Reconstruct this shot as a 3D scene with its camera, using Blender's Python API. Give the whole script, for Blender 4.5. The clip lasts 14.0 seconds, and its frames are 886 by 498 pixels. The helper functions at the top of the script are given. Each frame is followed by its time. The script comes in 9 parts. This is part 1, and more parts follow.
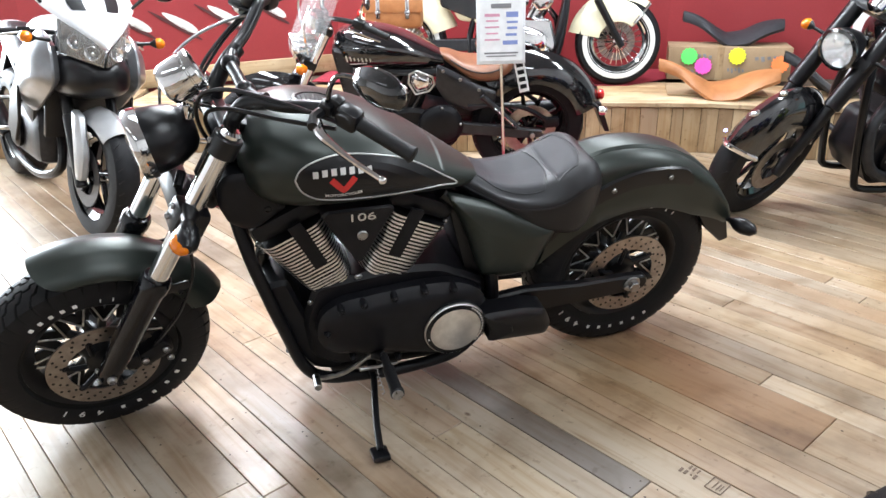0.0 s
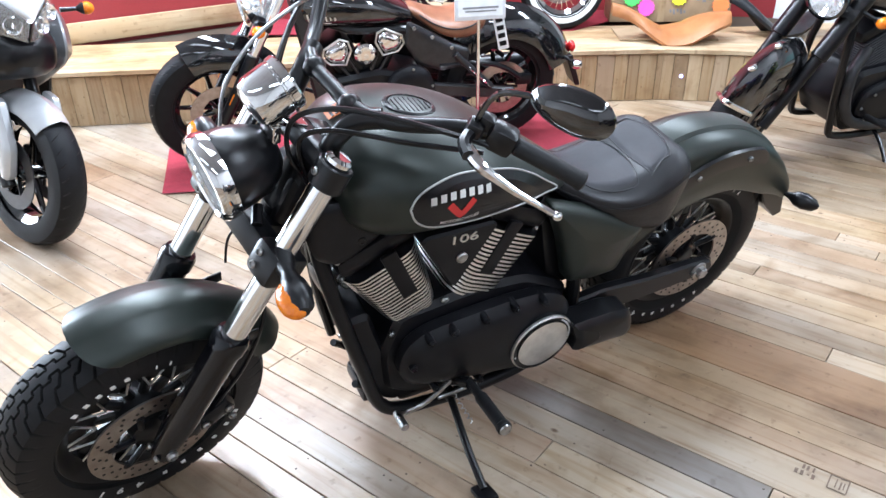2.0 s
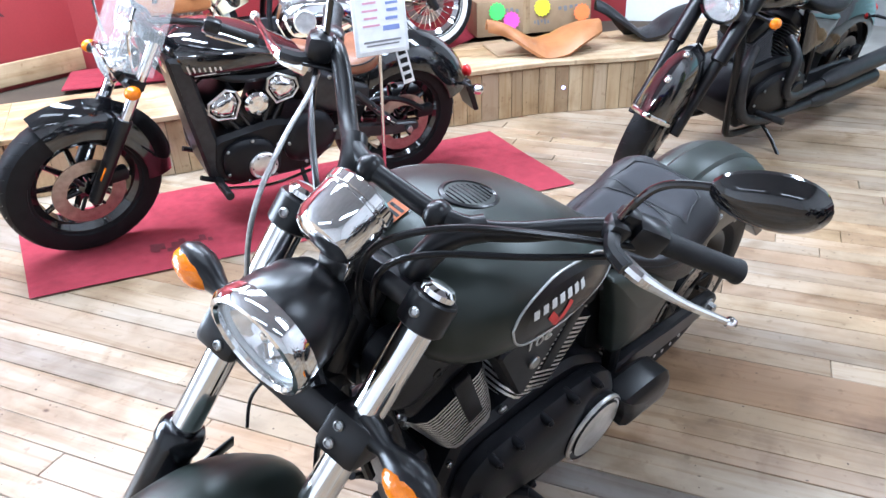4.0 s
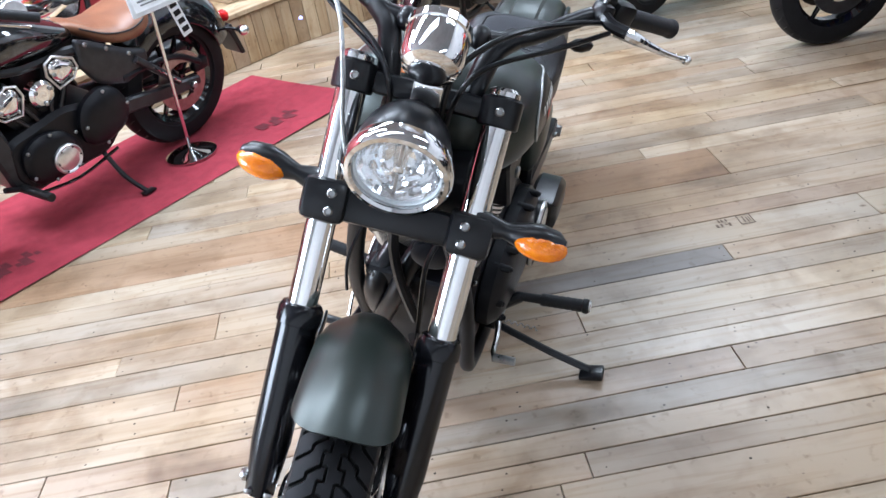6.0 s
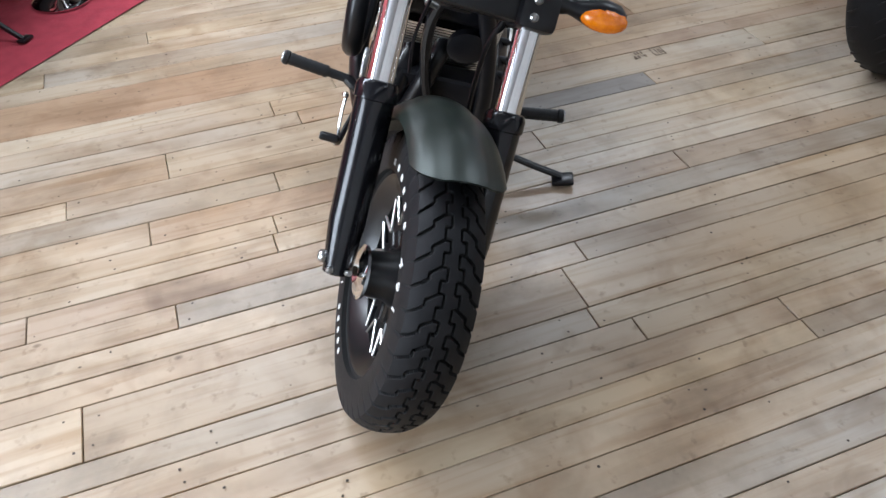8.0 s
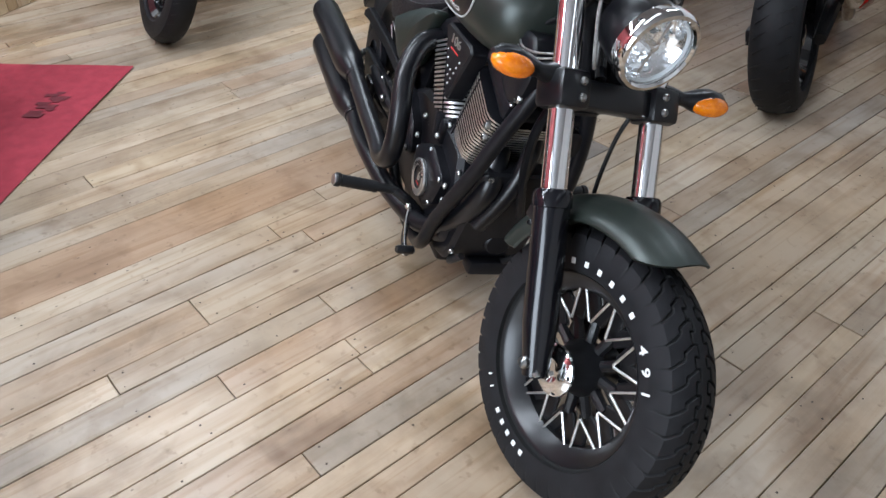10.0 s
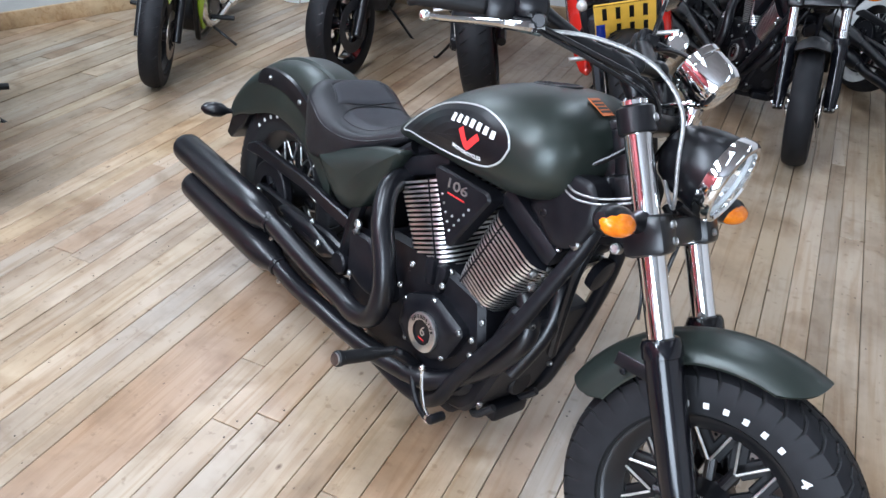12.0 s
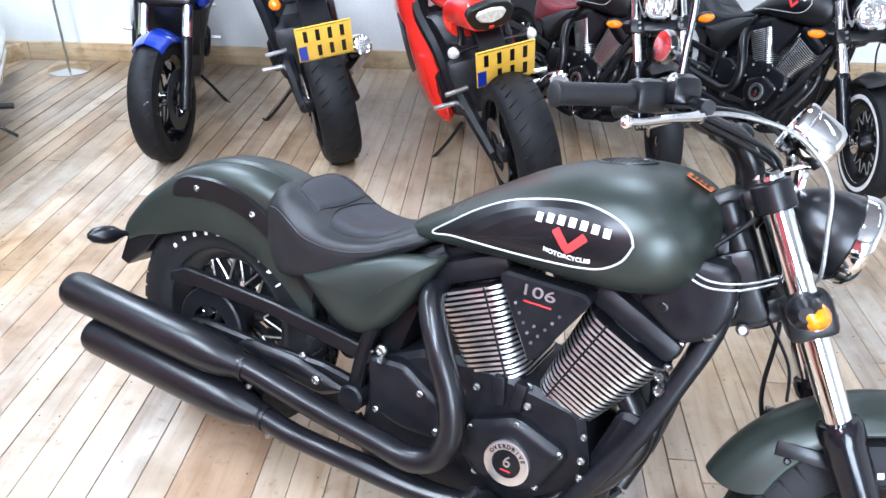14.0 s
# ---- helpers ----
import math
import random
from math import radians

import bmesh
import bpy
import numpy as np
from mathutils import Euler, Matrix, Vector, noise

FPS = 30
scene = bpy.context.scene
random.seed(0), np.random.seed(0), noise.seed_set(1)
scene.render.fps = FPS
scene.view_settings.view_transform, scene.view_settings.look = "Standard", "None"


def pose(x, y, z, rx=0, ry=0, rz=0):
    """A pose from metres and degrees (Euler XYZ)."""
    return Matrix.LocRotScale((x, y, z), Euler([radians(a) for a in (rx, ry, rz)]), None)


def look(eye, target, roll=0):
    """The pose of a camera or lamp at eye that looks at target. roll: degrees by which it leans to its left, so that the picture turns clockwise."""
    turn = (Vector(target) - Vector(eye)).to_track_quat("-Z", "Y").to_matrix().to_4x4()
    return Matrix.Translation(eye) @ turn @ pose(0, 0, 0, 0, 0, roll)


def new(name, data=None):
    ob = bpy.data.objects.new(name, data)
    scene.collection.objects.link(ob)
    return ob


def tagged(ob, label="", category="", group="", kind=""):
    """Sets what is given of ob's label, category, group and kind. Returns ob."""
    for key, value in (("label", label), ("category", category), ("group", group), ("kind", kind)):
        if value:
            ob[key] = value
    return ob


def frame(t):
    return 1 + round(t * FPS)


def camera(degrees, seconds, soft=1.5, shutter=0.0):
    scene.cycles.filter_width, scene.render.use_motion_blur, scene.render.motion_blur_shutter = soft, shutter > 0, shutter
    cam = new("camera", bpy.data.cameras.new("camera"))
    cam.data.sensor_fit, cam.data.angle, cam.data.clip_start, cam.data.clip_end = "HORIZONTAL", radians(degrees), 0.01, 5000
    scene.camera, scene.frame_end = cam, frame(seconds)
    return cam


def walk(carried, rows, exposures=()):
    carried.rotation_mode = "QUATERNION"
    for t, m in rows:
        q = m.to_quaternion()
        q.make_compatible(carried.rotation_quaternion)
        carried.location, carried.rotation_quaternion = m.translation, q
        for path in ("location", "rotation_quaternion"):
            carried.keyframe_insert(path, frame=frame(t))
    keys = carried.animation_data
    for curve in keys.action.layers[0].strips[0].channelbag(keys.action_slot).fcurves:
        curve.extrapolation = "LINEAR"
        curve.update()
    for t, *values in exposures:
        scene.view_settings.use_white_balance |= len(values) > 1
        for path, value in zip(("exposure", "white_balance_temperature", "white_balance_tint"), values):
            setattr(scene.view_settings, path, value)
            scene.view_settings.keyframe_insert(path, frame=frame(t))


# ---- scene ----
cam = camera(61.23, 14.0)
PATH = [
    (0, (0.406, 2.157, 1.371), (0.012, 0.837, 0.779), -1.31),
    (0.5, (0.506, 2.016, 1.388), (0.119, 0.715, 0.749), -2.25),
    (1, (0.592, 1.857, 1.422), (0.129, 0.604, 0.739), -2.33),
    (1.5, (0.678, 1.750, 1.433), (0.182, 0.534, 0.710), -1.85),
    (2, (0.817, 1.628, 1.465), (0.207, 0.462, 0.745), -0.66),
    (2.2, (0.874, 1.571, 1.472), (0.231, 0.431, 0.739), -0.54),
    (4.3, (1.031, 0.976, 1.503), (0.045, 0.093, 0.797), -4.13),
    (4.5, (1.086, 0.928, 1.515), (0.034, 0.135, 0.798), -5.50),
    (5, (1.253, 0.843, 1.523), (0.106, 0.179, 0.821), -8.29),
    (5.5, (1.408, 0.795, 1.496), (0.239, 0.225, 0.748), -9.07),
    (6, (1.571, 0.726, 1.465), (0.423, 0.239, 0.632), -9.87),
    (6.5, (1.713, 0.651, 1.434), (0.584, 0.258, 0.528), -6.37),
    (7, (1.858, 0.513, 1.389), (0.728, 0.244, 0.440), -6.74),
    (7.2, (1.915, 0.469, 1.378), (0.793, 0.239, 0.409), -6.19),
    (9.3, (1.833, -0.243, 1.385), (0.710, -0.074, 0.405), 2.01),
    (9.5, (1.835, -0.336, 1.421), (0.705, -0.108, 0.461), 1.11),
    (10, (1.810, -0.524, 1.482), (0.668, -0.192, 0.567), 0.22),
    (10.5, (1.674, -0.647, 1.500), (0.538, -0.250, 0.603), 0.50),
    (11, (1.521, -0.742, 1.546), (0.398, -0.226, 0.696), 0.80),
    (11.5, (1.391, -0.853, 1.560), (0.337, -0.169, 0.740), 3.12),
    (12, (1.230, -0.994, 1.587), (0.274, -0.189, 0.758), 1.47),
    (12.5, (1.059, -1.024, 1.579), (0.179, -0.128, 0.759), 3.66),
    (13, (0.849, -1.002, 1.566), (0.024, -0.048, 0.754), 3.80),
    (13.5, (0.674, -1.042, 1.562), (-0.076, -0.014, 0.769), 4.11),
    (14, (0.493, -1.177, 1.588), (-0.111, -0.041, 0.817), 1.94),
]
EXPOSURE = [(0, 0.15, 6880, 10), (1, 0.25, 6760, 10), (2, 0.33, 6200, 10), (4.5, 0.27, 5900, 10), (5.5, 0.13, 6000, 10), (7, -0.22, 6320, 10), (9.5, -0.60, 6520, 10), (11.5, -0.40, 6220, 10), (12.5, -0.03, 6060, 10), (13.5, 0.35, 5960, 10), (14, 0.49, 5980, 10)]
walk(cam, [(t, look(eye, target, roll)) for t, eye, target, roll in PATH], EXPOSURE)

# ---- light: a showroom lit by long daylight-coloured panels under its ceiling ----
world = bpy.data.worlds.new("world")
scene.world = world
world.use_nodes = True
world.node_tree.nodes["Background"].inputs[0].default_value = (0.8, 0.9, 1.0, 1)
world.node_tree.nodes["Background"].inputs[1].default_value = 0.15
ROOM = 29.5          # degrees by which the room is turned against the motorcycle
CEILING = 3.3


def room(u, v, z=0.0):
    """A place in the room's own directions: u along the boards, v across them."""
    a = radians(ROOM)
    return Vector((-u * math.sin(a) + v * math.cos(a), u * math.cos(a) + v * math.sin(a), z))


def lamp_panel(u, v, length, width, watts):
    data = bpy.data.lights.new("panel_light", "AREA")
    data.shape, data.size, data.size_y, data.energy = "RECTANGLE", length, width, watts
    data.color = (0.79, 0.885, 1.0)
    ob = new("panel_light", data)
    ob.matrix_world = pose(*room(u, v, CEILING - 0.06), 0, 0, ROOM + 90)


for u, v, watts in ((2.4, -2.6, 112), (2.4, 0.6, 48), (2.4, 3.2, 19), (-0.4, -2.6, 118), (-0.4, 0.6, 13), (-0.4, 3.2, 8), (-2.9, -1.4, 225), (-1.2, -0.6, 120)):
    lamp_panel(u, v, 1.9, 0.34, watts)
# daylight in the opening of the shop window
data = bpy.data.lights.new("window_light", "AREA")
data.shape, data.size, data.size_y, data.energy = "RECTANGLE", 2.3, 2.5, 400
data.color = (0.76, 0.87, 1.0)
sky = new("window_light", data)
sky.matrix_world = look((3.15, -3.60, 1.65), (3.05, -2.60, 1.60))

# ---- materials ----
def shader(name):
    m = bpy.data.materials.new(name)
    m.use_nodes = True
    return m, m.node_tree.nodes, m.node_tree.links, m.node_tree.nodes["Principled BSDF"]


def surface(name, low, high, rough=0.5, metal=0.0, scale=30.0, bump=0.0, fine=200.0, rough_var=0.1, coat=0.0, stretch=(1, 1, 1), spec=0.5):
    """A surface that varies between two colours, with broad and fine grain in colour, gloss and relief."""
    m, n, l, b = shader(name)
    co = n.new("ShaderNodeTexCoord")
    mp = n.new("ShaderNodeMapping")
    mp.inputs["Scale"].default_value = stretch
    l.new(co.outputs["Object"], mp.inputs[0])
    t1 = n.new("ShaderNodeTexNoise")
    t1.inputs["Scale"].default_value, t1.inputs["Detail"].default_value = scale, 5
    t2 = n.new("ShaderNodeTexNoise")
    t2.inputs["Scale"].default_value, t2.inputs["Detail"].default_value = fine, 3
    l.new(mp.outputs[0], t1.inputs[0])
    l.new(mp.outputs[0], t2.inputs[0])
    add = n.new("ShaderNodeMath")
    add.operation = "MULTIPLY_ADD"
    l.new(t2.outputs["Fac"], add.inputs[0])
    add.inputs[1].default_value = 0.35
    l.new(t1.outputs["Fac"], add.inputs[2])
    ramp = n.new("ShaderNodeValToRGB")
    ramp.color_ramp.elements[0].position, ramp.color_ramp.elements[1].position = 0.45, 0.9
    ramp.color_ramp.elements[0].color, ramp.color_ramp.elements[1].color = (*low, 1), (*high, 1)
    l.new(add.outputs[0], ramp.inputs[0])
    l.new(ramp.outputs[0], b.inputs["Base Color"])
    rg = n.new("ShaderNodeMapRange")
    rg.inputs["To Min"].default_value, rg.inputs["To Max"].default_value = max(rough - rough_var, 0.02), min(rough + rough_var, 1)
    l.new(t1.outputs["Fac"], rg.inputs[0])
    l.new(rg.outputs[0], b.inputs["Roughness"])
    b.inputs["Metallic"].default_value = metal
    b.inputs["Coat Weight"].default_value = coat
    b.inputs["Coat Roughness"].default_value = 0.06
    b.inputs["Specular IOR Level"].default_value = spec
    if bump:
        bp = n.new("ShaderNodeBump")
        bp.inputs["Strength"].default_value, bp.inputs["Distance"].default_value = bump, 0.002
        l.new(t2.outputs["Fac"], bp.inputs["Height"])
        l.new(bp.outputs[0], b.inputs["Normal"])
    return m


def boards(name, tones, rough=0.55, along=0, knots=True, grain=1.0, islands=False):
    """Sawn timber: each piece takes one of the tones, with streaky grain, knots and nail stains."""
    m, n, l, b = shader(name)
    co = n.new("ShaderNodeTexCoord")
    info = n.new("ShaderNodeNewGeometry" if islands else "ShaderNodeObjectInfo")
    pick_one = info.outputs["Random Per Island" if islands else "Random"]
    shift = n.new("ShaderNodeVectorMath")
    shift.operation = "MULTIPLY_ADD"
    l.new(pick_one, shift.inputs[0])
    shift.inputs[1].default_value = (37.0, 91.0, 53.0)
    l.new(co.outputs["Object"], shift.inputs[2])
    mp = n.new("ShaderNodeMapping")
    sc = [26.0, 26.0, 26.0]
    sc[along] = 1.6
    mp.inputs["Scale"].default_value = sc
    l.new(shift.outputs[0], mp.inputs[0])
    warp = n.new("ShaderNodeTexNoise")
    warp.inputs["Scale"].default_value, warp.inputs["Detail"].default_value, warp.inputs["Distortion"].default_value = 1.3, 6, 0.8
    l.new(mp.outputs[0], warp.inputs[0])
    mp2 = n.new("ShaderNodeMapping")
    sc2 = [9.0, 9.0, 9.0]
    sc2[along] = 3.0
    mp2.inputs["Scale"].default_value = sc2
    l.new(shift.outputs[0], mp2.inputs[0])
    broad = n.new("ShaderNodeTexNoise")
    broad.inputs["Scale"].default_value, broad.inputs["Detail"].default_value = 0.8, 4
    l.new(mp2.outputs[0], broad.inputs[0])
    ramp = n.new("ShaderNodeValToRGB")
    ramp.color_ramp.interpolation = "LINEAR"
    els = ramp.color_ramp.elements
    while len(els) < len(tones):
        els.new(0.5)
    for i, c in enumerate(tones):
        els[i].position, els[i].color = i / (len(tones) - 1), (*c, 1)
    l.new(pick_one, ramp.inputs[0])

    def shade(col, fac, dark, lo, hi):
        r = n.new("ShaderNodeMapRange")
        r.inputs["From Min"].default_value, r.inputs["From Max"].default_value = lo, hi
        l.new(fac, r.inputs[0])
        mix = n.new("ShaderNodeMix")
        mix.data_type = "RGBA"
        mix.blend_type = "MULTIPLY"
        l.new(r.outputs[0], mix.inputs["Factor"])
        l.new(col, mix.inputs["A"])
        mix.inputs["B"].default_value = (*dark, 1)
        return mix.outputs["Result"]
    col = shade(ramp.outputs[0], warp.outputs["Fac"], (0.76, 0.67, 0.56), 0.48, 0.48 + 0.26 / grain)
    col = shade(col, broad.outputs["Fac"], (0.70, 0.64, 0.58), 0.5, 0.70)
    if knots:
        for scale, size, dark in ((5.0, 0.075, (0.30, 0.22, 0.16)), (17.0, 0.10, (0.22, 0.19, 0.16))):
            vo = n.new("ShaderNodeTexVoronoi")
            vo.inputs["Scale"].default_value = scale
            mp3 = n.new("ShaderNodeMapping")
            s3 = [1.5, 1.5, 0.02]
            s3[along] = 1.0
            mp3.inputs["Scale"].default_value = s3
            l.new(shift.outputs[0], mp3.inputs[0])
            l.new(mp3.outputs[0], vo.inputs[0])
            pick = n.new("ShaderNodeMath")
            pick.operation = "GREATER_THAN"
            sep = n.new("ShaderNodeSeparateColor")
            l.new(vo.outputs["Color"], sep.inputs[0])
            l.new(sep.outputs[0], pick.inputs[0])
            pick.inputs[1].default_value = 0.62 if scale < 10 else 0.80
            near = n.new("ShaderNodeMapRange")
            near.inputs["From Min"].default_value, near.inputs["From Max"].default_value = size, size * 0.35
            l.new(vo.outputs["Distance"], near.inputs[0])
            both = n.new("ShaderNodeMath")
            both.operation = "MULTIPLY"
            l.new(near.outputs[0], both.inputs[0])
            l.new(pick.outputs[0], both.inputs[1])
            col = shade(col, both.outputs[0], dark, 0.0, 1.0)
    # dirt and wear that run on over neighbouring pieces
    geo = n.new("ShaderNodeNewGeometry")
    stain = n.new("ShaderNodeTexNoise")
    stain.inputs["Scale"].default_value, stain.inputs["Detail"].default_value, stain.inputs["Roughness"].default_value = 2.2, 7, 0.62
    l.new(geo.outputs["Position"], stain.inputs[0])
    col = shade(col, stain.outputs["Fac"], (0.56, 0.55, 0.54), 0.49, 0.72)
    blot = n.new("ShaderNodeTexNoise")
    blot.inputs["Scale"].default_value, blot.inputs["Detail"].default_value, blot.inputs["Distortion"].default_value = 6.5, 3, 0.6
    l.new(geo.outputs["Position"], blot.inputs[0])
    col = shade(col, blot.outputs["Fac"], (0.72, 0.66, 0.60), 0.54, 0.74)
    warm = n.new("ShaderNodeTexNoise")
    warm.inputs["Scale"].default_value, warm.inputs["Detail"].default_value = 1.1, 2
    l.new(geo.outputs["Position"], warm.inputs[0])
    col = shade(col, warm.outputs["Fac"], (0.98, 0.86, 0.70), 0.42, 0.66)
    speck = n.new("ShaderNodeTexNoise")
    speck.inputs["Scale"].default_value, speck.inputs["Detail"].default_value = 28.0, 3
    l.new(geo.outputs["Position"], speck.inputs[0])
    col = shade(col, speck.outputs["Fac"], (0.74, 0.70, 0.66), 0.62, 0.72)
    l.new(col, b.inputs["Base Color"])
    rr = n.new("ShaderNodeMapRange")
    rr.inputs["To Min"].default_value, rr.inputs["To Max"].default_value = rough - 0.15, rough + 0.15
    l.new(broad.outputs["Fac"], rr.inputs[0])
    l.new(rr.outputs[0], b.inputs["Roughness"])
    bp = n.new("ShaderNodeBump")
    bp.inputs["Strength"].default_value, bp.inputs["Distance"].default_value = 0.3, 0.001
    l.new(warp.outputs["Fac"], bp.inputs["Height"])
    l.new(bp.outputs[0], b.inputs["Normal"])
    return m


def plain(name, colour, rough=0.4, metal=0.0, coat=0.0):
    return surface(name, [c * 0.85 for c in colour], colour, rough, metal, 25.0, 0.0, 260.0, 0.07, coat)


GREEN = surface("matt_green_paint", (0.018, 0.024, 0.020), (0.025, 0.032, 0.027), 0.36, 0.40, 8.0, 0.05, 900.0, 0.03, spec=0.6)
SATIN = surface("satin_black_paint", (0.0035, 0.0035, 0.0045), (0.0065, 0.0065, 0.008), 0.30, 0.0, 20.0, 0.02, 700.0, 0.05, spec=0.36)
GLOSSB = surface("gloss_black_paint", (0.004, 0.004, 0.005), (0.007, 0.007, 0.008), 0.08, 0.0, 20.0, 0.0, 300.0, 0.03, 1.0)
CASE = surface("black_cast_metal", (0.004, 0.004, 0.0055), (0.008, 0.008, 0.010), 0.38, 0.0, 30.0, 0.06, 1200.0, 0.07, spec=0.24)
RIMB = surface("black_wheel_paint", (0.004, 0.004, 0.005), (0.007, 0.007, 0.008), 0.30, 0.0, 20.0, 0.02, 500.0, 0.03, spec=0.4)
EXHAUST = surface("black_ceramic_coating", (0.004, 0.004, 0.005), (0.007, 0.007, 0.009), 0.30, 0.0, 9.0, 0.0, 900.0, 0.03, spec=0.42)
# the tyre's rubber again, blackened to paint in the shade inside the grooves
GROOVE_SHADE = surface("tread_groove_rubber", (0.002, 0.002, 0.002), (0.004, 0.004, 0.004), 0.95, 0.0, 25.0, 0.1, 700.0, 0.05)
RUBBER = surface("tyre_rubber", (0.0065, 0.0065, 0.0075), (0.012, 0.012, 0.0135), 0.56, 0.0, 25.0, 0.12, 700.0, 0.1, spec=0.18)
GRIP = surface("grip_rubber", (0.007, 0.007, 0.008), (0.012, 0.012, 0.013), 0.48, 0.0, 40.0, 0.25, 800.0, 0.08, spec=0.3)
LEATHER = surface("black_vinyl", (0.007, 0.007, 0.0085), (0.012, 0.012, 0.014), 0.42, 0.0, 30.0, 0.25, 1500.0, 0.06, spec=0.38)
LEATHER2 = surface("grey_vinyl_panel", (0.021, 0.021, 0.025), (0.030, 0.030, 0.035), 0.52, 0.0, 30.0, 0.3, 1800.0, 0.06, spec=0.3)
CHROME = surface("chrome", (0.70, 0.70, 0.70), (0.82, 0.82, 0.82), 0.06, 1.0, 12.0, 0.0, 200.0, 0.03)
ALLOY = surface("machined_aluminium", (0.66, 0.66, 0.65), (0.84, 0.84, 0.83), 0.36, 1.0, 40.0, 0.05, 900.0, 0.08)
STEEL = surface("brushed_steel", (0.30, 0.26, 0.23), (0.46, 0.41, 0.37), 0.38, 1.0, 40.0, 0.05, 500.0, 0.1)
ZINC = surface("plated_bolt", (0.28, 0.28, 0.28), (0.46, 0.46, 0.45), 0.30, 1.0, 60.0, 0.0, 500.0, 0.08)
FORKB = surface("black_fork_enamel", (0.003, 0.003, 0.0045), (0.005, 0.005, 0.007), 0.16, 0.0, 20.0, 0.02, 500.0, 0.03, spec=0.4)
AMBER = surface("amber_plastic", (0.62, 0.13, 0.001), (0.80, 0.22, 0.002), 0.12, 0.0, 60.0, 0.8, 140.0, 0.05, 0.3)
WHITE_INK = plain("white_lettering", (0.72, 0.72, 0.70), 0.5)
RED_INK = plain("red_lettering", (0.62, 0.03, 0.03), 0.45)
SILVER_LINE = plain("silver_pinstripe", (0.50, 0.51, 0.50), 0.35, 0.3)
LENS, _n, _l, _b = shader("clear_lens")
_b.inputs["Base Color"].default_value = (0.9, 0.92, 0.93, 1)
_b.inputs["Roughness"].default_value = 0.03
_b.inputs["Alpha"].default_value = 0.05
REFLECTOR = surface("lamp_reflector", (0.80, 0.82, 0.84), (0.93, 0.94, 0.95), 0.10, 1.0, 40.0, 0.0, 300.0, 0.03)
PALE_RING = plain("frosted_ring", (0.55, 0.58, 0.60), 0.35)
ORANGE_LABEL = plain("orange_label", (0.55, 0.14, 0.03), 0.5)

# ---- shapes: each returns its corners and faces ----
def xf(geo, m):
    return [m @ Vector(p) for p in geo[0]], geo[1]


def join(*geos):
    pts, faces = [], []
    for g in geos:
        k = len(pts)
        pts += [Vector(p) for p in g[0]]
        faces += [[i + k for i in f] for f in g[1]]
    return pts, faces


def mirrored(geo):
    return [Vector((p[0], -p[1], p[2])) for p in geo[0]], [f[::-1] for f in geo[1]]


def loft(rings, cap=True, closed=True, loop=False):
    n, pts, faces = len(rings[0]), [Vector(p) for r in rings for p in r], []
    for k in range(len(rings) if loop else len(rings) - 1):
        a, b = k * n, (k + 1) % len(rings) * n
        for i in range(n if closed else n - 1):
            j = (i + 1) % n
            faces.append([a + i, a + j, b + j, b + i])
    if cap and not loop:
        faces.append(list(range(n))[::-1])
        faces.append(list(range((len(rings) - 1) * n, len(rings) * n)))
    return pts, faces


def lathe(profile, n=32, cap=True, loop=False):
    """Turned about z: profile of (radius, height)."""
    rings = [[(r * math.cos(2 * math.pi * i / n), r * math.sin(2 * math.pi * i / n), h) for i in range(n)] for r, h in profile]
    return loft(rings, cap, True, loop)


def smooth_line(pts, steps=6):
    """A curve through the points."""
    p = [Vector(q) for q in pts]
    if len(p) < 3:
        return p
    out = []
    for i in range(len(p) - 1):
        a, b, c, d = p[max(i - 1, 0)], p[i], p[i + 1], p[min(i + 2, len(p) - 1)]
        for k in range(steps):
            t = k / steps
            out.append(0.5 * (2 * b + (c - a) * t + (2 * a - 5 * b + 4 * c - d) * t * t + (3 * b - a - 3 * c + d) * t ** 3))
    return out + [p[-1]]


def tube(pts, r, n=10, steps=6, loop=False):
    line = smooth_line(pts, steps) if steps > 1 else [Vector(p) for p in pts]
    rad = r if isinstance(r, (list, tuple)) else [r, r]
    rings, side = [], None
    for i, p in enumerate(line):
        if loop:
            d = line[(i + 1) % len(line)] - line[i - 1]
        else:
            d = line[min(i + 1, len(line) - 1)] - line[max(i - 1, 0)]
        d.normalize()
        if side is None:
            side = d.orthogonal()
        side = (side - d * side.dot(d)).normalized()
        up = d.cross(side)
        f = i / max(len(line) - 1, 1) * (len(rad) - 1)
        k = min(int(f), len(rad) - 2)
        q = rad[k] + (rad[k + 1] - rad[k]) * (f - k)
        rings.append([p + q * (math.cos(2 * math.pi * j / n) * side + math.sin(2 * math.pi * j / n) * up) for j in range(n)])
    return loft(rings, True, True, loop)


def along(p, q):
    """The pose at p whose z points to q."""
    p, q = Vector(p), Vector(q)
    return Matrix.Translation(p) @ (q - p).to_track_quat("Z", "Y").to_matrix().to_4x4()


def rod(p, q, r, r2=None, n=16, lip=0.0):
    """A round bar from p to q with softened ends."""
    h = (Vector(q) - Vector(p)).length
    r2 = r if r2 is None else r2
    e = min(lip or 0.15 * min(r, r2), 0.4 * h)
    return xf(lathe([(r - e, 0), (r, e), (r2, h - e), (r2 - e, h)], n), along(p, q))


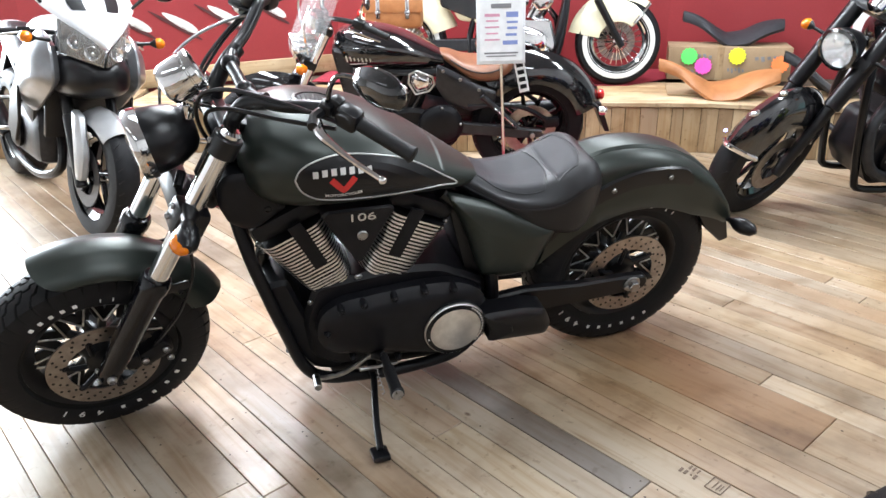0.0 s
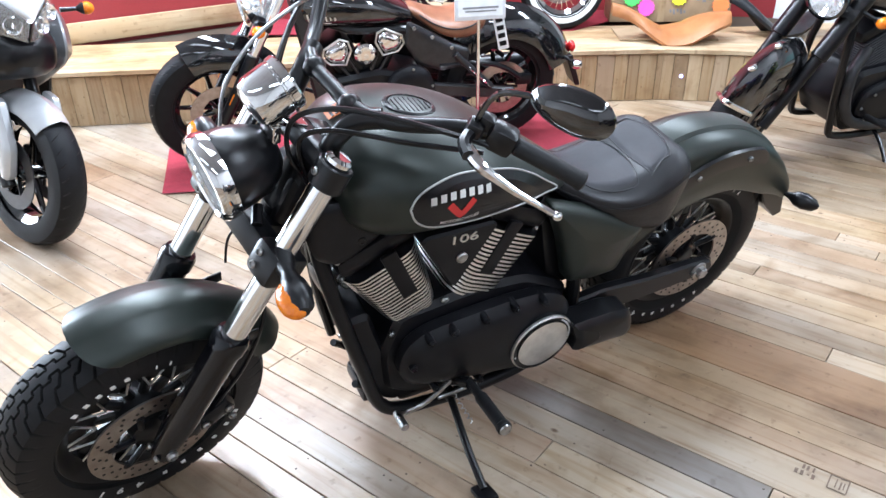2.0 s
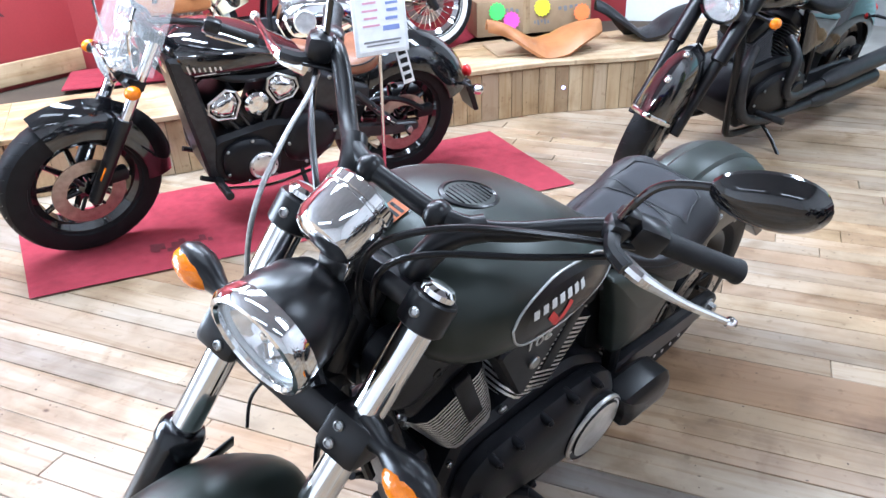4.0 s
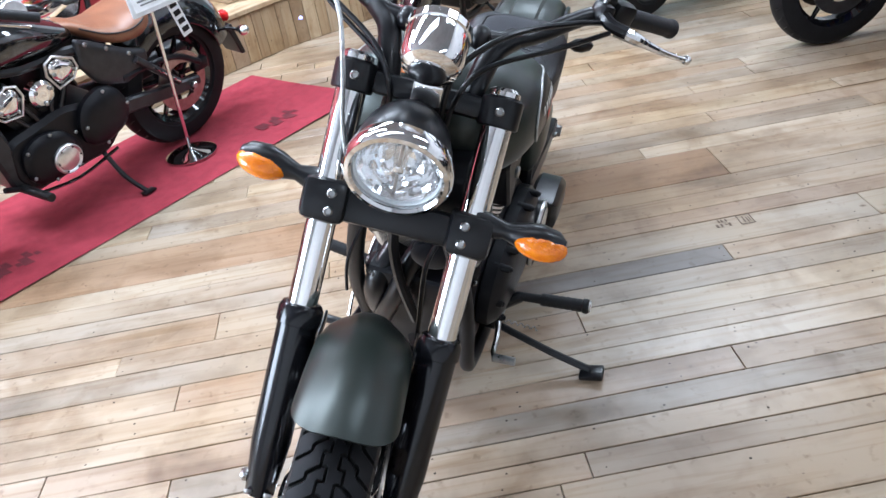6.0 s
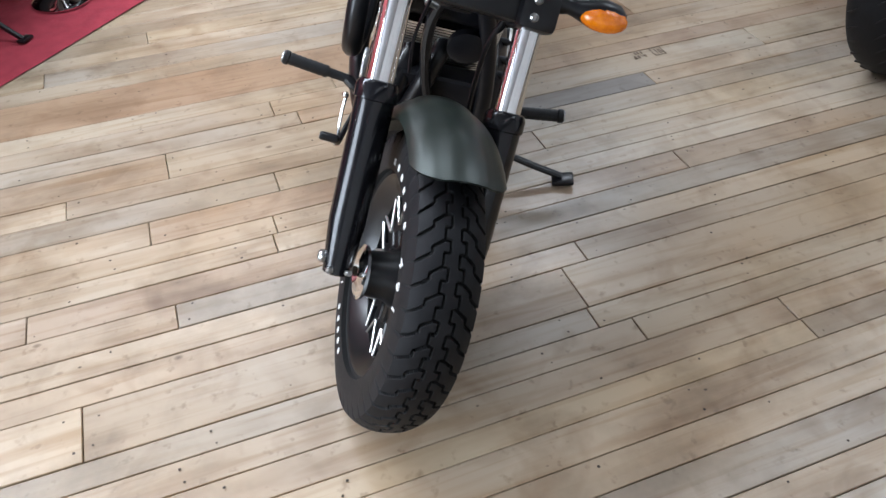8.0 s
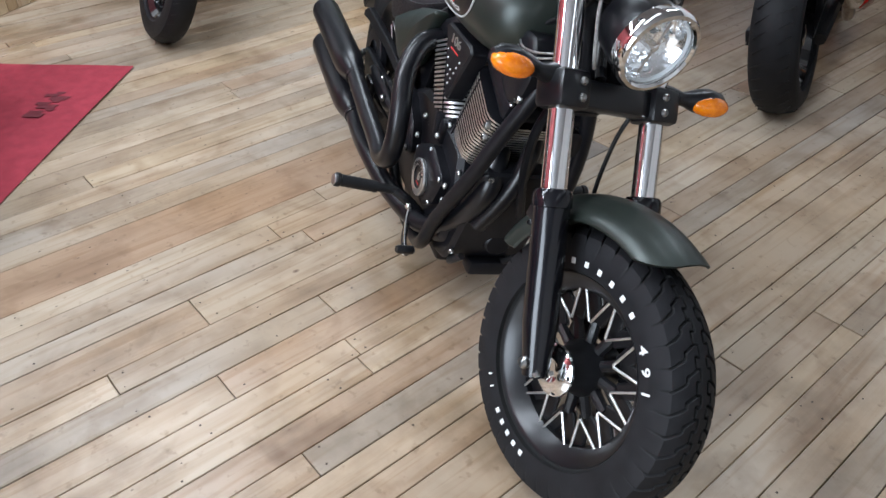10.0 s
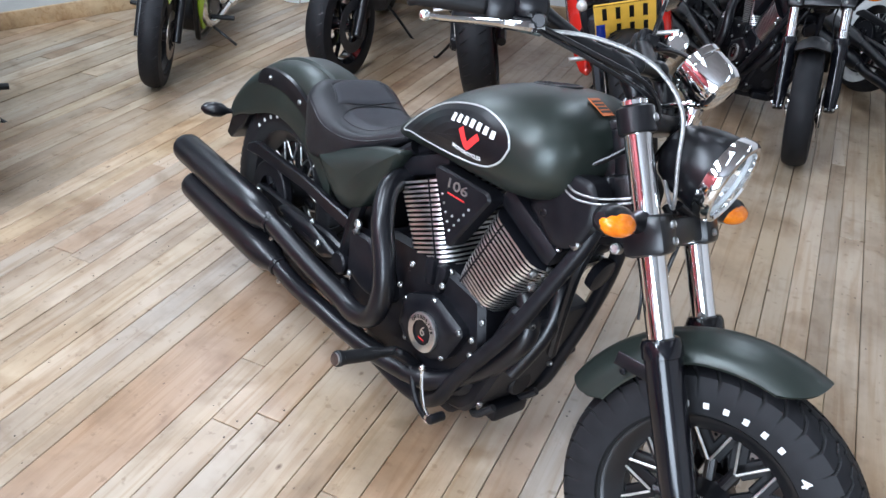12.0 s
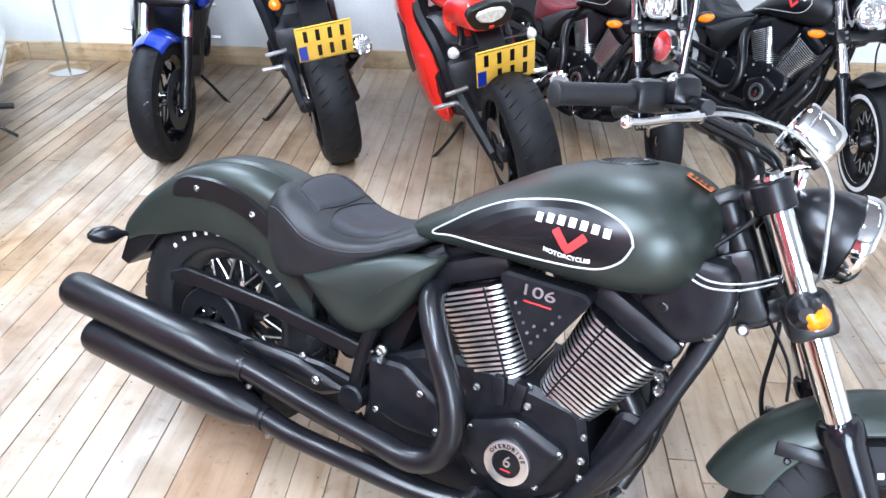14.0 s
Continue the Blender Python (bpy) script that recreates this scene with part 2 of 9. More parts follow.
def rbox(sx, sy, sz, b=0.004, m=None, seg=2):
    bm = bmesh.new()
    bmesh.ops.create_cube(bm, size=1.0, matrix=Matrix.Diagonal((sx, sy, sz, 1)))
    if b:
        bmesh.ops.bevel(bm, geom=bm.edges[:], offset=min(b, 0.45 * min(sx, sy, sz)), segments=seg, affect="EDGES", profile=0.5)
    bm.verts.index_update()
    geo = [v.co.copy() for v in bm.verts], [[v.index for v in f.verts] for f in bm.faces]
    bm.free()
    return xf(geo, m) if m is not None else geo


def ball(rx, ry, rz, m=None, nu=16, nv=10):
    prof = [(max(math.sin(math.pi * k / nv), 1e-4), -math.cos(math.pi * k / nv)) for k in range(nv + 1)]
    geo = xf(lathe(prof, nu), Matrix.Diagonal((rx, ry, rz, 1)))
    return xf(geo, m) if m is not None else geo


def shrink(outline, d):
    """The outline moved inwards by d."""
    out, n = [], len(outline)
    area = sum(outline[i - 1][0] * outline[i][1] - outline[i][0] * outline[i - 1][1] for i in range(n))
    s = 1 if area > 0 else -1
    for i in range(n):
        a, b, c = Vector(outline[i - 1]), Vector(outline[i]), Vector(outline[(i + 1) % n])
        e, f = (b - a).normalized(), (c - b).normalized()
        t = Vector((-e.y - f.y, e.x + f.x))
        t = t.normalized() if t.length > 1e-6 else Vector((-e.y, e.x))
        out.append(b + s * t * d)
    return [(p.x, p.y) for p in out]


def round_outline(outline, r=0.01, steps=3):
    out, n = [], len(outline)
    for i in range(n):
        a, b, c = Vector(outline[i - 1]), Vector(outline[i]), Vector(outline[(i + 1) % n])
        u, v = a - b, c - b
        k = min(r, 0.45 * u.length, 0.45 * v.length)
        p, q = b + u.normalized() * k, b + v.normalized() * k
        for j in range(steps + 1):
            t = j / steps
            w = p.lerp(b, t).lerp(b.lerp(q, t), t)
            out.append((w.x, w.y))
    return out


def plate(outline, y0, y1, bevel=0.003, r=0.0, dome=0.0):
    """An (x, z) outline as a slab from y0 to y1, edges softened, the y1 face raised by dome."""
    o = round_outline(outline, r) if r else outline
    s = 1 if y1 > y0 else -1
    i1 = shrink(o, bevel)
    rings = [[(x, y0 + s * bevel * 0, z) for x, z in i1], [(x, y0 + s * bevel, z) for x, z in o], [(x, y1 - s * bevel, z) for x, z in o], [(x, y1, z) for x, z in i1]]
    if dome:
        cx, cz = sum(p[0] for p in o) / len(o), sum(p[1] for p in o) / len(o)
        for k, (sc, up) in enumerate(((0.85, 0.45), (0.6, 0.8), (0.3, 0.95))):
            rings.append([(cx + (x - cx) * sc, y1 + s * dome * up, cz + (z - cz) * sc) for x, z in i1])
    pts, faces = loft(rings)
    area = sum(o[i - 1][0] * o[i][1] - o[i][0] * o[i - 1][1] for i in range(len(o)))
    if (area > 0) == (s > 0):
        faces = [f[::-1] for f in faces]
    return pts, faces


def made(name, geo, materials, sharp=35):
    me = bpy.data.meshes.new(name)
    me.from_pydata([tuple(p) for p in geo[0]], [], geo[1])
    for m in materials if isinstance(materials, (list, tuple)) else [materials]:
        me.materials.append(m)
    me.polygons.foreach_set("use_smooth", [sharp > 0] * len(me.polygons))
    if sharp:
        me.set_sharp_from_angle(angle=radians(sharp))
    me.update()
    return me


def part(name, geo, material, parent, label="", m=None, sharp=35):
    """One mesh object under a thing or under a part."""
    if m is not None:
        geo = xf(geo, m)
    ob = new(name, made(name, geo, material, sharp))
    ob.parent = parent
    if label:
        tagged(ob, label)
    if m is not None and m == STEER:
        STEERED.add(ob)
    return ob


def glyphs(text, size, bold=0.0, thick=0.0):
    """The outline of a word as flat or raised geometry, centred on its own line."""
    fc = bpy.data.curves.new("word", "FONT")
    fc.body, fc.size, fc.extrude, fc.offset, fc.align_x, fc.align_y = text, size, thick, bold, "CENTER", "CENTER"
    tmp = bpy.data.objects.new("word", fc)
    me = bpy.data.meshes.new_from_object(tmp)
    geo = [v.co.copy() for v in me.vertices], [list(f.vertices) for f in me.polygons]
    bpy.data.objects.remove(tmp)
    bpy.data.meshes.remove(me)
    return geo


STEER = Matrix()
STEERED = set()


def parts(name, geos, material, parent, label="", m=None, sharp=35):
    """One mesh object for each of the shapes."""
    return [part(name, g, material, parent, label, m, sharp) for g in geos]


def thing(name, label, category, m=None, group=""):
    ob = new(name)
    ob.empty_display_size = 0.1
    if m is not None:
        ob.matrix_world = m
    return tagged(ob, label, category, group)


def solid(name, geo, material, label, category, m=None, group="", kind="", sharp=35):
    ob = new(name, made(name, geo, material, sharp))
    if m is not None:
        ob.matrix_world = m
    return tagged(ob, label, category, group, kind)


def bolt(p, d, r=0.007, h=0.006):
    """A bolt head at p that points along d."""
    return xf(lathe([(r, 0), (r, h * 0.6), (r * 0.7, h), (r * 0.62, h), (r * 0.55, h * 0.5)], 10), along(p, Vector(p) + Vector(d)))

# ---- the showroom ----
WALL_WHITE = surface("white_painted_brick", (0.60, 0.60, 0.60), (0.74, 0.74, 0.73), 0.6, 0.0, 2.0, 0.3, 60.0)
WALL_RED = surface("red_painted_wall", (0.21, 0.018, 0.022), (0.27, 0.026, 0.030), 0.5, 0.0, 1.5, 0.1, 80.0)
WALL_GREY = surface("grey_plaster", (0.30, 0.30, 0.30), (0.42, 0.42, 0.41), 0.8, 0.0, 2.0, 0.2, 90.0)
CONCRETE = surface("grey_concrete", (0.24, 0.23, 0.21), (0.36, 0.35, 0.32), 0.85, 0.0, 3.0, 0.3, 120.0)
CEIL = surface("grey_painted_ceiling", (0.26, 0.26, 0.27), (0.33, 0.33, 0.34), 0.8, 0.0, 2.0, 0.1, 60.0)
JOIST = surface("dark_underfloor", (0.05, 0.035, 0.022), (0.08, 0.055, 0.035), 0.9, 0.0, 6.0, 0.2, 90.0)
BOARD_TONES = [(0.396, 0.313, 0.23), (0.30, 0.235, 0.172), (0.43, 0.352, 0.27), (0.362, 0.282, 0.205), (0.450, 0.362, 0.272), (0.315, 0.229, 0.158), (0.345, 0.295, 0.240), (0.420, 0.325, 0.220), (0.300, 0.255, 0.210), (0.376, 0.292, 0.21), (0.455, 0.378, 0.300), (0.328, 0.239, 0.17)]
FLOOR_WOOD = boards("old_floor_boards", BOARD_TONES, 0.36)
GREY_WOOD = boards("weathered_grey_board", [(0.165, 0.145, 0.130), (0.185, 0.165, 0.150)], 0.4)
PALE_WOOD = boards("pale_worn_board", [(0.46, 0.385, 0.30), (0.48, 0.40, 0.32)], 0.36)
TAN_WOOD = boards("broad_tan_board", [(0.300, 0.198, 0.125), (0.315, 0.210, 0.135)], 0.36)
PALLET = boards("pallet_boards", [(0.34, 0.24, 0.14), (0.44, 0.32, 0.19), (0.28, 0.19, 0.11), (0.50, 0.37, 0.22), (0.39, 0.29, 0.19), (0.31, 0.22, 0.145)], 0.6, 2)
DECK_WOOD = boards("podium_deck", [(0.46, 0.35, 0.22), (0.53, 0.41, 0.27), (0.40, 0.29, 0.18)], 0.5, 0)
CARPET = surface("red_carpet", (0.23, 0.016, 0.030), (0.33, 0.030, 0.048), 0.95, 0.0, 18.0, 0.8, 650.0, 0.03)


def wall(name, p, q, height, material, label, thick=0.15, base=0.0):
    """A wall from p to q; it stands on the far side of the line, seen with p on the left."""
    p, q = Vector(p), Vector(q)
    d = q - p
    m = Matrix.Translation((p.x, p.y, base)) @ Matrix.Rotation(math.atan2(d.y, d.x), 4, "Z")
    geo = xf(rbox(d.length, thick, height, 0.0), Matrix.Translation((d.length / 2, thick / 2, height / 2)))
    return solid(name, geo, material, label, "wall", m, "", "structure", 0)


U1, V0, V1, U0 = 3.80, -5.4, 5.0, -5.2
a, b = room(U1, -3.02), room(U1, V1)
wall("wall_north", a.xy, b.xy, CEILING, WALL_WHITE, "white painted brick wall with a wooden skirting board")
wall("wall_east", room(U1, V1).xy, room(U0, V1).xy, CEILING, WALL_WHITE, "plain white painted showroom wall")
wall("wall_south", room(U0, V1).xy, room(U0, V0).xy, CEILING, WALL_WHITE, "plain white painted showroom wall")
# the back of the recess behind the low step
wall("wall_west", (-5.75, -3.4), (-5.75, 2.6), CEILING, WALL_GREY, "dim grey wall at the back of a recess")
wall("wall_recess", (-5.9, 1.92), (-4.62, 1.92), CEILING, WALL_WHITE, "white wall that ends at the recess")
# the shop front: a tall window beside the podium
FRONT = [(1.90, -3.74), (4.60, -3.46)]
WIN = (0.08, 2.50, 0.40, 2.95)      # from, to along the wall, sill, head
fa, fb = Vector(FRONT[0]), Vector(FRONT[1])
fm = Matrix.Translation((fa.x, fa.y, 0)) @ Matrix.Rotation(math.atan2(fb.y - fa.y, fb.x - fa.x), 4, "Z")
fl_ = (fb - fa).length
front = thing("wall_front", "white shop front wall with a tall window", "wall", fm)
front["kind"] = "structure"
for x0, x1, z0, z1 in ((0, WIN[0], 0, CEILING), (WIN[1], fl_, 0, CEILING), (WIN[0], WIN[1], 0, WIN[2]), (WIN[0], WIN[1], WIN[3], CEILING)):
    part("wall_panel", rbox(x1 - x0, 0.15, z1 - z0, 0, Matrix.Translation(((x0 + x1) / 2, -0.075, (z0 + z1) / 2))), WALL_WHITE, front, "", None, 0)
window = thing("window_1", "tall shop window with white frame and clear panes", "window", fm)
window["kind"] = "structure"
for k in range(4):
    x = WIN[0] + (WIN[1] - WIN[0]) * k / 3
    part("mullion", rbox(0.06, 0.08, WIN[3] - WIN[2], 0.004, Matrix.Translation((min(max(x, WIN[0] + 0.03), WIN[1] - 0.03), -0.07, (WIN[2] + WIN[3]) / 2))), WALL_WHITE, window)
for z in (WIN[2] + 0.03, WIN[3] - 0.03):
    part("rail", rbox(WIN[1] - WIN[0], 0.076, 0.06, 0.004, Matrix.Translation(((WIN[0] + WIN[1]) / 2, -0.07, z))), WALL_WHITE, window)
GLASS, _n, _l, _b = shader("window_glass")
_b.inputs["Base Color"].default_value = (0.9, 0.95, 0.95, 1)
_b.inputs["Roughness"].default_value = 0.02
_b.inputs["Alpha"].default_value = 0.12
for k in range(3):
    w = (WIN[1] - WIN[0]) / 3
    part("pane", rbox(w - 0.05, 0.006, WIN[3] - WIN[2] - 0.1, 0, Matrix.Translation((WIN[0] + w * (k + 0.5), -0.07, (WIN[2] + WIN[3]) / 2))), GLASS, window, "", None, 0).visible_shadow = False
# the red wall behind the podium
RED = [(1.90, -3.68), (1.6, -3.72), (-0.6, -4.0), (-2.95, -2.98), (-3.95, -2.22)]
for k in range(len(RED) - 1):
    wall("wall_red", RED[k + 1], RED[k], CEILING, WALL_RED, "dark red painted wall behind the podium", -0.12)
wall("wall_pillar", (-4.55, -1.35), RED[-1], CEILING, WALL_WHITE, "white painted end of wall beside the podium", -0.12)
p, q = room(U1 - 0.015, -3.02, 0), room(U1 - 0.015, V1, 0)
solid("baseboard", rbox((q - p).length, 0.03, 0.12, 0.004, Matrix.Translation(((q - p).length / 2, 0, 0.06))), DECK_WOOD, "wooden skirting board along the white wall", "skirting board",
      Matrix.Translation(p) @ Matrix.Rotation(radians(ROOM), 4, "Z"), "", "structure")
solid("ceiling", rbox(16, 16, 0.1, 0), CEIL, "plain grey painted showroom ceiling", "ceiling", pose(0, 0, CEILING + 0.05, 0, 0, ROOM), "", "structure", 0)
solid("ground", rbox(16, 16, 0.06, 0), JOIST, "dark subfloor under the boards", "floor", pose(0, 0, -0.052, 0, 0, ROOM), "", "structure", 0)
# low step to the recess
solid("step", rbox(1.4, 6.0, 0.10, 0.006), CONCRETE, "raised grey concrete floor of the recess", "floor", pose(-5.10, -0.3, 0.05), "", "structure")
solid("trim", rbox(0.03, 6.0, 0.11, 0.004), DECK_WOOD, "brown wooden edge of the raised floor", "trim", pose(-4.385, -0.3, 0.055), "", "structure")

# ---- podium of pallet wood ----
EDGE = [(4.2, -3.05), (1.95, -3.42), (1.0, -3.22), (0.2, -2.92), (-1.0, -2.47), (-1.95, -2.12), (-2.55, -1.84), (-3.0, -1.5), (-3.5, -1.28), (-4.3, -1.05)]
POD = 0.325
back = [(-4.35, -1.5), (-3.9, -2.25), (-2.9, -3.05), (-0.6, -4.05), (1.6, -3.78), (4.3, -3.36)]
podium = thing("podium", "low podium clad with upright pallet boards under a plank deck", "podium")
outline = EDGE[1:] + back[:-1]
top = [(x, y, POD - 0.03) for x, y in outline] + [(x, y, 0.0) for x, y in outline]
n = len(outline)
part("core", (top, [list(range(n)), *[[i, i + n, (i + 1) % n + n, (i + 1) % n] for i in range(n)]]), JOIST, podium, "", None, 0)
random.seed(4)
CLAD = {}
for k in range(1, len(EDGE) - 1):
    p, q = Vector(EDGE[k]), Vector(EDGE[k + 1])
    d = q - p
    s = 0.0
    while s < d.length - 0.01:
        w = min(random.choice((0.07, 0.085, 0.095, 0.11)), d.length - s)
        key = round(w, 3)
        if key not in CLAD:
            CLAD[key] = made("board", rbox(max(w - 0.003, 0.004), 0.016, POD - 0.035, 0.002, None, 1), PALLET)
        ob = new("board", CLAD[key])
        ob.parent = podium
        c = p + d.normalized() * (s + w / 2)
        out = Vector((-d.y, d.x)).normalized()
        if out.dot(c - Vector((-1, -6))) < 0:
            out = -out
        c += out * random.uniform(0.006, 0.011)
        ob.matrix_local = Matrix.Translation((c.x, c.y, (POD - 0.03) / 2)) @ Matrix.Rotation(math.atan2(d.y, d.x), 4, "Z")
        s += w
    # deck boards, side by side back from the edge
    out = Vector((-d.y, d.x)).normalized()
    if out.dot(p - Vector((-1, -6))) < 0:
        out = -out
    ang = math.atan2(d.y, d.x)
    mid = (p + q) / 2
    for j in range(4):
        c = mid + out * (0.03 - 0.17 * (j + 0.5))
        geo = rbox(d.length + (0.02 if j == 0 else 0.25 * 0), 0.166, 0.028, 0.003, None, 1)
        part("deck_board", geo, DECK_WOOD, podium).matrix_local = Matrix.Translation((c.x, c.y, POD - 0.014 - 0.0007 * (k % 2) - 0.001 * j * 0)) @ Matrix.Rotation(ang, 4, "Z")
carp = [(x, y, POD + 0.004) for x, y in ((-0.3, -3.55), (-0.5, -3.95), (-2.9, -2.97), (-3.2, -2.75), (-2.35, -2.5), (-1.4, -2.95))]
solid("podium_carpet", (carp + [(x, y, POD - 0.002) for x, y, z in carp], [list(range(6)), *[[i, i + 6, (i + 1) % 6 + 6, (i + 1) % 6] for i in range(6)]]), CARPET, "dark red carpet on the podium deck", "carpet", None, "", "", 0)

# ---- red carpet runner on the floor ----
ca, cb, cc, cd = Vector((-1.79, -1.0)), Vector((-2.07, -1.84)), Vector((0.30, -2.66)), Vector((0.49, -1.86))
rings = []
for i in range(25):
    f = i / 24
    p, q = ca.lerp(cd, f), cb.lerp(cc, f)
    rings.append([(*p.lerp(q, j / 8), 0.007 + 0.002 * math.sin(9 * f + j)) for j in range(9)])
runner = thing("carpet_runner", "dark red carpet runner with faded black emblems, laid on the boards", "carpet")
pts, faces = loft(rings, False, False)
rim = [(*p, 0.0005) for p in (ca, cd, cc, cb)]
part("carpet_sheet", (pts, faces), CARPET, runner)
PRINT = surface("faded_black_print", (0.10, 0.012, 0.018), (0.15, 0.016, 0.024), 0.95, 0.0, 40.0, 0.5, 500.0)
ux = (cd - ca).normalized()
uy = (cb - ca).normalized()
for along_edge, w in ((0.30, 0.24), (1.72, 0.26)):
    for k in range(9):
        c = ca + ux * (along_edge + w * k / 9) + uy * (0.20 + 0.03 * math.sin(k * 1.9))
        s, h = 0.011 + 0.004 * (k % 3), 0.02 + 0.012 * ((k * 7) % 3)
        quad = [c + ux * i * s + uy * j * h for i, j in ((-1, -1), (1, -0.7), (0.8, 1), (-0.9, 0.9))]
        part("emblem_stroke", ([(v.x, v.y, 0.0105) for v in quad], [[0, 1, 2, 3]]), PRINT, runner, "", None, 0)

# ---- the matt green cruiser in the middle; x forward, y to its left, leaning on its stand ----
LEAN_DEG = 13.3
cruiser = thing("cruiser_motorcycle", "matt dark green and black cruiser motorcycle leaning on its side stand", "motorcycle", pose(0, 0, 0, -LEAN_DEG) @ Matrix.Diagonal((0.995, 1.045, 1.006, 1)))
AXLE_F, AXLE_R, R_F, R_R = Vector((0.822, 0, 0.309)), Vector((-0.8235, 0, 0.326)), 0.308, 0.326
RAKE = Vector((-0.5, 0, 0.866))
PIVOT = Vector((0.375, 0, 0.95))
STEER = Matrix.Translation((0, -0.018, 0)) @ Matrix.Rotation(radians(-2.0), 4, "X") @ Matrix.Translation(PIVOT) @ Matrix.Rotation(radians(12.0), 4, RAKE) @ Matrix.Translation(-PIVOT)
TURN_Y = Matrix.Rotation(radians(-90), 4, "X")       # lathe axis to the left (+y)


def tread(s, w, half, pitch):
    """1 where the tread has a groove: s along the tyre, w across it."""
    side = 1 if w > 0 else -1
    a = abs(w) / half
    k = (s / pitch + (0.5 if side < 0 else 0.0)) % 1.0
    # stepped zigzag on each side of the middle rib
    edge = 0.15 if k < 0.5 else 0.31
    if abs(a - edge) * half < 0.0024:
        return 1
    if 0.15 < a < 0.31 and min(k, 1 - k, abs(k - 0.5)) * pitch < 0.0024:
        return 1
    # slanting grooves from the zigzag out to the shoulder, with a jog half way
    if a > 0.29:
        inner = a < 0.62
        d = (k - 0.50 + (0.95 * (a - 0.30) if inner else 0.55 + 0.95 * (a - 0.62))) % 1.0
        if min(d, 1 - d) * pitch < 0.0030:
            return 1
        if abs(a - 0.62) * half < 0.0026 and (k - 0.50 + 0.55) % 1.0 < 0.25:
            return 1
        d = (k + 0.05 + 0.95 * (a - 0.62)) % 1.0
        if a > 0.68 and min(d, 1 - d) * pitch < 0.0026:
            return 1
    return 0


DROP = 0.022          # fall of the tread from its middle to its shoulder


def tyre_geo(radius, half, rim_r, n=900, pitch=0.046, cut=True):
    """A tyre about y, with its tread cut in."""
    prof = []
    crown = 0.90 * half
    m = 84 if cut else 10
    for i in range(m + 1):
        w = -crown + 2 * crown * i / m
        prof.append((radius - DROP * abs(w / crown) ** 2.4 * (half / 0.066), w, True))
    side = [(radius - 0.044, half * 0.975), (radius - 0.070, half), (radius - 0.095, half * 0.96), (rim_r + 0.008, half * 0.80), (rim_r - 0.004, half * 0.74)]
    full = [(r, -w, False) for r, w in side[::-1]] + prof + [(r, w, False) for r, w in side]
    pts, faces, k = [], [], len(full)
    rng = range(n)
    for i in rng:
        a = 2 * math.pi * i / n
        c, s = math.cos(a), math.sin(a)
        for r, w, t in full:
            if t and cut and tread(a * radius, w, crown, 2 * math.pi * radius / round(2 * math.pi * radius / pitch)):
                r = r - 0.0085
            pts.append((r * c, w, r * s))
    for i in rng:
        j = (i + 1) % n
        for q in range(k - 1):
            faces.append([i * k + q, j * k + q, j * k + q + 1, i * k + q + 1])
    return pts, faces


def tyre_words(radius, y, side, words):
    """Raised white marks on the side of a tyre: numbers as they are, names as plain bars; words of (text, first angle, last angle)."""
    out = []
    for text, a0, a1 in words:
        for k, ch in enumerate(text):
            if ch == " ":
                continue
            a = radians(a0 + (a1 - a0) * k / max(len(text) - 1, 1))
            m = Matrix.Rotation(-a, 4, "Y") @ Matrix.Translation((radius, y, 0))
            if ch.isdigit():
                face = Matrix(((0, 1, 0, 0), (0, 0, side, 0), (side, 0, 0, 0), (0, 0, 0, 1)))
                out.append(xf(glyphs(ch, 0.027, 0.0004, 0.0012), m @ face @ Matrix.Diagonal((1.35, 1, 1, 1))))
            else:
                wide = 0.004 if ch == "i" else 0.0115
                out.append(xf(rbox(0.0125, 0.0024, wide, 0.0008, None, 1), m))
    return out


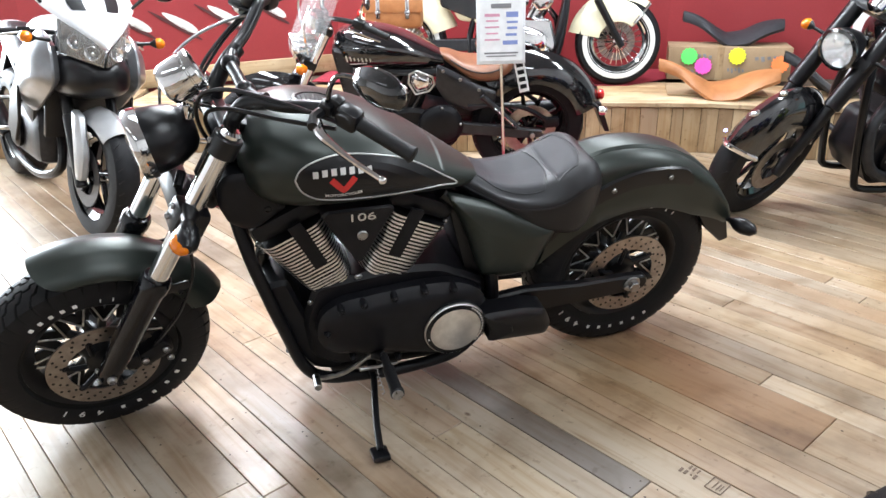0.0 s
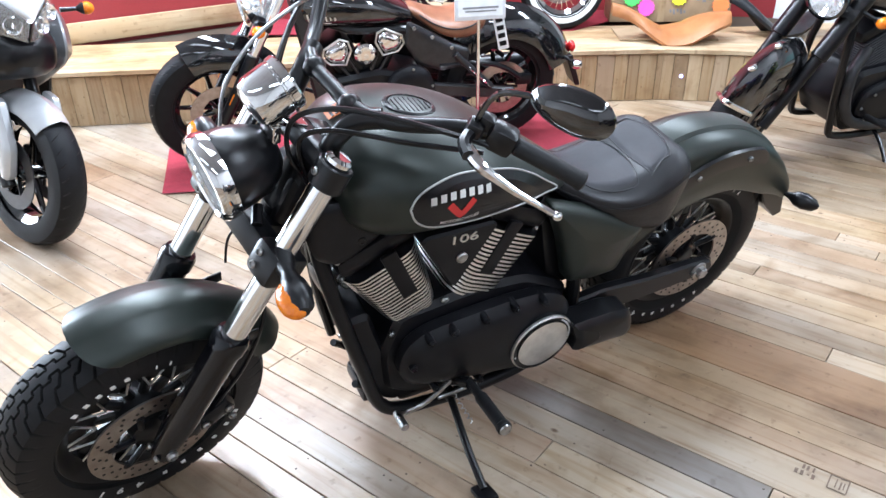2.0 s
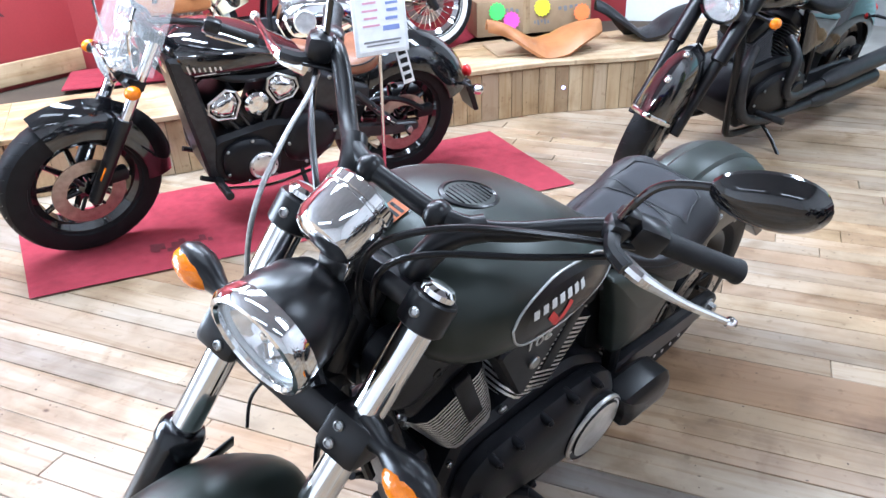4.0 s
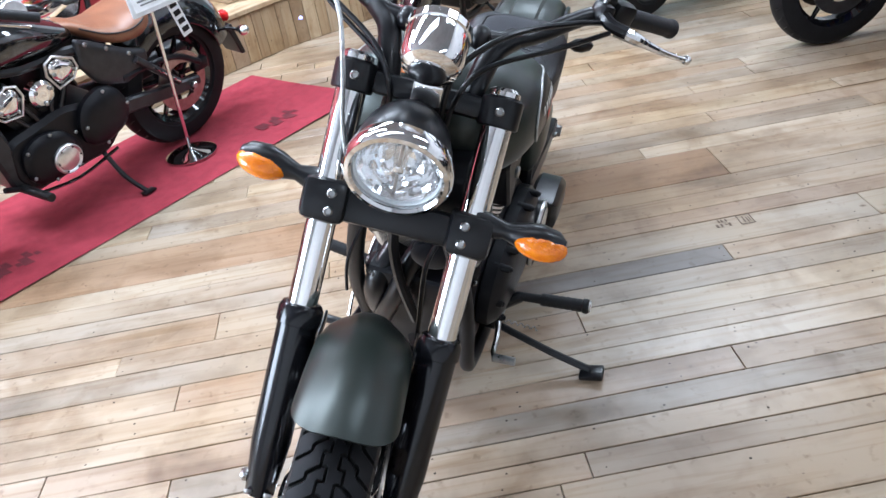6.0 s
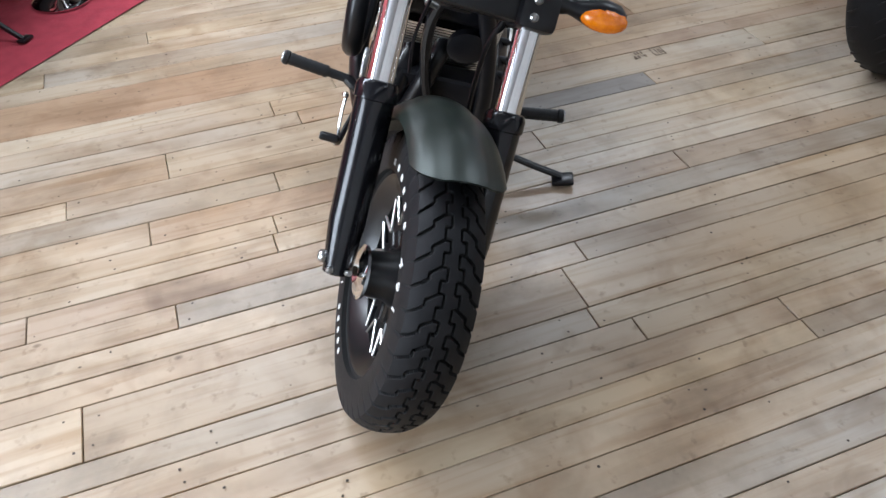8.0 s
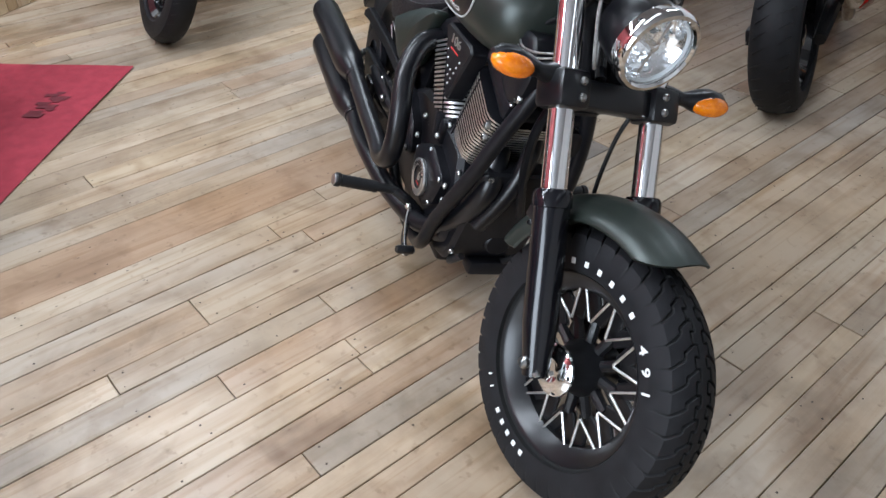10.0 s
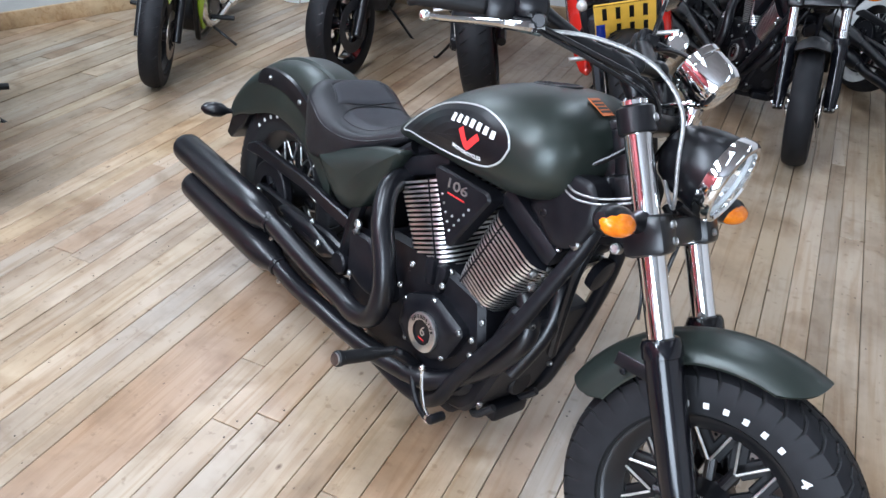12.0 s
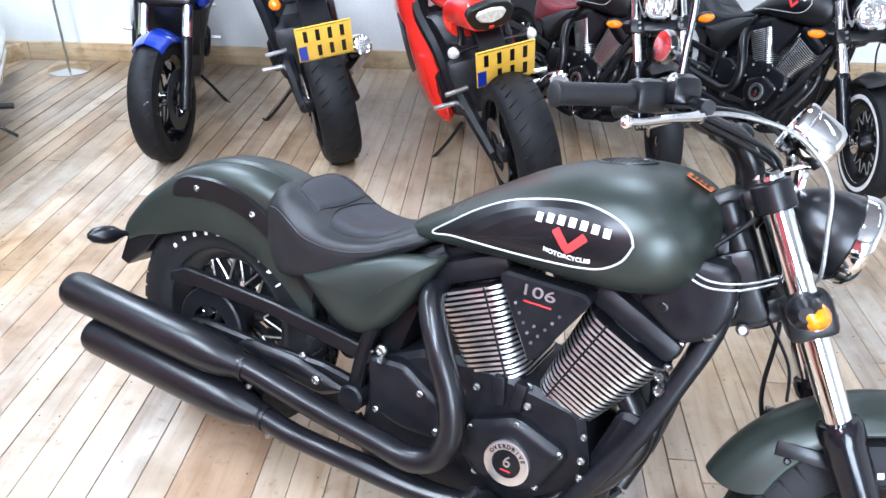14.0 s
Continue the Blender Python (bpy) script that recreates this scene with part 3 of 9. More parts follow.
def wheel(where, radius, half, m, name, disc_side, tyre_word):
    """A cast black wheel with machined zigzag spokes; where: its axle, m: the turn of the steering."""
    at = m @ Matrix.Translation(where)
    rim_r, rw = 0.205, half * 0.78
    prof = [(0.205, -rw), (0.208, -rw + 0.004), (0.206, -rw + 0.012), (0.190, -rw + 0.020), (0.178, -rw * 0.35), (0.178, rw * 0.35), (0.190, rw - 0.020), (0.206, rw - 0.012), (0.208, rw - 0.004), (0.205, rw), (0.196, rw - 0.003), (0.168, rw * 0.35), (0.168, -rw * 0.35), (0.196, -rw + 0.003)]
    body = part(name, xf(lathe(prof, 72, False, True), TURN_Y), RIMB, cruiser, "gloss black cast wheel with machined spoke edges", at)
    geo = tyre_geo(radius, half, rim_r)
    ob = part("tyre", geo, [RUBBER, GROOVE_SHADE], body, "black tyre with raised white lettering", at)
    # faces sunk into the tread get the blackened rubber as painted shade
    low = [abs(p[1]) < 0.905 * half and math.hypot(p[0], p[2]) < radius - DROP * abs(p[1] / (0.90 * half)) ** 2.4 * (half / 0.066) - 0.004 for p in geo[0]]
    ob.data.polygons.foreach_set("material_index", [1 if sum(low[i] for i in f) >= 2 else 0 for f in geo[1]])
    word = []
    for side in (1, -1):
        word.extend(tyre_words(radius - 0.076, side * half * 0.992, side, tyre_word[side]))
    parts("white_letter", word, WHITE_INK, body, "raised white tyre marking", at, 0)
    part("hub", xf(lathe([(0.03, -0.075), (0.046, -0.07), (0.050, -0.03), (0.062, -0.012), (0.062, 0.012), (0.050, 0.03), (0.046, 0.07), (0.03, 0.075)], 32), TURN_Y), RIMB, body, "", at)
    for k in range(12):
        a0 = 2 * math.pi * k / 12
        def rim_pt(r, a, y=0.0):
            return Vector((r * math.cos(a), y, r * math.sin(a)))
        legs, edges = [], []
        for s in (-1, 1):
            p, q = rim_pt(0.176, a0 + s * 0.045), rim_pt(0.108, a0 + s * math.pi / 12 * 0.93)
            for y in (0.018,):
                legs.append(xf(rbox(0.010, 0.036, (q - p).length, 0.003, Matrix.Translation((0, 0, (q - p).length / 2)), 1), along(p, q)))
            for y in (0.0195, -0.0195):
                e0, e1 = p + Vector((0, y, 0)), q + Vector((0, y, 0))
                edges.append(tube([e0, e1], 0.0030, 6, 1))
            hub_p = rim_pt(0.052, a0 + s * math.pi / 12 * 0.9)
            legs.append(tube([q, hub_p], [0.010, 0.012], 8, 1))
        for y in (0.0195, -0.0195):
            edges.append(tube([rim_pt(0.176, a0 - 0.045, y), rim_pt(0.178, a0, y), rim_pt(0.176, a0 + 0.045, y)], 0.0030, 6, 1))
        spoke = part("spoke", join(*legs), RIMB, body, "", at)
        part("machined_edge", join(*edges), ALLOY, body, "bright machined edge of a spoke", at)
    # brake disc with holes suggested by real studs and slots
    y = disc_side * (half + 0.018)
    rings = []
    holes = []
    m0 = Matrix.Translation((0, y, 0))
    inner, outer = 0.098, 0.150
    disc = xf(lathe([(inner, -0.0025), (outer, -0.0025), (outer, 0.0025), (inner, 0.0025)], 72, False, True), m0 @ TURN_Y)
    d = part("brake_disc", disc, STEEL, body, "drilled steel brake disc", at)
    for k in range(60):
        a = 2 * math.pi * k / 60
        r = (0.112, 0.125, 0.138)[k % 3]
        c = Vector((r * math.cos(a), y, r * math.sin(a)))
        holes.append(xf(lathe([(0.0042, -0.0031), (0.0042, 0.0031)], 8), Matrix.Translation(c) @ TURN_Y))
    parts("drilled_hole", holes, SATIN, d, "", at)
    arms = []
    for k in range(6):
        a = 2 * math.pi * k / 6
        arms.append(tube([(0.045 * math.cos(a), y - disc_side * 0.012, 0.045 * math.sin(a)), (0.088 * math.cos(a + 0.25), y, 0.088 * math.sin(a + 0.25)), (0.102 * math.cos(a + 0.3), y, 0.102 * math.sin(a + 0.3))], 0.008, 8, 3))
        arms.append(xf(lathe([(0.010, -0.004), (0.010, 0.004)], 12), Matrix.Translation((0.1 * math.cos(a + 0.3), y, 0.1 * math.sin(a + 0.3))) @ TURN_Y))
    parts("carrier_arm", arms, CASE, d, "", at)
    if disc_side:
        f = xf(lathe([(0.018, 0.0), (0.056, 0.004), (0.056, 0.010), (0.045, 0.016), (0.026, 0.020), (0.016, 0.012)], 32), Matrix.Translation((0, -disc_side * 0.070, 0)) @ Matrix.Rotation(radians(90 * disc_side), 4, "X"))
        flange = part("hub_flange", f, CHROME, body, "polished round hub flange with slots", at)
        parts("slot", [xf(ball(0.009, 0.006, 0.003), Matrix.Translation((0.046 * math.cos(t), -disc_side * 0.082, 0.046 * math.sin(t))) @ TURN_Y) for t in (0.4, 1.7, 2.9, 4.2, 5.4)], SATIN, flange, "", at)
    return body


front_wheel = wheel(AXLE_F, R_F, 0.066, STEER, "front_wheel", 1, {1: [("nnnnn ii", 53, 107), ("nnnnnn", 207, 268), ("491", 284, 308)], -1: [("nnnnnn", 117, 69), ("491", 52, 32), ("nnnnn ii", 276, 226)]})
rear_wheel = wheel(AXLE_R, R_R, 0.072, Matrix(), "rear_wheel", 1, {1: [("nnnnn ii", 74, 124), ("nnnnnn", 238, 290), ("491", 303, 324)], -1: [("nnnnnn", 136, 86), ("491", 62, 42), ("nnnnn ii", 268, 220)]})


def leg_at(s, y, back=0.0):
    """A place on the fork: s metres up from the axle."""
    return AXLE_F + RAKE * s + Vector((-0.866, 0, -0.5)) * back + Vector((0, y, 0))


FY = 0.126
for y in (FY, -FY):
    leg = part("fork_slider", xf(lathe([(0.020, -0.012), (0.027, -0.008), (0.030, 0.03), (0.036, 0.10), (0.0365, 0.335), (0.040, 0.337), (0.040, 0.362), (0.035, 0.372), (0.028, 0.374)], 28), along(leg_at(0, y), leg_at(1, y))), FORKB, cruiser, "tapered black lower fork leg", STEER)
    part("pinch_bolt", join(bolt(leg_at(0.002, y + 0.018, -0.022), (0.8, 0, -0.4), 0.008, 0.008), bolt(leg_at(0.002, y - 0.018, -0.022), (0.8, 0, -0.4), 0.008, 0.008), bolt(leg_at(0.02, y + math.copysign(0.028, y)), (0, y, 0), 0.013, 0.012)), ZINC, leg, "plated bolts at the axle clamp", STEER)
    part("fork_tube", rod(leg_at(0.33, y), leg_at(0.80, y), 0.0262, None, 28), CHROME, cruiser, "polished chrome upper fork tube", STEER)
    part("fork_cap", xf(lathe([(0.024, 0), (0.027, 0.004), (0.027, 0.012), (0.020, 0.018), (0.010, 0.019)], 20), along(leg_at(0.815, y), leg_at(1, y))), CHROME, cruiser, "chrome fork cap", STEER)
    up = part("upper_clamp_end", xf(lathe([(0.033, -0.026), (0.036, -0.023), (0.036, 0.023), (0.033, 0.026)], 24), along(leg_at(0.79, y), leg_at(1, y))), SATIN, cruiser, "", STEER)
    part("clamp_bolt", bolt(leg_at(0.79, y - math.copysign(0.004, y), -0.034), (0.866, 0, 0.5), 0.008, 0.007), ZINC, up, "", STEER)
    lo = part("lower_clamp_end", rbox(0.085, 0.078, 0.078, 0.014, along(leg_at(0.570, y), leg_at(1, y)) @ Matrix.Rotation(radians(90), 4, "Z") @ pose(0, 0, 0)), SATIN, cruiser, "", STEER)
    parts("clamp_bolt", [bolt(leg_at(0.570 + d, y - math.copysign(0.012, y), -0.042), (0.866, 0, 0.5), 0.0085, 0.007) for d in (0.016, -0.016)], ZINC, lo, "", STEER)

part("upper_clamp", join(rbox(0.20, 0.06, 0.040, 0.012, along(leg_at(0.79, 0, 0.02), leg_at(1, 0, 0.02))), rbox(0.09, 0.07, 0.05, 0.014, along(leg_at(0.79, 0, 0.07), leg_at(1, 0, 0.07)))), SATIN, cruiser, "black upper fork clamp", STEER)
part("lower_clamp", join(rbox(0.21, 0.055, 0.058, 0.010, along(leg_at(0.568, 0, 0.0), leg_at(1, 0, 0.0))), rbox(0.08, 0.10, 0.05, 0.012, along(leg_at(0.568, 0, 0.06), leg_at(1, 0, 0.06)))), SATIN, cruiser, "black lower fork clamp", STEER)
part("steering_stem", rod(leg_at(0.54, 0, 0.075), leg_at(0.80, 0, 0.075), 0.036), CASE, cruiser, "", STEER)
# indicators at the front
for s in (1, -1):
    base = leg_at(0.595, s * 0.135, -0.010 if s > 0 else 0.005)
    tip = base + (Vector((0.030, 0.118, 0.016)) if s > 0 else Vector((-0.016, -0.115, 0.008)))
    stalk = part("front_indicator", xf(lathe([(0.026, 0), (0.024, 0.02), (0.015, 0.05), (0.019, 0.065), (0.026, 0.085), (0.030, 0.11), (0.025, 0.14), (0.012, 0.155)], 20), along(base, tip)), SATIN, cruiser, "black stalk indicator with an amber lens", STEER)
    mid = base + (tip - base).normalized() * 0.113
    part("lens", xf(ball(0.031, 0.025, 0.046), along(mid + Vector((0.010, 0, -0.003)), mid + (tip - base) + Vector((0.010, 0, -0.003)))), AMBER, stalk, "amber indicator lens", STEER)

# headlamp
HL = Vector((0.590, -0.014, 0.938))
HD = Vector((0.985, 0, -0.17)).normalized()
hl_m = along(HL, HL + HD) @ Matrix.Diagonal((0.88, 0.88, 0.86, 1))
lamp = part("headlamp", xf(lathe([(0.012, -0.150), (0.040, -0.146), (0.062, -0.130), (0.080, -0.095), (0.090, -0.050), (0.0935, -0.010), (0.092, -0.004)], 48, False), hl_m), SATIN, cruiser, "satin black headlamp with a chrome ring and clear lens", STEER)
part("ring", xf(lathe([(0.092, -0.012), (0.098, -0.010), (0.1005, 0.008), (0.100, 0.020), (0.094, 0.030), (0.086, 0.032), (0.081, 0.027), (0.083, 0.012), (0.086, -0.012)], 56, False, True), hl_m), CHROME, lamp, "chrome headlamp ring", STEER)
nseg = 48
rings = []
for j in range(17):
    r = 0.012 + 0.070 * j / 16
    h = -0.058 + 0.072 * (j / 16) ** 1.8
    rings.append([(r * math.cos(2 * math.pi * i / nseg), r * math.sin(2 * math.pi * i / nseg), h + 0.0035 * math.sin(i * math.pi / 3) * math.sin(j * math.pi / 2.6) * (j / 16)) for i in range(nseg)])
part("reflector", xf(loft(rings, False), hl_m), REFLECTOR, lamp, "faceted silver reflector", STEER, 8)
part("inner_ring", xf(lathe([(0.083, 0.013), (0.080, 0.017), (0.0775, 0.015), (0.0765, 0.008)], 48, False), hl_m), PALE_RING, lamp, "pale frosted ring", STEER)
part("bulb_cap", xf(lathe([(0.002, 0.012), (0.010, 0.008), (0.012, -0.02), (0.014, -0.05)], 20), hl_m), CHROME, lamp, "", STEER)
part("bulb_stay", xf(rbox(0.006, 0.13, 0.004, 0.001, Matrix.Translation((0, 0, 0.004))), hl_m), STEEL, lamp, "", STEER)
part("lens", xf(join(lathe([(0.084, 0.018), (0.080, 0.028), (0.062, 0.037), (0.035, 0.042), (0.0005, 0.044), (0.0005, 0.041), (0.035, 0.039), (0.062, 0.034), (0.078, 0.025), (0.081, 0.018)], 48, False, True)), hl_m), LENS, lamp, "clear domed lens", STEER).visible_shadow = False
parts("lamp_bracket", [tube([leg_at(0.60, s * 0.05, -0.02), HL + Vector((-0.07, s * 0.03, -0.085))], 0.012, 8, 1) for s in (1, -1)], SATIN, lamp, "", STEER)

# instrument
GC = Vector((0.480, -0.004, 1.104))
GD = Vector((-0.90, 0, 0.44))
gm = along(GC, GC + GD)
gauge = part("speedometer", xf(lathe([(0.006, -0.052), (0.030, -0.050), (0.044, -0.042), (0.050, -0.028), (0.0515, 0.018), (0.0495, 0.020), (0.0495, 0.023), (0.0525, 0.025), (0.053, 0.038), (0.050, 0.042), (0.046, 0.040), (0.045, 0.034), (0.001, 0.033)], 48), gm), CHROME, cruiser, "chrome cup-shaped speedometer", STEER)
part("dial", xf(lathe([(0.0445, 0.036), (0.0005, 0.0362)], 32), gm), SATIN, gauge, "black dial", STEER)
part("gauge_bracket", join(rbox(0.075, 0.05, 0.010, 0.003, Matrix.Translation((0.450, 0.0, 1.040)) @ Matrix.Rotation(radians(-25), 4, "Y")), rbox(0.02, 0.05, 0.04, 0.004, Matrix.Translation((0.482, 0.0, 1.025)))), CHROME, gauge, "", STEER)

# handlebar
BAR = [(0.352, 0, 1.085), (0.350, 0.065, 1.085), (0.328, 0.118, 1.086), (0.288, 0.165, 1.094), (0.246, 0.215, 1.115), (0.214, 0.258, 1.129), (0.180, 0.302, 1.127), (0.092, 0.422, 1.095)]
bar_line = [(0.072, -0.391, 1.091), (0.166, -0.312, 1.112)] + [(x, -y, z) for x, y, z in BAR[5:0:-1]] + BAR
handlebar = part("handlebar", tube(bar_line, 0.0155, 14, 5), SATIN, cruiser, "black handlebar with grips and levers", STEER)
for s in (1, -1):
    part("riser", join(tube([(0.398, s * 0.072, 0.995), (0.388, s * 0.078, 1.030), (0.356, s * 0.092, 1.070), (0.318, s * 0.122, 1.086)], 0.0205, 12, 4), xf(ball(0.024, 0.020, 0.022), Matrix.Translation((0.352, s * 0.062, 1.086)))), SATIN, handlebar, "", STEER)
    g0, g1 = (Vector((0.172, 0.316, 1.124)), Vector((0.083, 0.432, 1.092))) if s > 0 else (Vector((0.160, -0.320, 1.108)), Vector((0.046, -0.412, 1.085)))
    prof = [(0.013, 0)]
    for k in range(15):
        prof += [(0.0170, 0.006 + k * 0.0085), (0.0176, 0.0085 + k * 0.0085)]
    prof += [(0.0195, 0.1345), (0.0195, 0.139), (0.016, 0.142), (0.008, 0.143)]
    part("grip", xf(lathe(prof, 24), along(g0, g1)), GRIP, handlebar, "ribbed black rubber grip", STEER)
    u = (g1 - g0).normalized()
    hm = along(g0 - u * 0.036, g1)
    part("switch_housing", join(xf(rbox(0.046, 0.052, 0.056, 0.013), hm @ Matrix.Translation((0, 0, 0.012))), xf(rbox(0.03, 0.034, 0.030, 0.008), hm @ Matrix.Translation((0.004, 0.012, -0.025)))), SATIN, handlebar, "black switch housing", STEER)
    perch = g0 - u * 0.068 + Vector((0.012, 0, 0.0))
    part("lever_perch", join(xf(rbox(0.036, 0.036, 0.032, 0.009), along(perch, perch + u)), tube([perch, perch + Vector((0.035, s * 0.015, -0.006)), perch + Vector((0.05, s * 0.045, -0.008))], 0.012, 8, 3)), SATIN, handlebar, "", STEER)
    if s > 0:
        lev = [perch + Vector(p) for p in ((0.036, 0.028, -0.012), (0.038, 0.062, -0.018), (0.022, 0.092, -0.030), (-0.004, 0.130, -0.046), (-0.034, 0.166, -0.060), (-0.050, 0.190, -0.066))]
    else:
        lev = [Vector(p) for p in ((0.256, -0.286, 1.097), (0.264, -0.325, 1.096), (0.250, -0.365, 1.090), (0.222, -0.410, 1.082), (0.190, -0.460, 1.070), (0.170, -0.490, 1.065))]
    geo = tube(lev, [0.0135, 0.0120, 0.0085, 0.0064, 0.0056, 0.0055], 10, 5)
    part("lever", join(geo, xf(ball(0.0095, 0.0095, 0.0095), Matrix.Translation(lev[-1]))), CHROME, handlebar, "polished lever with a ball end", STEER)
    if s < 0:
        res = along(perch + Vector((0.004, -0.006, 0.012)), perch + Vector((0.004, -0.006, 0.012)) + u)
        part("brake_reservoir", join(xf(rbox(0.046, 0.050, 0.060, 0.017), res), xf(rbox(0.050, 0.006, 0.064, 0.002), res @ Matrix.Translation((0, -0.024, 0)))), SATIN, handlebar, "black brake fluid reservoir with a round window", STEER)
        w = perch + Vector((-0.012, -0.022, 0.026))
        part("sight_glass", xf(lathe([(0.010, 0), (0.010, 0.004), (0.006, 0.006)], 16), along(w, w + Vector((-0.75, -0.3, 0.5)))), CHROME, handlebar, "", STEER)
    # mirror
    st = perch + Vector((0.0, 0, 0.015))
    if s > 0:
        line = [st, st + Vector((-0.006, 0.012, 0.052)), st + Vector((-0.016, 0.034, 0.082)), st + Vector((-0.036, 0.085, 0.102))]
        mc = st + Vector((-0.066, 0.148, 0.112))
    else:
        line = [st, st + Vector((-0.004, -0.004, 0.055)), st + Vector((-0.008, -0.010, 0.130)), st + Vector((-0.024, -0.030, 0.200))]
        mc = st + Vector((-0.045, -0.080, 0.235))
    mm = Matrix.Translation(mc) @ Matrix.Rotation(radians(-70 if s > 0 else -128), 4, "Z") @ Matrix.Rotation(radians(8), 4, "Y")
    mir = part("mirror", tube(line, 0.0058, 10, 5), GLOSSB, cruiser, "gloss black teardrop mirror on a bent stalk", STEER)
    outl = [(0.073 * math.cos(t) * (1.0 + 0.14 * math.cos(t)), 0.042 * math.sin(t)) for t in [2 * math.pi * k / 28 for k in range(28)]]
    part("shell", xf(plate(outl, -0.001, 0.018, 0.006, 0, 0.020), mm), GLOSSB, mir, "", STEER)
    part("mirror_glass", xf(plate(shrink(outl, 0.005), 0.0, -0.003, 0.001), mm), CHROME, mir, "mirror glass", STEER)

BRAID = surface("braided_hose", (0.24, 0.24, 0.24), (0.42, 0.42, 0.41), 0.35, 0.8, 90.0, 0.3, 900.0, 0.08)
# cables and brake line
def cable(pts, r=0.0045, material=SATIN, label="", m=STEER, name="cable"):
    return part(name, tube(pts, r, 8, 6), material, cruiser, label, m)


cable([(0.205, 0.300, 1.118), (0.30, 0.22, 1.135), (0.40, 0.11, 1.125), (0.455, 0.04, 1.07), (0.46, 0.03, 0.98), (0.40, 0.04, 0.86), (0.33, 0.08, 0.76)], 0.0052, SATIN, "black clutch cable")
cable([(0.215, 0.290, 1.10), (0.31, 0.20, 1.085), (0.41, 0.09, 1.065), (0.45, 0.05, 1.02), (0.42, 0.04, 0.90)], 0.0050, SATIN, "black wiring sleeve")
cable([(0.239, -0.272, 1.092), (0.325, -0.215, 1.112), (0.43, -0.165, 1.10), (0.505, -0.135, 1.04), (0.530, -0.118, 0.95), (0.545, -0.085, 0.86), (0.500, -0.06, 0.90)], 0.0041, BRAID, "braided steel brake line", name="brake_line")
cable([(0.23, -0.285, 1.105), (0.33, -0.20, 1.085), (0.42, -0.10, 1.055), (0.44, -0.06, 0.98), (0.36, -0.08, 0.88), (0.28, -0.10, 0.84)], 0.0050, SATIN, "black throttle cable")
cable([(0.22, -0.295, 1.10), (0.34, -0.19, 1.07), (0.43, -0.08, 1.03), (0.42, -0.07, 0.95), (0.34, -0.09, 0.86)], 0.0045, SATIN, "black throttle cable")
cable([leg_at(0.54, 0.08, 0.02), leg_at(0.48, 0.07, 0.05), leg_at(0.36, 0.085, 0.11), leg_at(0.24, 0.10, 0.12), leg_at(0.15, 0.11, 0.10), leg_at(0.09, 0.12, 0.08)], 0.0050, SATIN, "brake line down to the caliper")
cable([leg_at(0.56, -0.05, 0.06), leg_at(0.47, -0.07, 0.05), leg_at(0.40, -0.06, 0.07)], 0.0032, SATIN, "loose thin wire")

# front brake caliper, left
part("brake_caliper", join(rbox(0.10, 0.055, 0.060, 0.014, Matrix.Translation(leg_at(0.09, 0.098, 0.10)) @ Matrix.Rotation(radians(25), 4, "Y")), rbox(0.04, 0.03, 0.05, 0.008, Matrix.Translation(leg_at(0.06, 0.118, 0.05)))), CASE, cruiser, "black front brake caliper", STEER)
parts("caliper_bolt", [bolt(leg_at(0.09 + d, 0.127, 0.10 + e), (0, 1, 0), 0.010, 0.008) for d, e in ((0.03, 0.02), (-0.02, -0.02), (0.0, 0.045))], ZINC, cruiser, "", STEER)

# front mudguard
def guard(centre, radius, half, a0, a1, deep, n=26, tip=0.0):
    """A mudguard of rounded section round a wheel; angles from ahead, upwards."""
    rings = []
    for k in range(n + 1):
        f = k / n
        a = radians(a0 + (a1 - a0) * f)
        shut = 1.0 - 0.10 * (2 * f - 1) ** 4
        ring = []
        for j in range(15):
            t = -1 + 2 * j / 14
            y = half * shut * math.sin(t * math.pi / 2 * 0.98)
            drop = deep * (1 - math.cos(t * math.pi / 2)) ** 0.85
            ridge = 0.004 * max(0.0, 1 - abs(t) * 6)
            ring.append(Vector((centre[0] + (radius - drop + ridge) * math.cos(a), y, centre[2] + (radius - drop + ridge) * math.sin(a))))
        rings.append(ring)
    inner = []
    for ring in rings:
        mid = Vector((centre[0], 0, centre[2]))
        inner.append([p + (mid - p).normalized() * 0.004 + Vector((0, -math.copysign(0.002, p.y), 0)) for p in ring])
    return loft([o + i[::-1] for o, i in zip(rings, inner)], True, True)


def short_guard(centre, radius, half, a0, a1, deep, n=40, m=24):
    """The short front mudguard: a flat crest with two creases, rounded corners and a rear that reaches deeper."""
    outer, inner = [], []
    for k in range(n + 1):
        f = k / n
        ring, lining = [], []
        for j in range(m + 1):
            t = -1 + 2 * j / m
            a = radians(a0 + 10 * abs(t) ** 2.6 + (a1 - a0 - 10 * abs(t) ** 2.6 - 9 * abs(t) ** 3) * f)
            low = deep * (0.72 + 0.80 * max(0.0, f - 0.42)) * (1 - math.cos(t * math.pi / 2)) ** 0.85
            low += 0.004 * min(1.0, max(0.0, (abs(t) - 0.24) / 0.05))
            y = half * math.sin(t * math.pi / 2 * 0.98)
            for line, r, w in ((ring, radius - low, y), (lining, radius - low - 0.005, y * 0.965)):
                line.append(Vector((centre[0] + r * math.cos(a), w, centre[2] + r * math.sin(a))))
        outer.append(ring)
        inner.append(lining)
    return loft([o + i[::-1] for o, i in zip(outer, inner)], True, True)


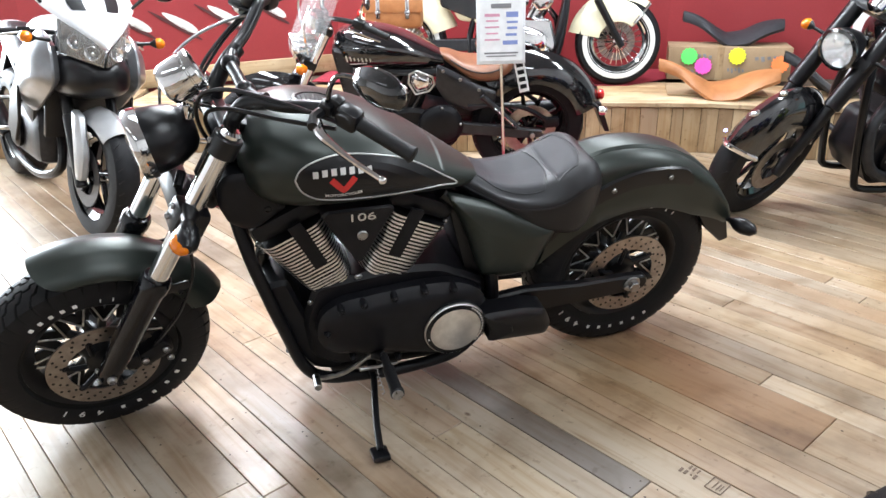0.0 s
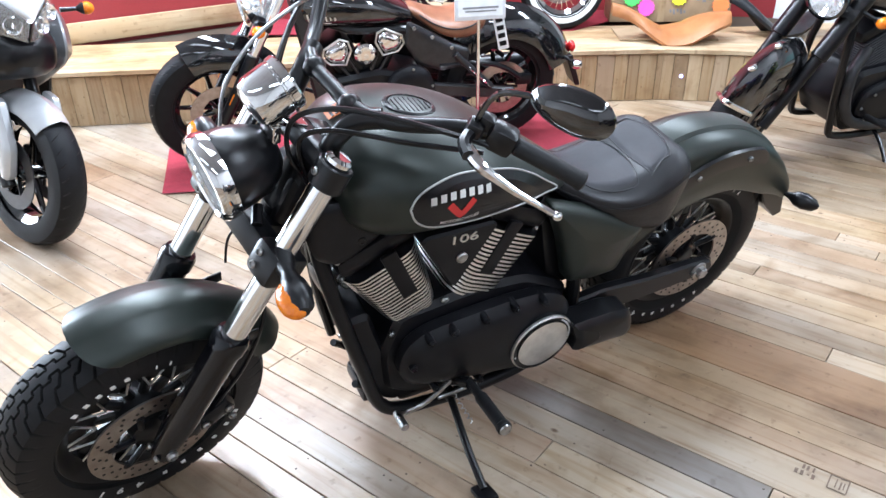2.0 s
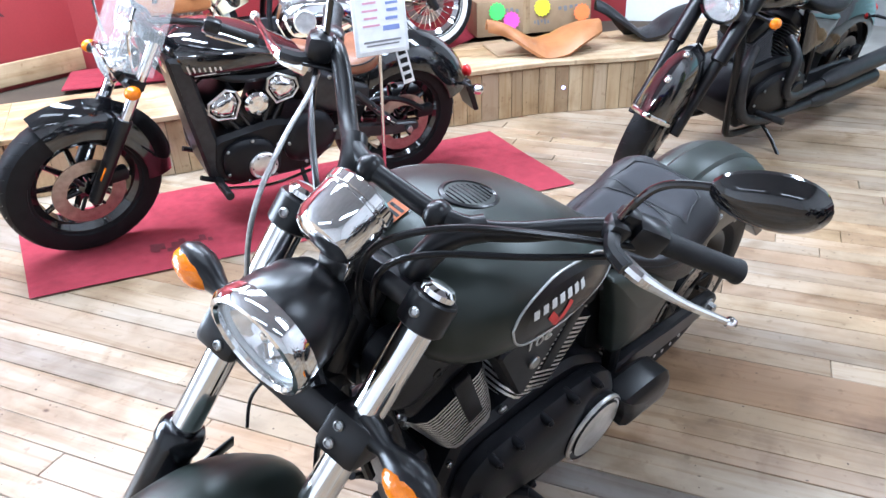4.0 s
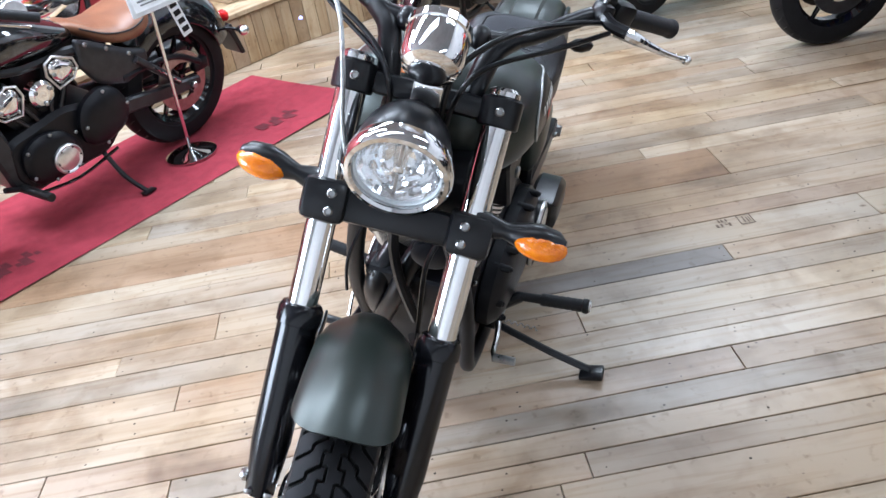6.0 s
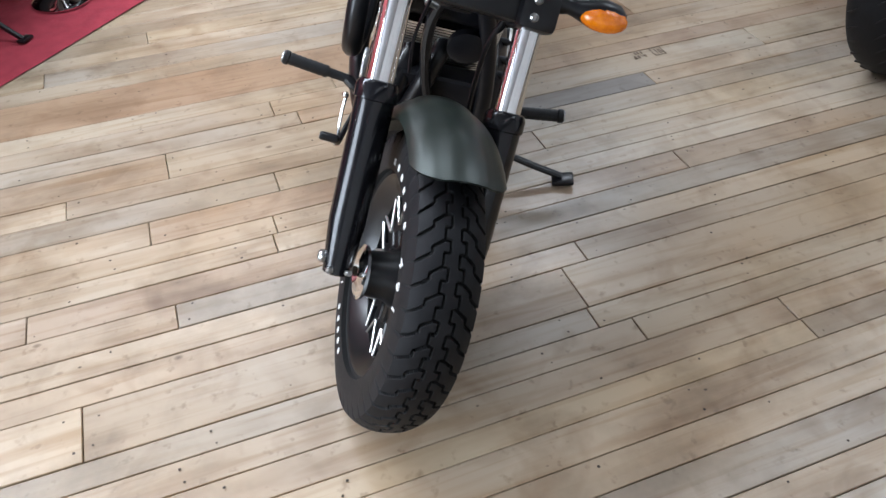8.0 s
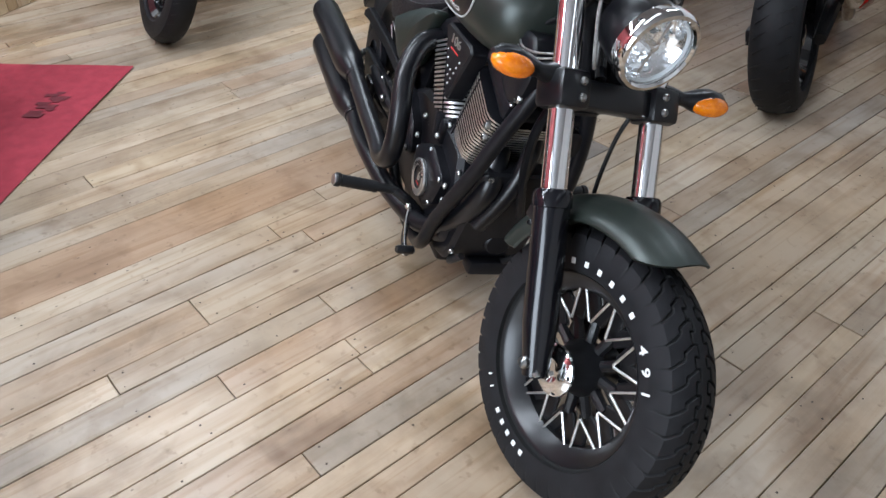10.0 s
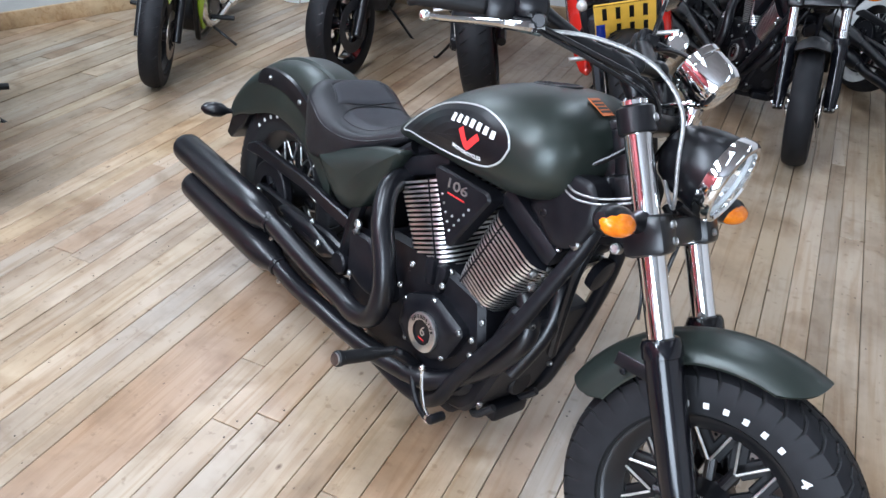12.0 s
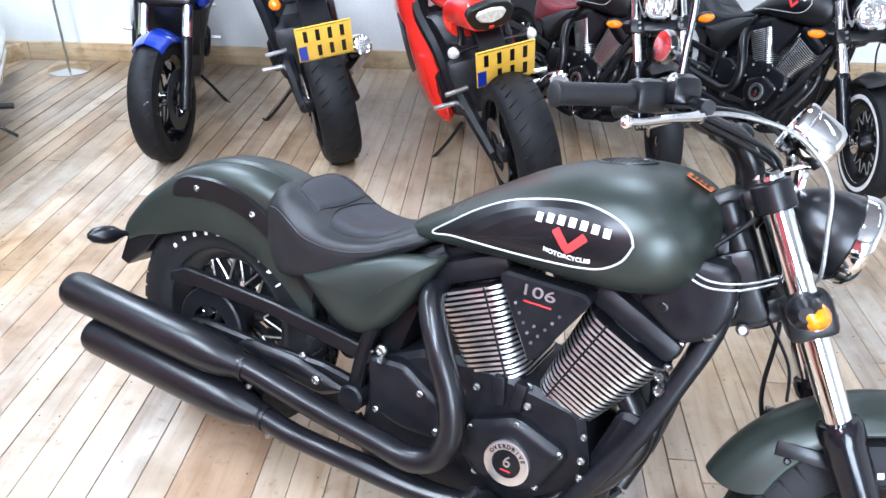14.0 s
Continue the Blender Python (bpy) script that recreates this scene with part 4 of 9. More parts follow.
fg = part("front_mudguard", short_guard(AXLE_F + Vector((-0.005, 0, 0)), 0.370, 0.086, 73, 162, 0.068), GREEN, cruiser, "matt dark green front mudguard", STEER)
for s in (1, -1):
    part("guard_stay", join(rbox(0.12, 0.006, 0.030, 0.003, Matrix.Translation(leg_at(0.30, s * 0.090, 0.06))), *[bolt(leg_at(0.30, s * 0.093, d), (0, s, 0), 0.007, 0.005) for d in (0.02, 0.10)]), SATIN, fg, "", STEER)

# ---- tank ----
TS = [(-0.275, 0.738, 0.764, 0.060), (-0.22, 0.742, 0.800, 0.095), (-0.15, 0.752, 0.848, 0.128), (-0.08, 0.760, 0.893, 0.158), (0.0, 0.766, 0.940, 0.184), (0.08, 0.767, 0.973, 0.200), (0.16, 0.767, 0.994, 0.205), (0.23, 0.770, 1.002, 0.202), (0.29, 0.780, 0.997, 0.190), (0.335, 0.800, 0.978, 0.165), (0.362, 0.825, 0.955, 0.130), (0.378, 0.860, 0.925, 0.075)]


def tank_at(x):
    for i in range(len(TS) - 1):
        a, b = TS[i], TS[i + 1]
        if x <= b[0] or i == len(TS) - 2:
            p, q = TS[max(i - 1, 0)], TS[min(i + 2, len(TS) - 1)]
            f = min(max((x - a[0]) / (b[0] - a[0]), 0), 1)
            out = []
            for j in (1, 2, 3):
                h = b[0] - a[0]
                ma = (b[j] - p[j]) / (b[0] - p[0]) * h if i else (b[j] - a[j])
                mb = (q[j] - a[j]) / (q[0] - a[0]) * h if i < len(TS) - 2 else (b[j] - a[j])
                out.append((2 * f ** 3 - 3 * f * f + 1) * a[j] + (f ** 3 - 2 * f * f + f) * ma + (3 * f * f - 2 * f ** 3) * b[j] + (f ** 3 - f * f) * mb)
            return out


def tank_y(x, z, proud=0.0):
    lo, hi, w = tank_at(x)
    c, h = (lo + hi) / 2 - 0.012, (hi - lo) / 2
    t = min(abs((z - c) / (h + 0.012)), 1.0)
    return w * (1 - t ** 2.3) ** (1 / 2.3) + proud


def tank_ring(x, lo, hi, w):
    c, h = (lo + hi) / 2 - 0.012, (hi - lo) / 2 + 0.012
    ring = []
    for k in range(60):
        a = 2 * math.pi * k / 60
        ca, sa = math.cos(a), math.sin(a)
        z = c + h * math.copysign(abs(sa) ** (2 / 2.3), sa)
        ring.append((x, w * math.copysign(abs(ca) ** (2 / 2.3), ca), max(z, lo)))
    return ring


xs = sorted({s[0] for s in TS} | {-0.27 + 0.012 * k for k in range(54)})
tank = part("fuel_tank", loft([tank_ring(x, *tank_at(x)) for x in xs if x <= 0.378]), GREEN, cruiser, "matt dark green teardrop fuel tank", None, 50)
OVAL = [(0.252, 0.885), (0.240, 0.908), (0.210, 0.925), (0.160, 0.934), (0.110, 0.931), (0.050, 0.917), (-0.020, 0.892), (-0.090, 0.852), (-0.150, 0.808), (-0.192, 0.776), (-0.190, 0.768), (-0.140, 0.782), (-0.070, 0.792), (0.010, 0.800), (0.090, 0.808), (0.160, 0.816), (0.205, 0.828), (0.238, 0.853)]
oval = [(p.x, p.z) for p in smooth_line([(x, 0, z) for x, z in OVAL + OVAL[:1]], 4)[:-1]]


def on_tank(x, z, s, proud):
    return Vector((x, s * tank_y(x, z, proud), z))


def decal(strokes, s, proud=0.0035, wide=0.006):
    """Flat painted strokes that follow the tank."""
    out = []
    for line in strokes:
        pts, faces = [], []
        dense = []
        for (x0, z0), (x1, z1) in zip(line, line[1:]):
            k = max(2, int(math.hypot(x1 - x0, z1 - z0) / 0.006))
            dense += [(x0 + (x1 - x0) * i / k, z0 + (z1 - z0) * i / k) for i in range(k)]
        dense.append(line[-1])
        for i, (x, z) in enumerate(dense):
            x1, z1 = dense[min(i + 1, len(dense) - 1)]
            x0, z0 = dense[max(i - 1, 0)]
            d = Vector((x1 - x0, z1 - z0)).normalized()
            for e in (-1, 1):
                pts.append(on_tank(x - d.y * e * wide / 2, z + d.x * e * wide / 2, s, proud))
            if i:
                faces.append([2 * i - 2, 2 * i - 1, 2 * i + 1, 2 * i])
        out.append((pts, faces))
    return join(*out)


for s in (1, -1):
    cx = 0.10
    rings = []
    for f in (1.0, 0.8, 0.6, 0.4, 0.2, 0.02):
        rings.append([on_tank(cx + (x - cx) * f, 0.862 + (z - 0.862) * f, s, 0.0016) for x, z in oval])
    panel = part("side_emblem", loft(rings, False), SATIN, tank, "black teardrop emblem with a silver outline and white and red marks", None, 0)
    part("outline", tube([on_tank(x, z, s, 0.002) for x, z in oval], 0.0023, 8, 1, True), SILVER_LINE, tank, "silver outline", None)
    # marks: a row of white bars, a red chevron, a thin row of white bars
    fwd = 1 if s > 0 else -1
    c0 = 0.135
    bars = []
    for k in range(7):
        x = c0 + (k - 3) * -0.0225 * fwd
        z = 0.899 - 0.0022 * (k - 3) ** 2 * 0.25 + 0.0009 * (k - 3) * (-fwd)
        bars.append([(x, z + 0.0085), (x, z - 0.0085)])
    for bar in bars:
        part("white_mark", decal([bar], s, 0.0032, 0.0135), WHITE_INK, tank, "white bar", None, 0)
    part("red_chevron", decal([[(c0 + 0.030, 0.880), (c0, 0.846), (c0 - 0.030, 0.880)]], s, 0.0030, 0.016), RED_INK, tank, "red chevron", None, 0)
    flat = glyphs("MOTORCYCLES", 0.0125, 0.0004)
    width = max(abs(p.x) for p in flat[0])
    part("small_word", ([on_tank(c0 - fwd * p.x * 0.047 / width, 0.832 + p.y + 0.004 * (p.x / width) ** 2, s, 0.0034) for p in flat[0]], flat[1]), WHITE_INK, tank, "small white lettering", None, 0)
part("filler_cap", xf(lathe([(0.052, -0.004), (0.055, 0.004), (0.053, 0.010), (0.047, 0.012), (0.044, 0.008), (0.0005, 0.009)], 36), Matrix.Translation((0.165, 0, 0.984)) @ Matrix.Rotation(radians(-11), 4, "Y") @ Matrix.Diagonal((1.15, 0.85, 1, 1))), SATIN, tank, "flush oval black filler cap")
part("filler_ribs", join(*[rbox(0.004, 0.060 - 0.002 * abs(k) ** 2, 0.004, 0.001, Matrix.Translation((0.165 + 0.011 * k, 0, 0.9935 + 0.002 * k)) @ Matrix.Rotation(radians(-11), 4, "Y")) for k in range(-4, 5)]), CASE, tank)
part("warning_label", join(rbox(0.055, 0.036, 0.0012, 0, Matrix.Translation((0.315, -0.03, 0.9915)) @ Matrix.Rotation(radians(22), 4, "Y"))), ORANGE_LABEL, tank, "small orange warning label", None, 0)
part("label_print", join(*[rbox(0.006, 0.030, 0.0008, 0, Matrix.Translation((0.300 + 0.010 * k, -0.03, 0.9985 - 0.004 * k)) @ Matrix.Rotation(radians(22), 4, "Y")) for k in range(4)]), SATIN, tank, "dark printed bars", None, 0)

# ---- seat ----
def seat_ring(x, top, edge, low, w, dish):
    prof = [(-0.35, top + dish * 0.25), (0.0, top), (0.35, top + dish * 0.25), (0.62, top + dish * 0.5), (0.82, top + dish * 0.2 - 0.012), (0.95, edge), (1.0, edge - 0.022), (0.98, (edge + low) / 2 - 0.006), (0.90, low), (0.5, low - 0.004), (0.0, low - 0.004)]
    line = smooth_line([(a, 0, z) for a, z in prof], 4)[4:]
    right = [(x, w * q.x, q.z) for q in line]
    return right + [(x, -y, z) for _, y, z in right[-2:0:-1]]


SEAT = [(-0.195, 0.800, 0.775, 0.745, 0.052, 0.0), (-0.24, 0.772, 0.745, 0.712, 0.078, 0.0), (-0.29, 0.738, 0.722, 0.675, 0.100, 0.004), (-0.34, 0.712, 0.700, 0.645, 0.121, 0.010), (-0.40, 0.702, 0.688, 0.612, 0.140, 0.016), (-0.46, 0.708, 0.688, 0.588, 0.150, 0.018), (-0.515, 0.732, 0.698, 0.572, 0.152, 0.014), (-0.56, 0.760, 0.726, 0.563, 0.152, 0.004), (-0.595, 0.773, 0.741, 0.570, 0.146, 0.0), (-0.63, 0.768, 0.736, 0.600, 0.130, 0.0), (-0.66, 0.742, 0.716, 0.640, 0.100, 0.0), (-0.682, 0.702, 0.692, 0.668, 0.050, 0.0)]
cols = [smooth_line([(r[0], r[i], 0) for r in SEAT], 5) for i in range(1, 6)]
dense = [(cols[0][k].x, *[c[k].y for c in cols]) for k in range(len(cols[0]))]
seat = part("seat", loft([seat_ring(*r) for r in dense]), LEATHER, cruiser, "black vinyl solo saddle with a stitched grey pad", None, 60)


def seat_top(x, y):
    """Height of the saddle's upper side."""
    k = min(max(sum(1 for r in dense if r[0] > x), 1), len(dense) - 1)
    a, b = dense[k - 1], dense[k]
    f = (x - a[0]) / (b[0] - a[0])
    _, top, edge, low, w, dish = [p + (q - p) * f for p, q in zip(a, b)]
    t = abs(y) / w
    for (t0, z0), (t1, z1) in zip(((0.0, top), (0.35, top + dish * 0.25), (0.62, top + dish * 0.5), (0.82, top + dish * 0.2 - 0.012)), ((0.35, top + dish * 0.25), (0.62, top + dish * 0.5), (0.82, top + dish * 0.2 - 0.012), (0.95, edge))):
        if t <= t1:
            return z0 + (z1 - z0) * (t - t0) / (t1 - t0)
    return edge


def seat_panel(name, x0, x1, w0, w1, bow, label):
    """A padded vinyl panel sewn on the saddle, from x0 to x1, with a piped rim."""
    def place(u, v):
        w = w0 + (w1 - w0) * math.sin(u * math.pi / 2) ** 0.8
        x = x0 + (x1 - x0) * u + bow * (v * v) * u
        return x, v * w
    rings = []
    for i in range(17):
        u = i / 16
        ring = []
        for j in range(21):
            v = -1 + j / 10
            x, y = place(u, v)
            ring.append((x, y, seat_top(x, y) - 0.001 + 0.0062 * (1 - abs(v) ** 8) * (1 - abs(2 * u - 1) ** 10)))
        rings.append(ring)
    part(name, loft(rings, False, False), LEATHER2, seat, label, None, 60)
    rim = [(0, -1 + k / 10) for k in range(20)] + [(k / 16, 1) for k in range(16)] + [(1, 1 - k / 10) for k in range(20)] + [(1 - k / 16, -1) for k in range(16)]
    line = [place(*q) for q in rim]
    part("panel_seam", tube([(x, y, seat_top(x, y) + 0.0008) for x, y in line], 0.0019, 6, 1, True), LEATHER, seat)


seat_panel("seat_pad", -0.238, -0.502, 0.020, 0.112, 0.035, "smooth grey vinyl seat panel")
seat_panel("back_pad", -0.508, -0.606, 0.112, 0.092, 0.032, "smooth grey vinyl panel on the raised back")
seam = [(x, w * 0.99, edge - 0.018) for x, top, edge, low, w, dish in dense]
for s in (1, -1):
    part("seat_piping", tube([(x, s * y, z) for x, y, z in seam], 0.0028, 6, 1), LEATHER, seat)

# ---- rear mudguard ----
RG = [((-0.545, 0.702), (-0.490, 0.430)), ((-0.60, 0.740), (-0.555, 0.482)), ((-0.66, 0.764), (-0.625, 0.530)), ((-0.73, 0.775), (-0.71, 0.566)), ((-0.81, 0.773), (-0.80, 0.586)), ((-0.89, 0.758), (-0.89, 0.584)), ((-0.97, 0.727), (-0.97, 0.560)), ((-1.04, 0.685), (-1.035, 0.534)), ((-1.10, 0.636), (-1.085, 0.520)), ((-1.145, 0.584), (-1.125, 0.505)), ((-1.172, 0.545), (-1.150, 0.492)), ((-1.185, 0.508), (-1.168, 0.482))]
top_l = smooth_line([(a[0], 0, a[1]) for a, b in RG], 3)
low_l = smooth_line([(b[0], 0, b[1]) for a, b in RG], 3)
outer, inner = [], []
for i, (t, q) in enumerate(zip(top_l, low_l)):
    half = 0.102 - 0.012 * (i / len(top_l))
    ring = []
    for j in range(17):
        a = (-1 + 2 * j / 16)
        y = half * min(1.0, math.sin(min(abs(a) * 1.75, 1) * math.pi / 2)) * (1 if a > 0 else -1)
        f = max(0.0, (abs(a) - 0.12) / 0.88) ** 1.8
        ring.append(t.lerp(q, f) + Vector((0, y, 0)))
    outer.append(ring)
    inner.append([p * 1.0 + Vector((0.006, -math.copysign(0.003, p.y), -0.005)) for p in ring])
rear_guard = part("rear_mudguard", loft([o + i[::-1] for o, i in zip(outer, inner)]), GREEN, cruiser, "matt dark green rear mudguard", None, 50)
spine = []
for i, t in enumerate(top_l[:-6]):
    rise = 0.0065 * min(1.0, (len(top_l) - 7 - i) / 4)
    spine.append([t + Vector((0, y, z)) for y, z in ((-0.043, -0.012), (-0.043, -0.001), (-0.035, rise), (-0.015, rise + 0.002), (0.015, rise + 0.002), (0.035, rise), (0.043, -0.001), (0.043, -0.012))])
part("guard_spine", loft(spine), GREEN, rear_guard, "raised band along the crest of the mudguard", None, 28)
for s in (1, -1):
    strut = smooth_line([(-0.50, s * 0.100, 0.52), (-0.58, s * 0.104, 0.605), (-0.68, s * 0.105, 0.668), (-0.80, s * 0.103, 0.700), (-0.93, s * 0.098, 0.692), (-0.985, s * 0.095, 0.668)], 4)
    rings = []
    for i, p in enumerate(strut):
        h = 0.030 * (1 - 0.75 * max(0, (i / len(strut) - 0.75) / 0.25) ** 2)
        rings.append([p + Vector((0, s * a, b * h)) for a, b in ((-0.004, -1), (0.005, -0.85), (0.007, 0), (0.005, 0.85), (-0.004, 1))])
    part("guard_strut", loft(rings), SATIN, rear_guard, "black support strut with two bolts")
    parts("strut_bolt", [bolt((-0.700, s * 0.110, 0.676), (0, s, 0), 0.0085, 0.007), bolt((-0.893, s * 0.106, 0.696), (0, s, 0), 0.0085, 0.007)], ZINC, rear_guard)
    ind = Vector((-1.165, s * 0.075, 0.492))
    tip = ind + Vector((-0.03, s * 0.06, 0.0))
    st = part("rear_indicator", xf(lathe([(0.010, 0), (0.008, 0.02), (0.012, 0.032), (0.024, 0.05), (0.027, 0.075), (0.020, 0.105), (0.006, 0.118)], 18), along(ind, tip)), SATIN, cruiser, "small smoked rear indicator")
    part("lens", xf(ball(0.020, 0.020, 0.034), along(ind + (tip - ind).normalized() * 0.078 + Vector((-0.008, 0, 0)), tip + Vector((-0.008, 0, 0)))), AMBER if s > 0 else GLOSSB, st)
part("plate_holder", plate([(-1.045, 0.535), (-1.12, 0.535), (-1.175, 0.49), (-1.205, 0.405), (-1.175, 0.395), (-1.10, 0.46)], -0.085, 0.085, 0.004), SATIN, cruiser, "black plate holder under the tail")

# ---- frame and side panels ----
def both(name, geo, material, label="", sharp=35):
    part(name, geo, material, cruiser, label, None, sharp)
    part(name, mirrored(geo), material, cruiser, label, None, sharp)


RAIL_END = [(0.08, 0.130, 0.122), (-0.05, 0.130, 0.118), (-0.22, 0.130, 0.15), (-0.33, 0.125, 0.26)]
part("down_tube", tube([(0.392, 0.030, 0.86), (0.405, 0.060, 0.755), (0.382, 0.098, 0.62), (0.345, 0.122, 0.48), (0.305, 0.130, 0.34), (0.262, 0.132, 0.205), (0.20, 0.130, 0.140)] + RAIL_END, 0.0185, 12, 5), CASE, cruiser, "black tubular frame rail")
part("down_tube", tube([(x, -y, z) for x, y, z in [(0.392, 0.030, 0.86), (0.420, 0.078, 0.753), (0.380, 0.112, 0.613), (0.331, 0.132, 0.48), (0.270, 0.146, 0.365), (0.214, 0.150, 0.265), (0.170, 0.146, 0.180)] + RAIL_END], 0.0195, 12, 5), CASE, cruiser, "black tubular frame rail")
part("head_stock", join(rod((0.46, 0, 0.80), (0.365, 0, 0.965), 0.036), rbox(0.16, 0.07, 0.12, 0.02, Matrix.Translation((0.33, 0, 0.86)))), SATIN, cruiser, "black steering head")
part("neck_gusset", join(rbox(0.105, 0.085, 0.15, 0.016, Matrix.Translation((0.425, 0, 0.805)) @ Matrix.Rotation(radians(-28), 4, "Y")), rbox(0.060, 0.130, 0.050, 0.012, Matrix.Translation((0.415, 0, 0.775)))), SATIN, cruiser, "black welded gusset behind the steering head")
part("steering_lock", xf(lathe([(0.012, -0.02), (0.012, 0.003), (0.009, 0.005), (0.007, 0.002), (0.0005, 0.002)], 24), along((0.462, -0.046, 0.735), (0.475, -0.146, 0.760))), ZINC, cruiser, "plated ring of the ignition lock")
for k in (0, 1):
    part("cable", tube([(0.345, -0.118, 0.848 - 0.014 * k), (0.385, -0.126, 0.838 - 0.013 * k), (0.440, -0.118, 0.846 - 0.012 * k), (0.495, -0.095, 0.868 - 0.010 * k)], 0.0025, 8, 5), BRAID, cruiser, "thin grey cable beside the neck")
part("backbone", tube([(0.35, 0, 0.86), (0.1, 0, 0.80), (-0.2, 0, 0.70), (-0.5, 0, 0.58)], 0.045, 10, 4), SATIN, cruiser)
both("neck_cover", plate([(0.268, 0.758), (0.300, 0.800), (0.360, 0.868), (0.412, 0.868), (0.436, 0.840), (0.440, 0.786), (0.420, 0.730), (0.385, 0.706), (0.352, 0.702)], 0.06, 0.118, 0.006, 0.012, 0.006), CASE, "black moulded cover under the tank")
both("cover_recess", bolt((0.318, 0.122, 0.762), (0, 1, 0), 0.010, 0.004), SATIN)
both("mid_frame", tube([(-0.16, 0.09, 0.73), (-0.27, 0.115, 0.62), (-0.32, 0.125, 0.45), (-0.34, 0.125, 0.28)], 0.020, 10, 4), SATIN)
part("side_panel", plate([(-0.165, 0.742), (-0.30, 0.690), (-0.42, 0.630), (-0.515, 0.585), (-0.475, 0.500), (-0.455, 0.440), (-0.36, 0.436), (-0.285, 0.450), (-0.262, 0.520), (-0.230, 0.610), (-0.19, 0.690)], 0.095, 0.142, 0.008, 0.02, 0.020), GREEN, cruiser, "matt green triangular side panel", None, 50)
part("side_panel", plate([(-0.145, 0.728), (-0.178, 0.660), (-0.218, 0.590), (-0.264, 0.528), (-0.318, 0.490), (-0.368, 0.482), (-0.412, 0.496), (-0.460, 0.532), (-0.52, 0.585), (-0.40, 0.640), (-0.27, 0.695)], -0.095, -0.146, 0.008, 0.02, 0.020), GREEN, cruiser, "matt green triangular side panel", None, 50)
part("panel_backing", plate([(-0.17, 0.72), (-0.50, 0.57), (-0.44, 0.40), (-0.26, 0.40)], -0.09, 0.09, 0.005), SATIN, cruiser)

# ---- swing arm, belt, shock ----
part("swing_arm", plate([(-0.315, 0.352), (-0.44, 0.366), (-0.62, 0.352), (-0.80, 0.352), (-0.872, 0.345), (-0.888, 0.318), (-0.870, 0.288), (-0.70, 0.276), (-0.50, 0.268), (-0.35, 0.265), (-0.31, 0.30)], 0.105, 0.138, 0.007, 0.015), SATIN, cruiser, "black swing arm")
part("swing_arm", plate([(-0.315, 0.352), (-0.44, 0.366), (-0.62, 0.352), (-0.80, 0.352), (-0.872, 0.345), (-0.888, 0.318), (-0.870, 0.288), (-0.70, 0.276), (-0.50, 0.268), (-0.35, 0.265), (-0.31, 0.30)], -0.105, -0.132, 0.007, 0.015), SATIN, cruiser, "black swing arm")
part("swing_pivot", rod((-0.335, -0.15, 0.315), (-0.335, 0.15, 0.315), 0.035), CASE, cruiser)
part("axle_nut", join(rod((-0.8235, 0.136, 0.320), (-0.8235, 0.160, 0.320), 0.020, None, 6), rod((-0.8235, 0.136, 0.320), (-0.8235, 0.142, 0.320), 0.029), rod((-0.800, 0.136, 0.315), (-0.800, 0.150, 0.315), 0.009)), ZINC, cruiser, "plated rear axle nut")
part("pulley", xf(lathe([(0.06, -0.014), (0.105, -0.014), (0.110, -0.010), (0.110, 0.010), (0.105, 0.014), (0.06, 0.014)], 48, False, True), Matrix.Translation((-0.8235, -0.098, 0.326)) @ TURN_Y), CASE, cruiser, "black belt pulley")
parts("pulley_spoke", [tube([(-0.8235 + 0.03 * math.cos(t), -0.096, 0.326 + 0.03 * math.sin(t)), (-0.8235 + 0.095 * math.cos(t), -0.100, 0.326 + 0.095 * math.sin(t))], 0.012, 8, 1) for t in [k * math.pi / 3 for k in range(6)]], CASE, cruiser)
part("drive_belt", join(rbox(0.60, 0.026, 0.008, 0.002, Matrix.Translation((-0.53, -0.098, 0.433)) @ Matrix.Rotation(radians(2), 4, "Y")), rbox(0.60, 0.026, 0.008, 0.002, Matrix.Translation((-0.53, -0.098, 0.224)) @ Matrix.Rotation(radians(-4), 4, "Y"))), RUBBER, cruiser, "black drive belt")
part("belt_guard", plate([(-0.290, 0.452), (-0.60, 0.478), (-0.90, 0.482), (-0.955, 0.455), (-0.955, 0.430), (-0.89, 0.438), (-0.60, 0.440), (-0.30, 0.412)], -0.112, -0.135, 0.004, 0.008), SATIN, cruiser, "black belt guard")
part("lower_guard", plate([(-0.34, 0.33), (-0.50, 0.365), (-0.66, 0.360), (-0.70, 0.335), (-0.62, 0.305), (-0.42, 0.290)], -0.132, -0.150, 0.006, 0.02, 0.008), SATIN, cruiser, "black curved lower guard")
SH0, SH1 = Vector((-0.30, -0.02, 0.52)), Vector((-0.44, -0.02, 0.36))
shock = part("shock", rod(SH0, SH1, 0.030), CASE, cruiser, "black coil shock absorber")
parts("spring_coil", [xf(lathe([(0.028, -0.006), (0.038, 0), (0.028, 0.006)], 16, False, True), along(SH0.lerp(SH1, k / 9), SH1)) for k in range(9)], CASE, shock)
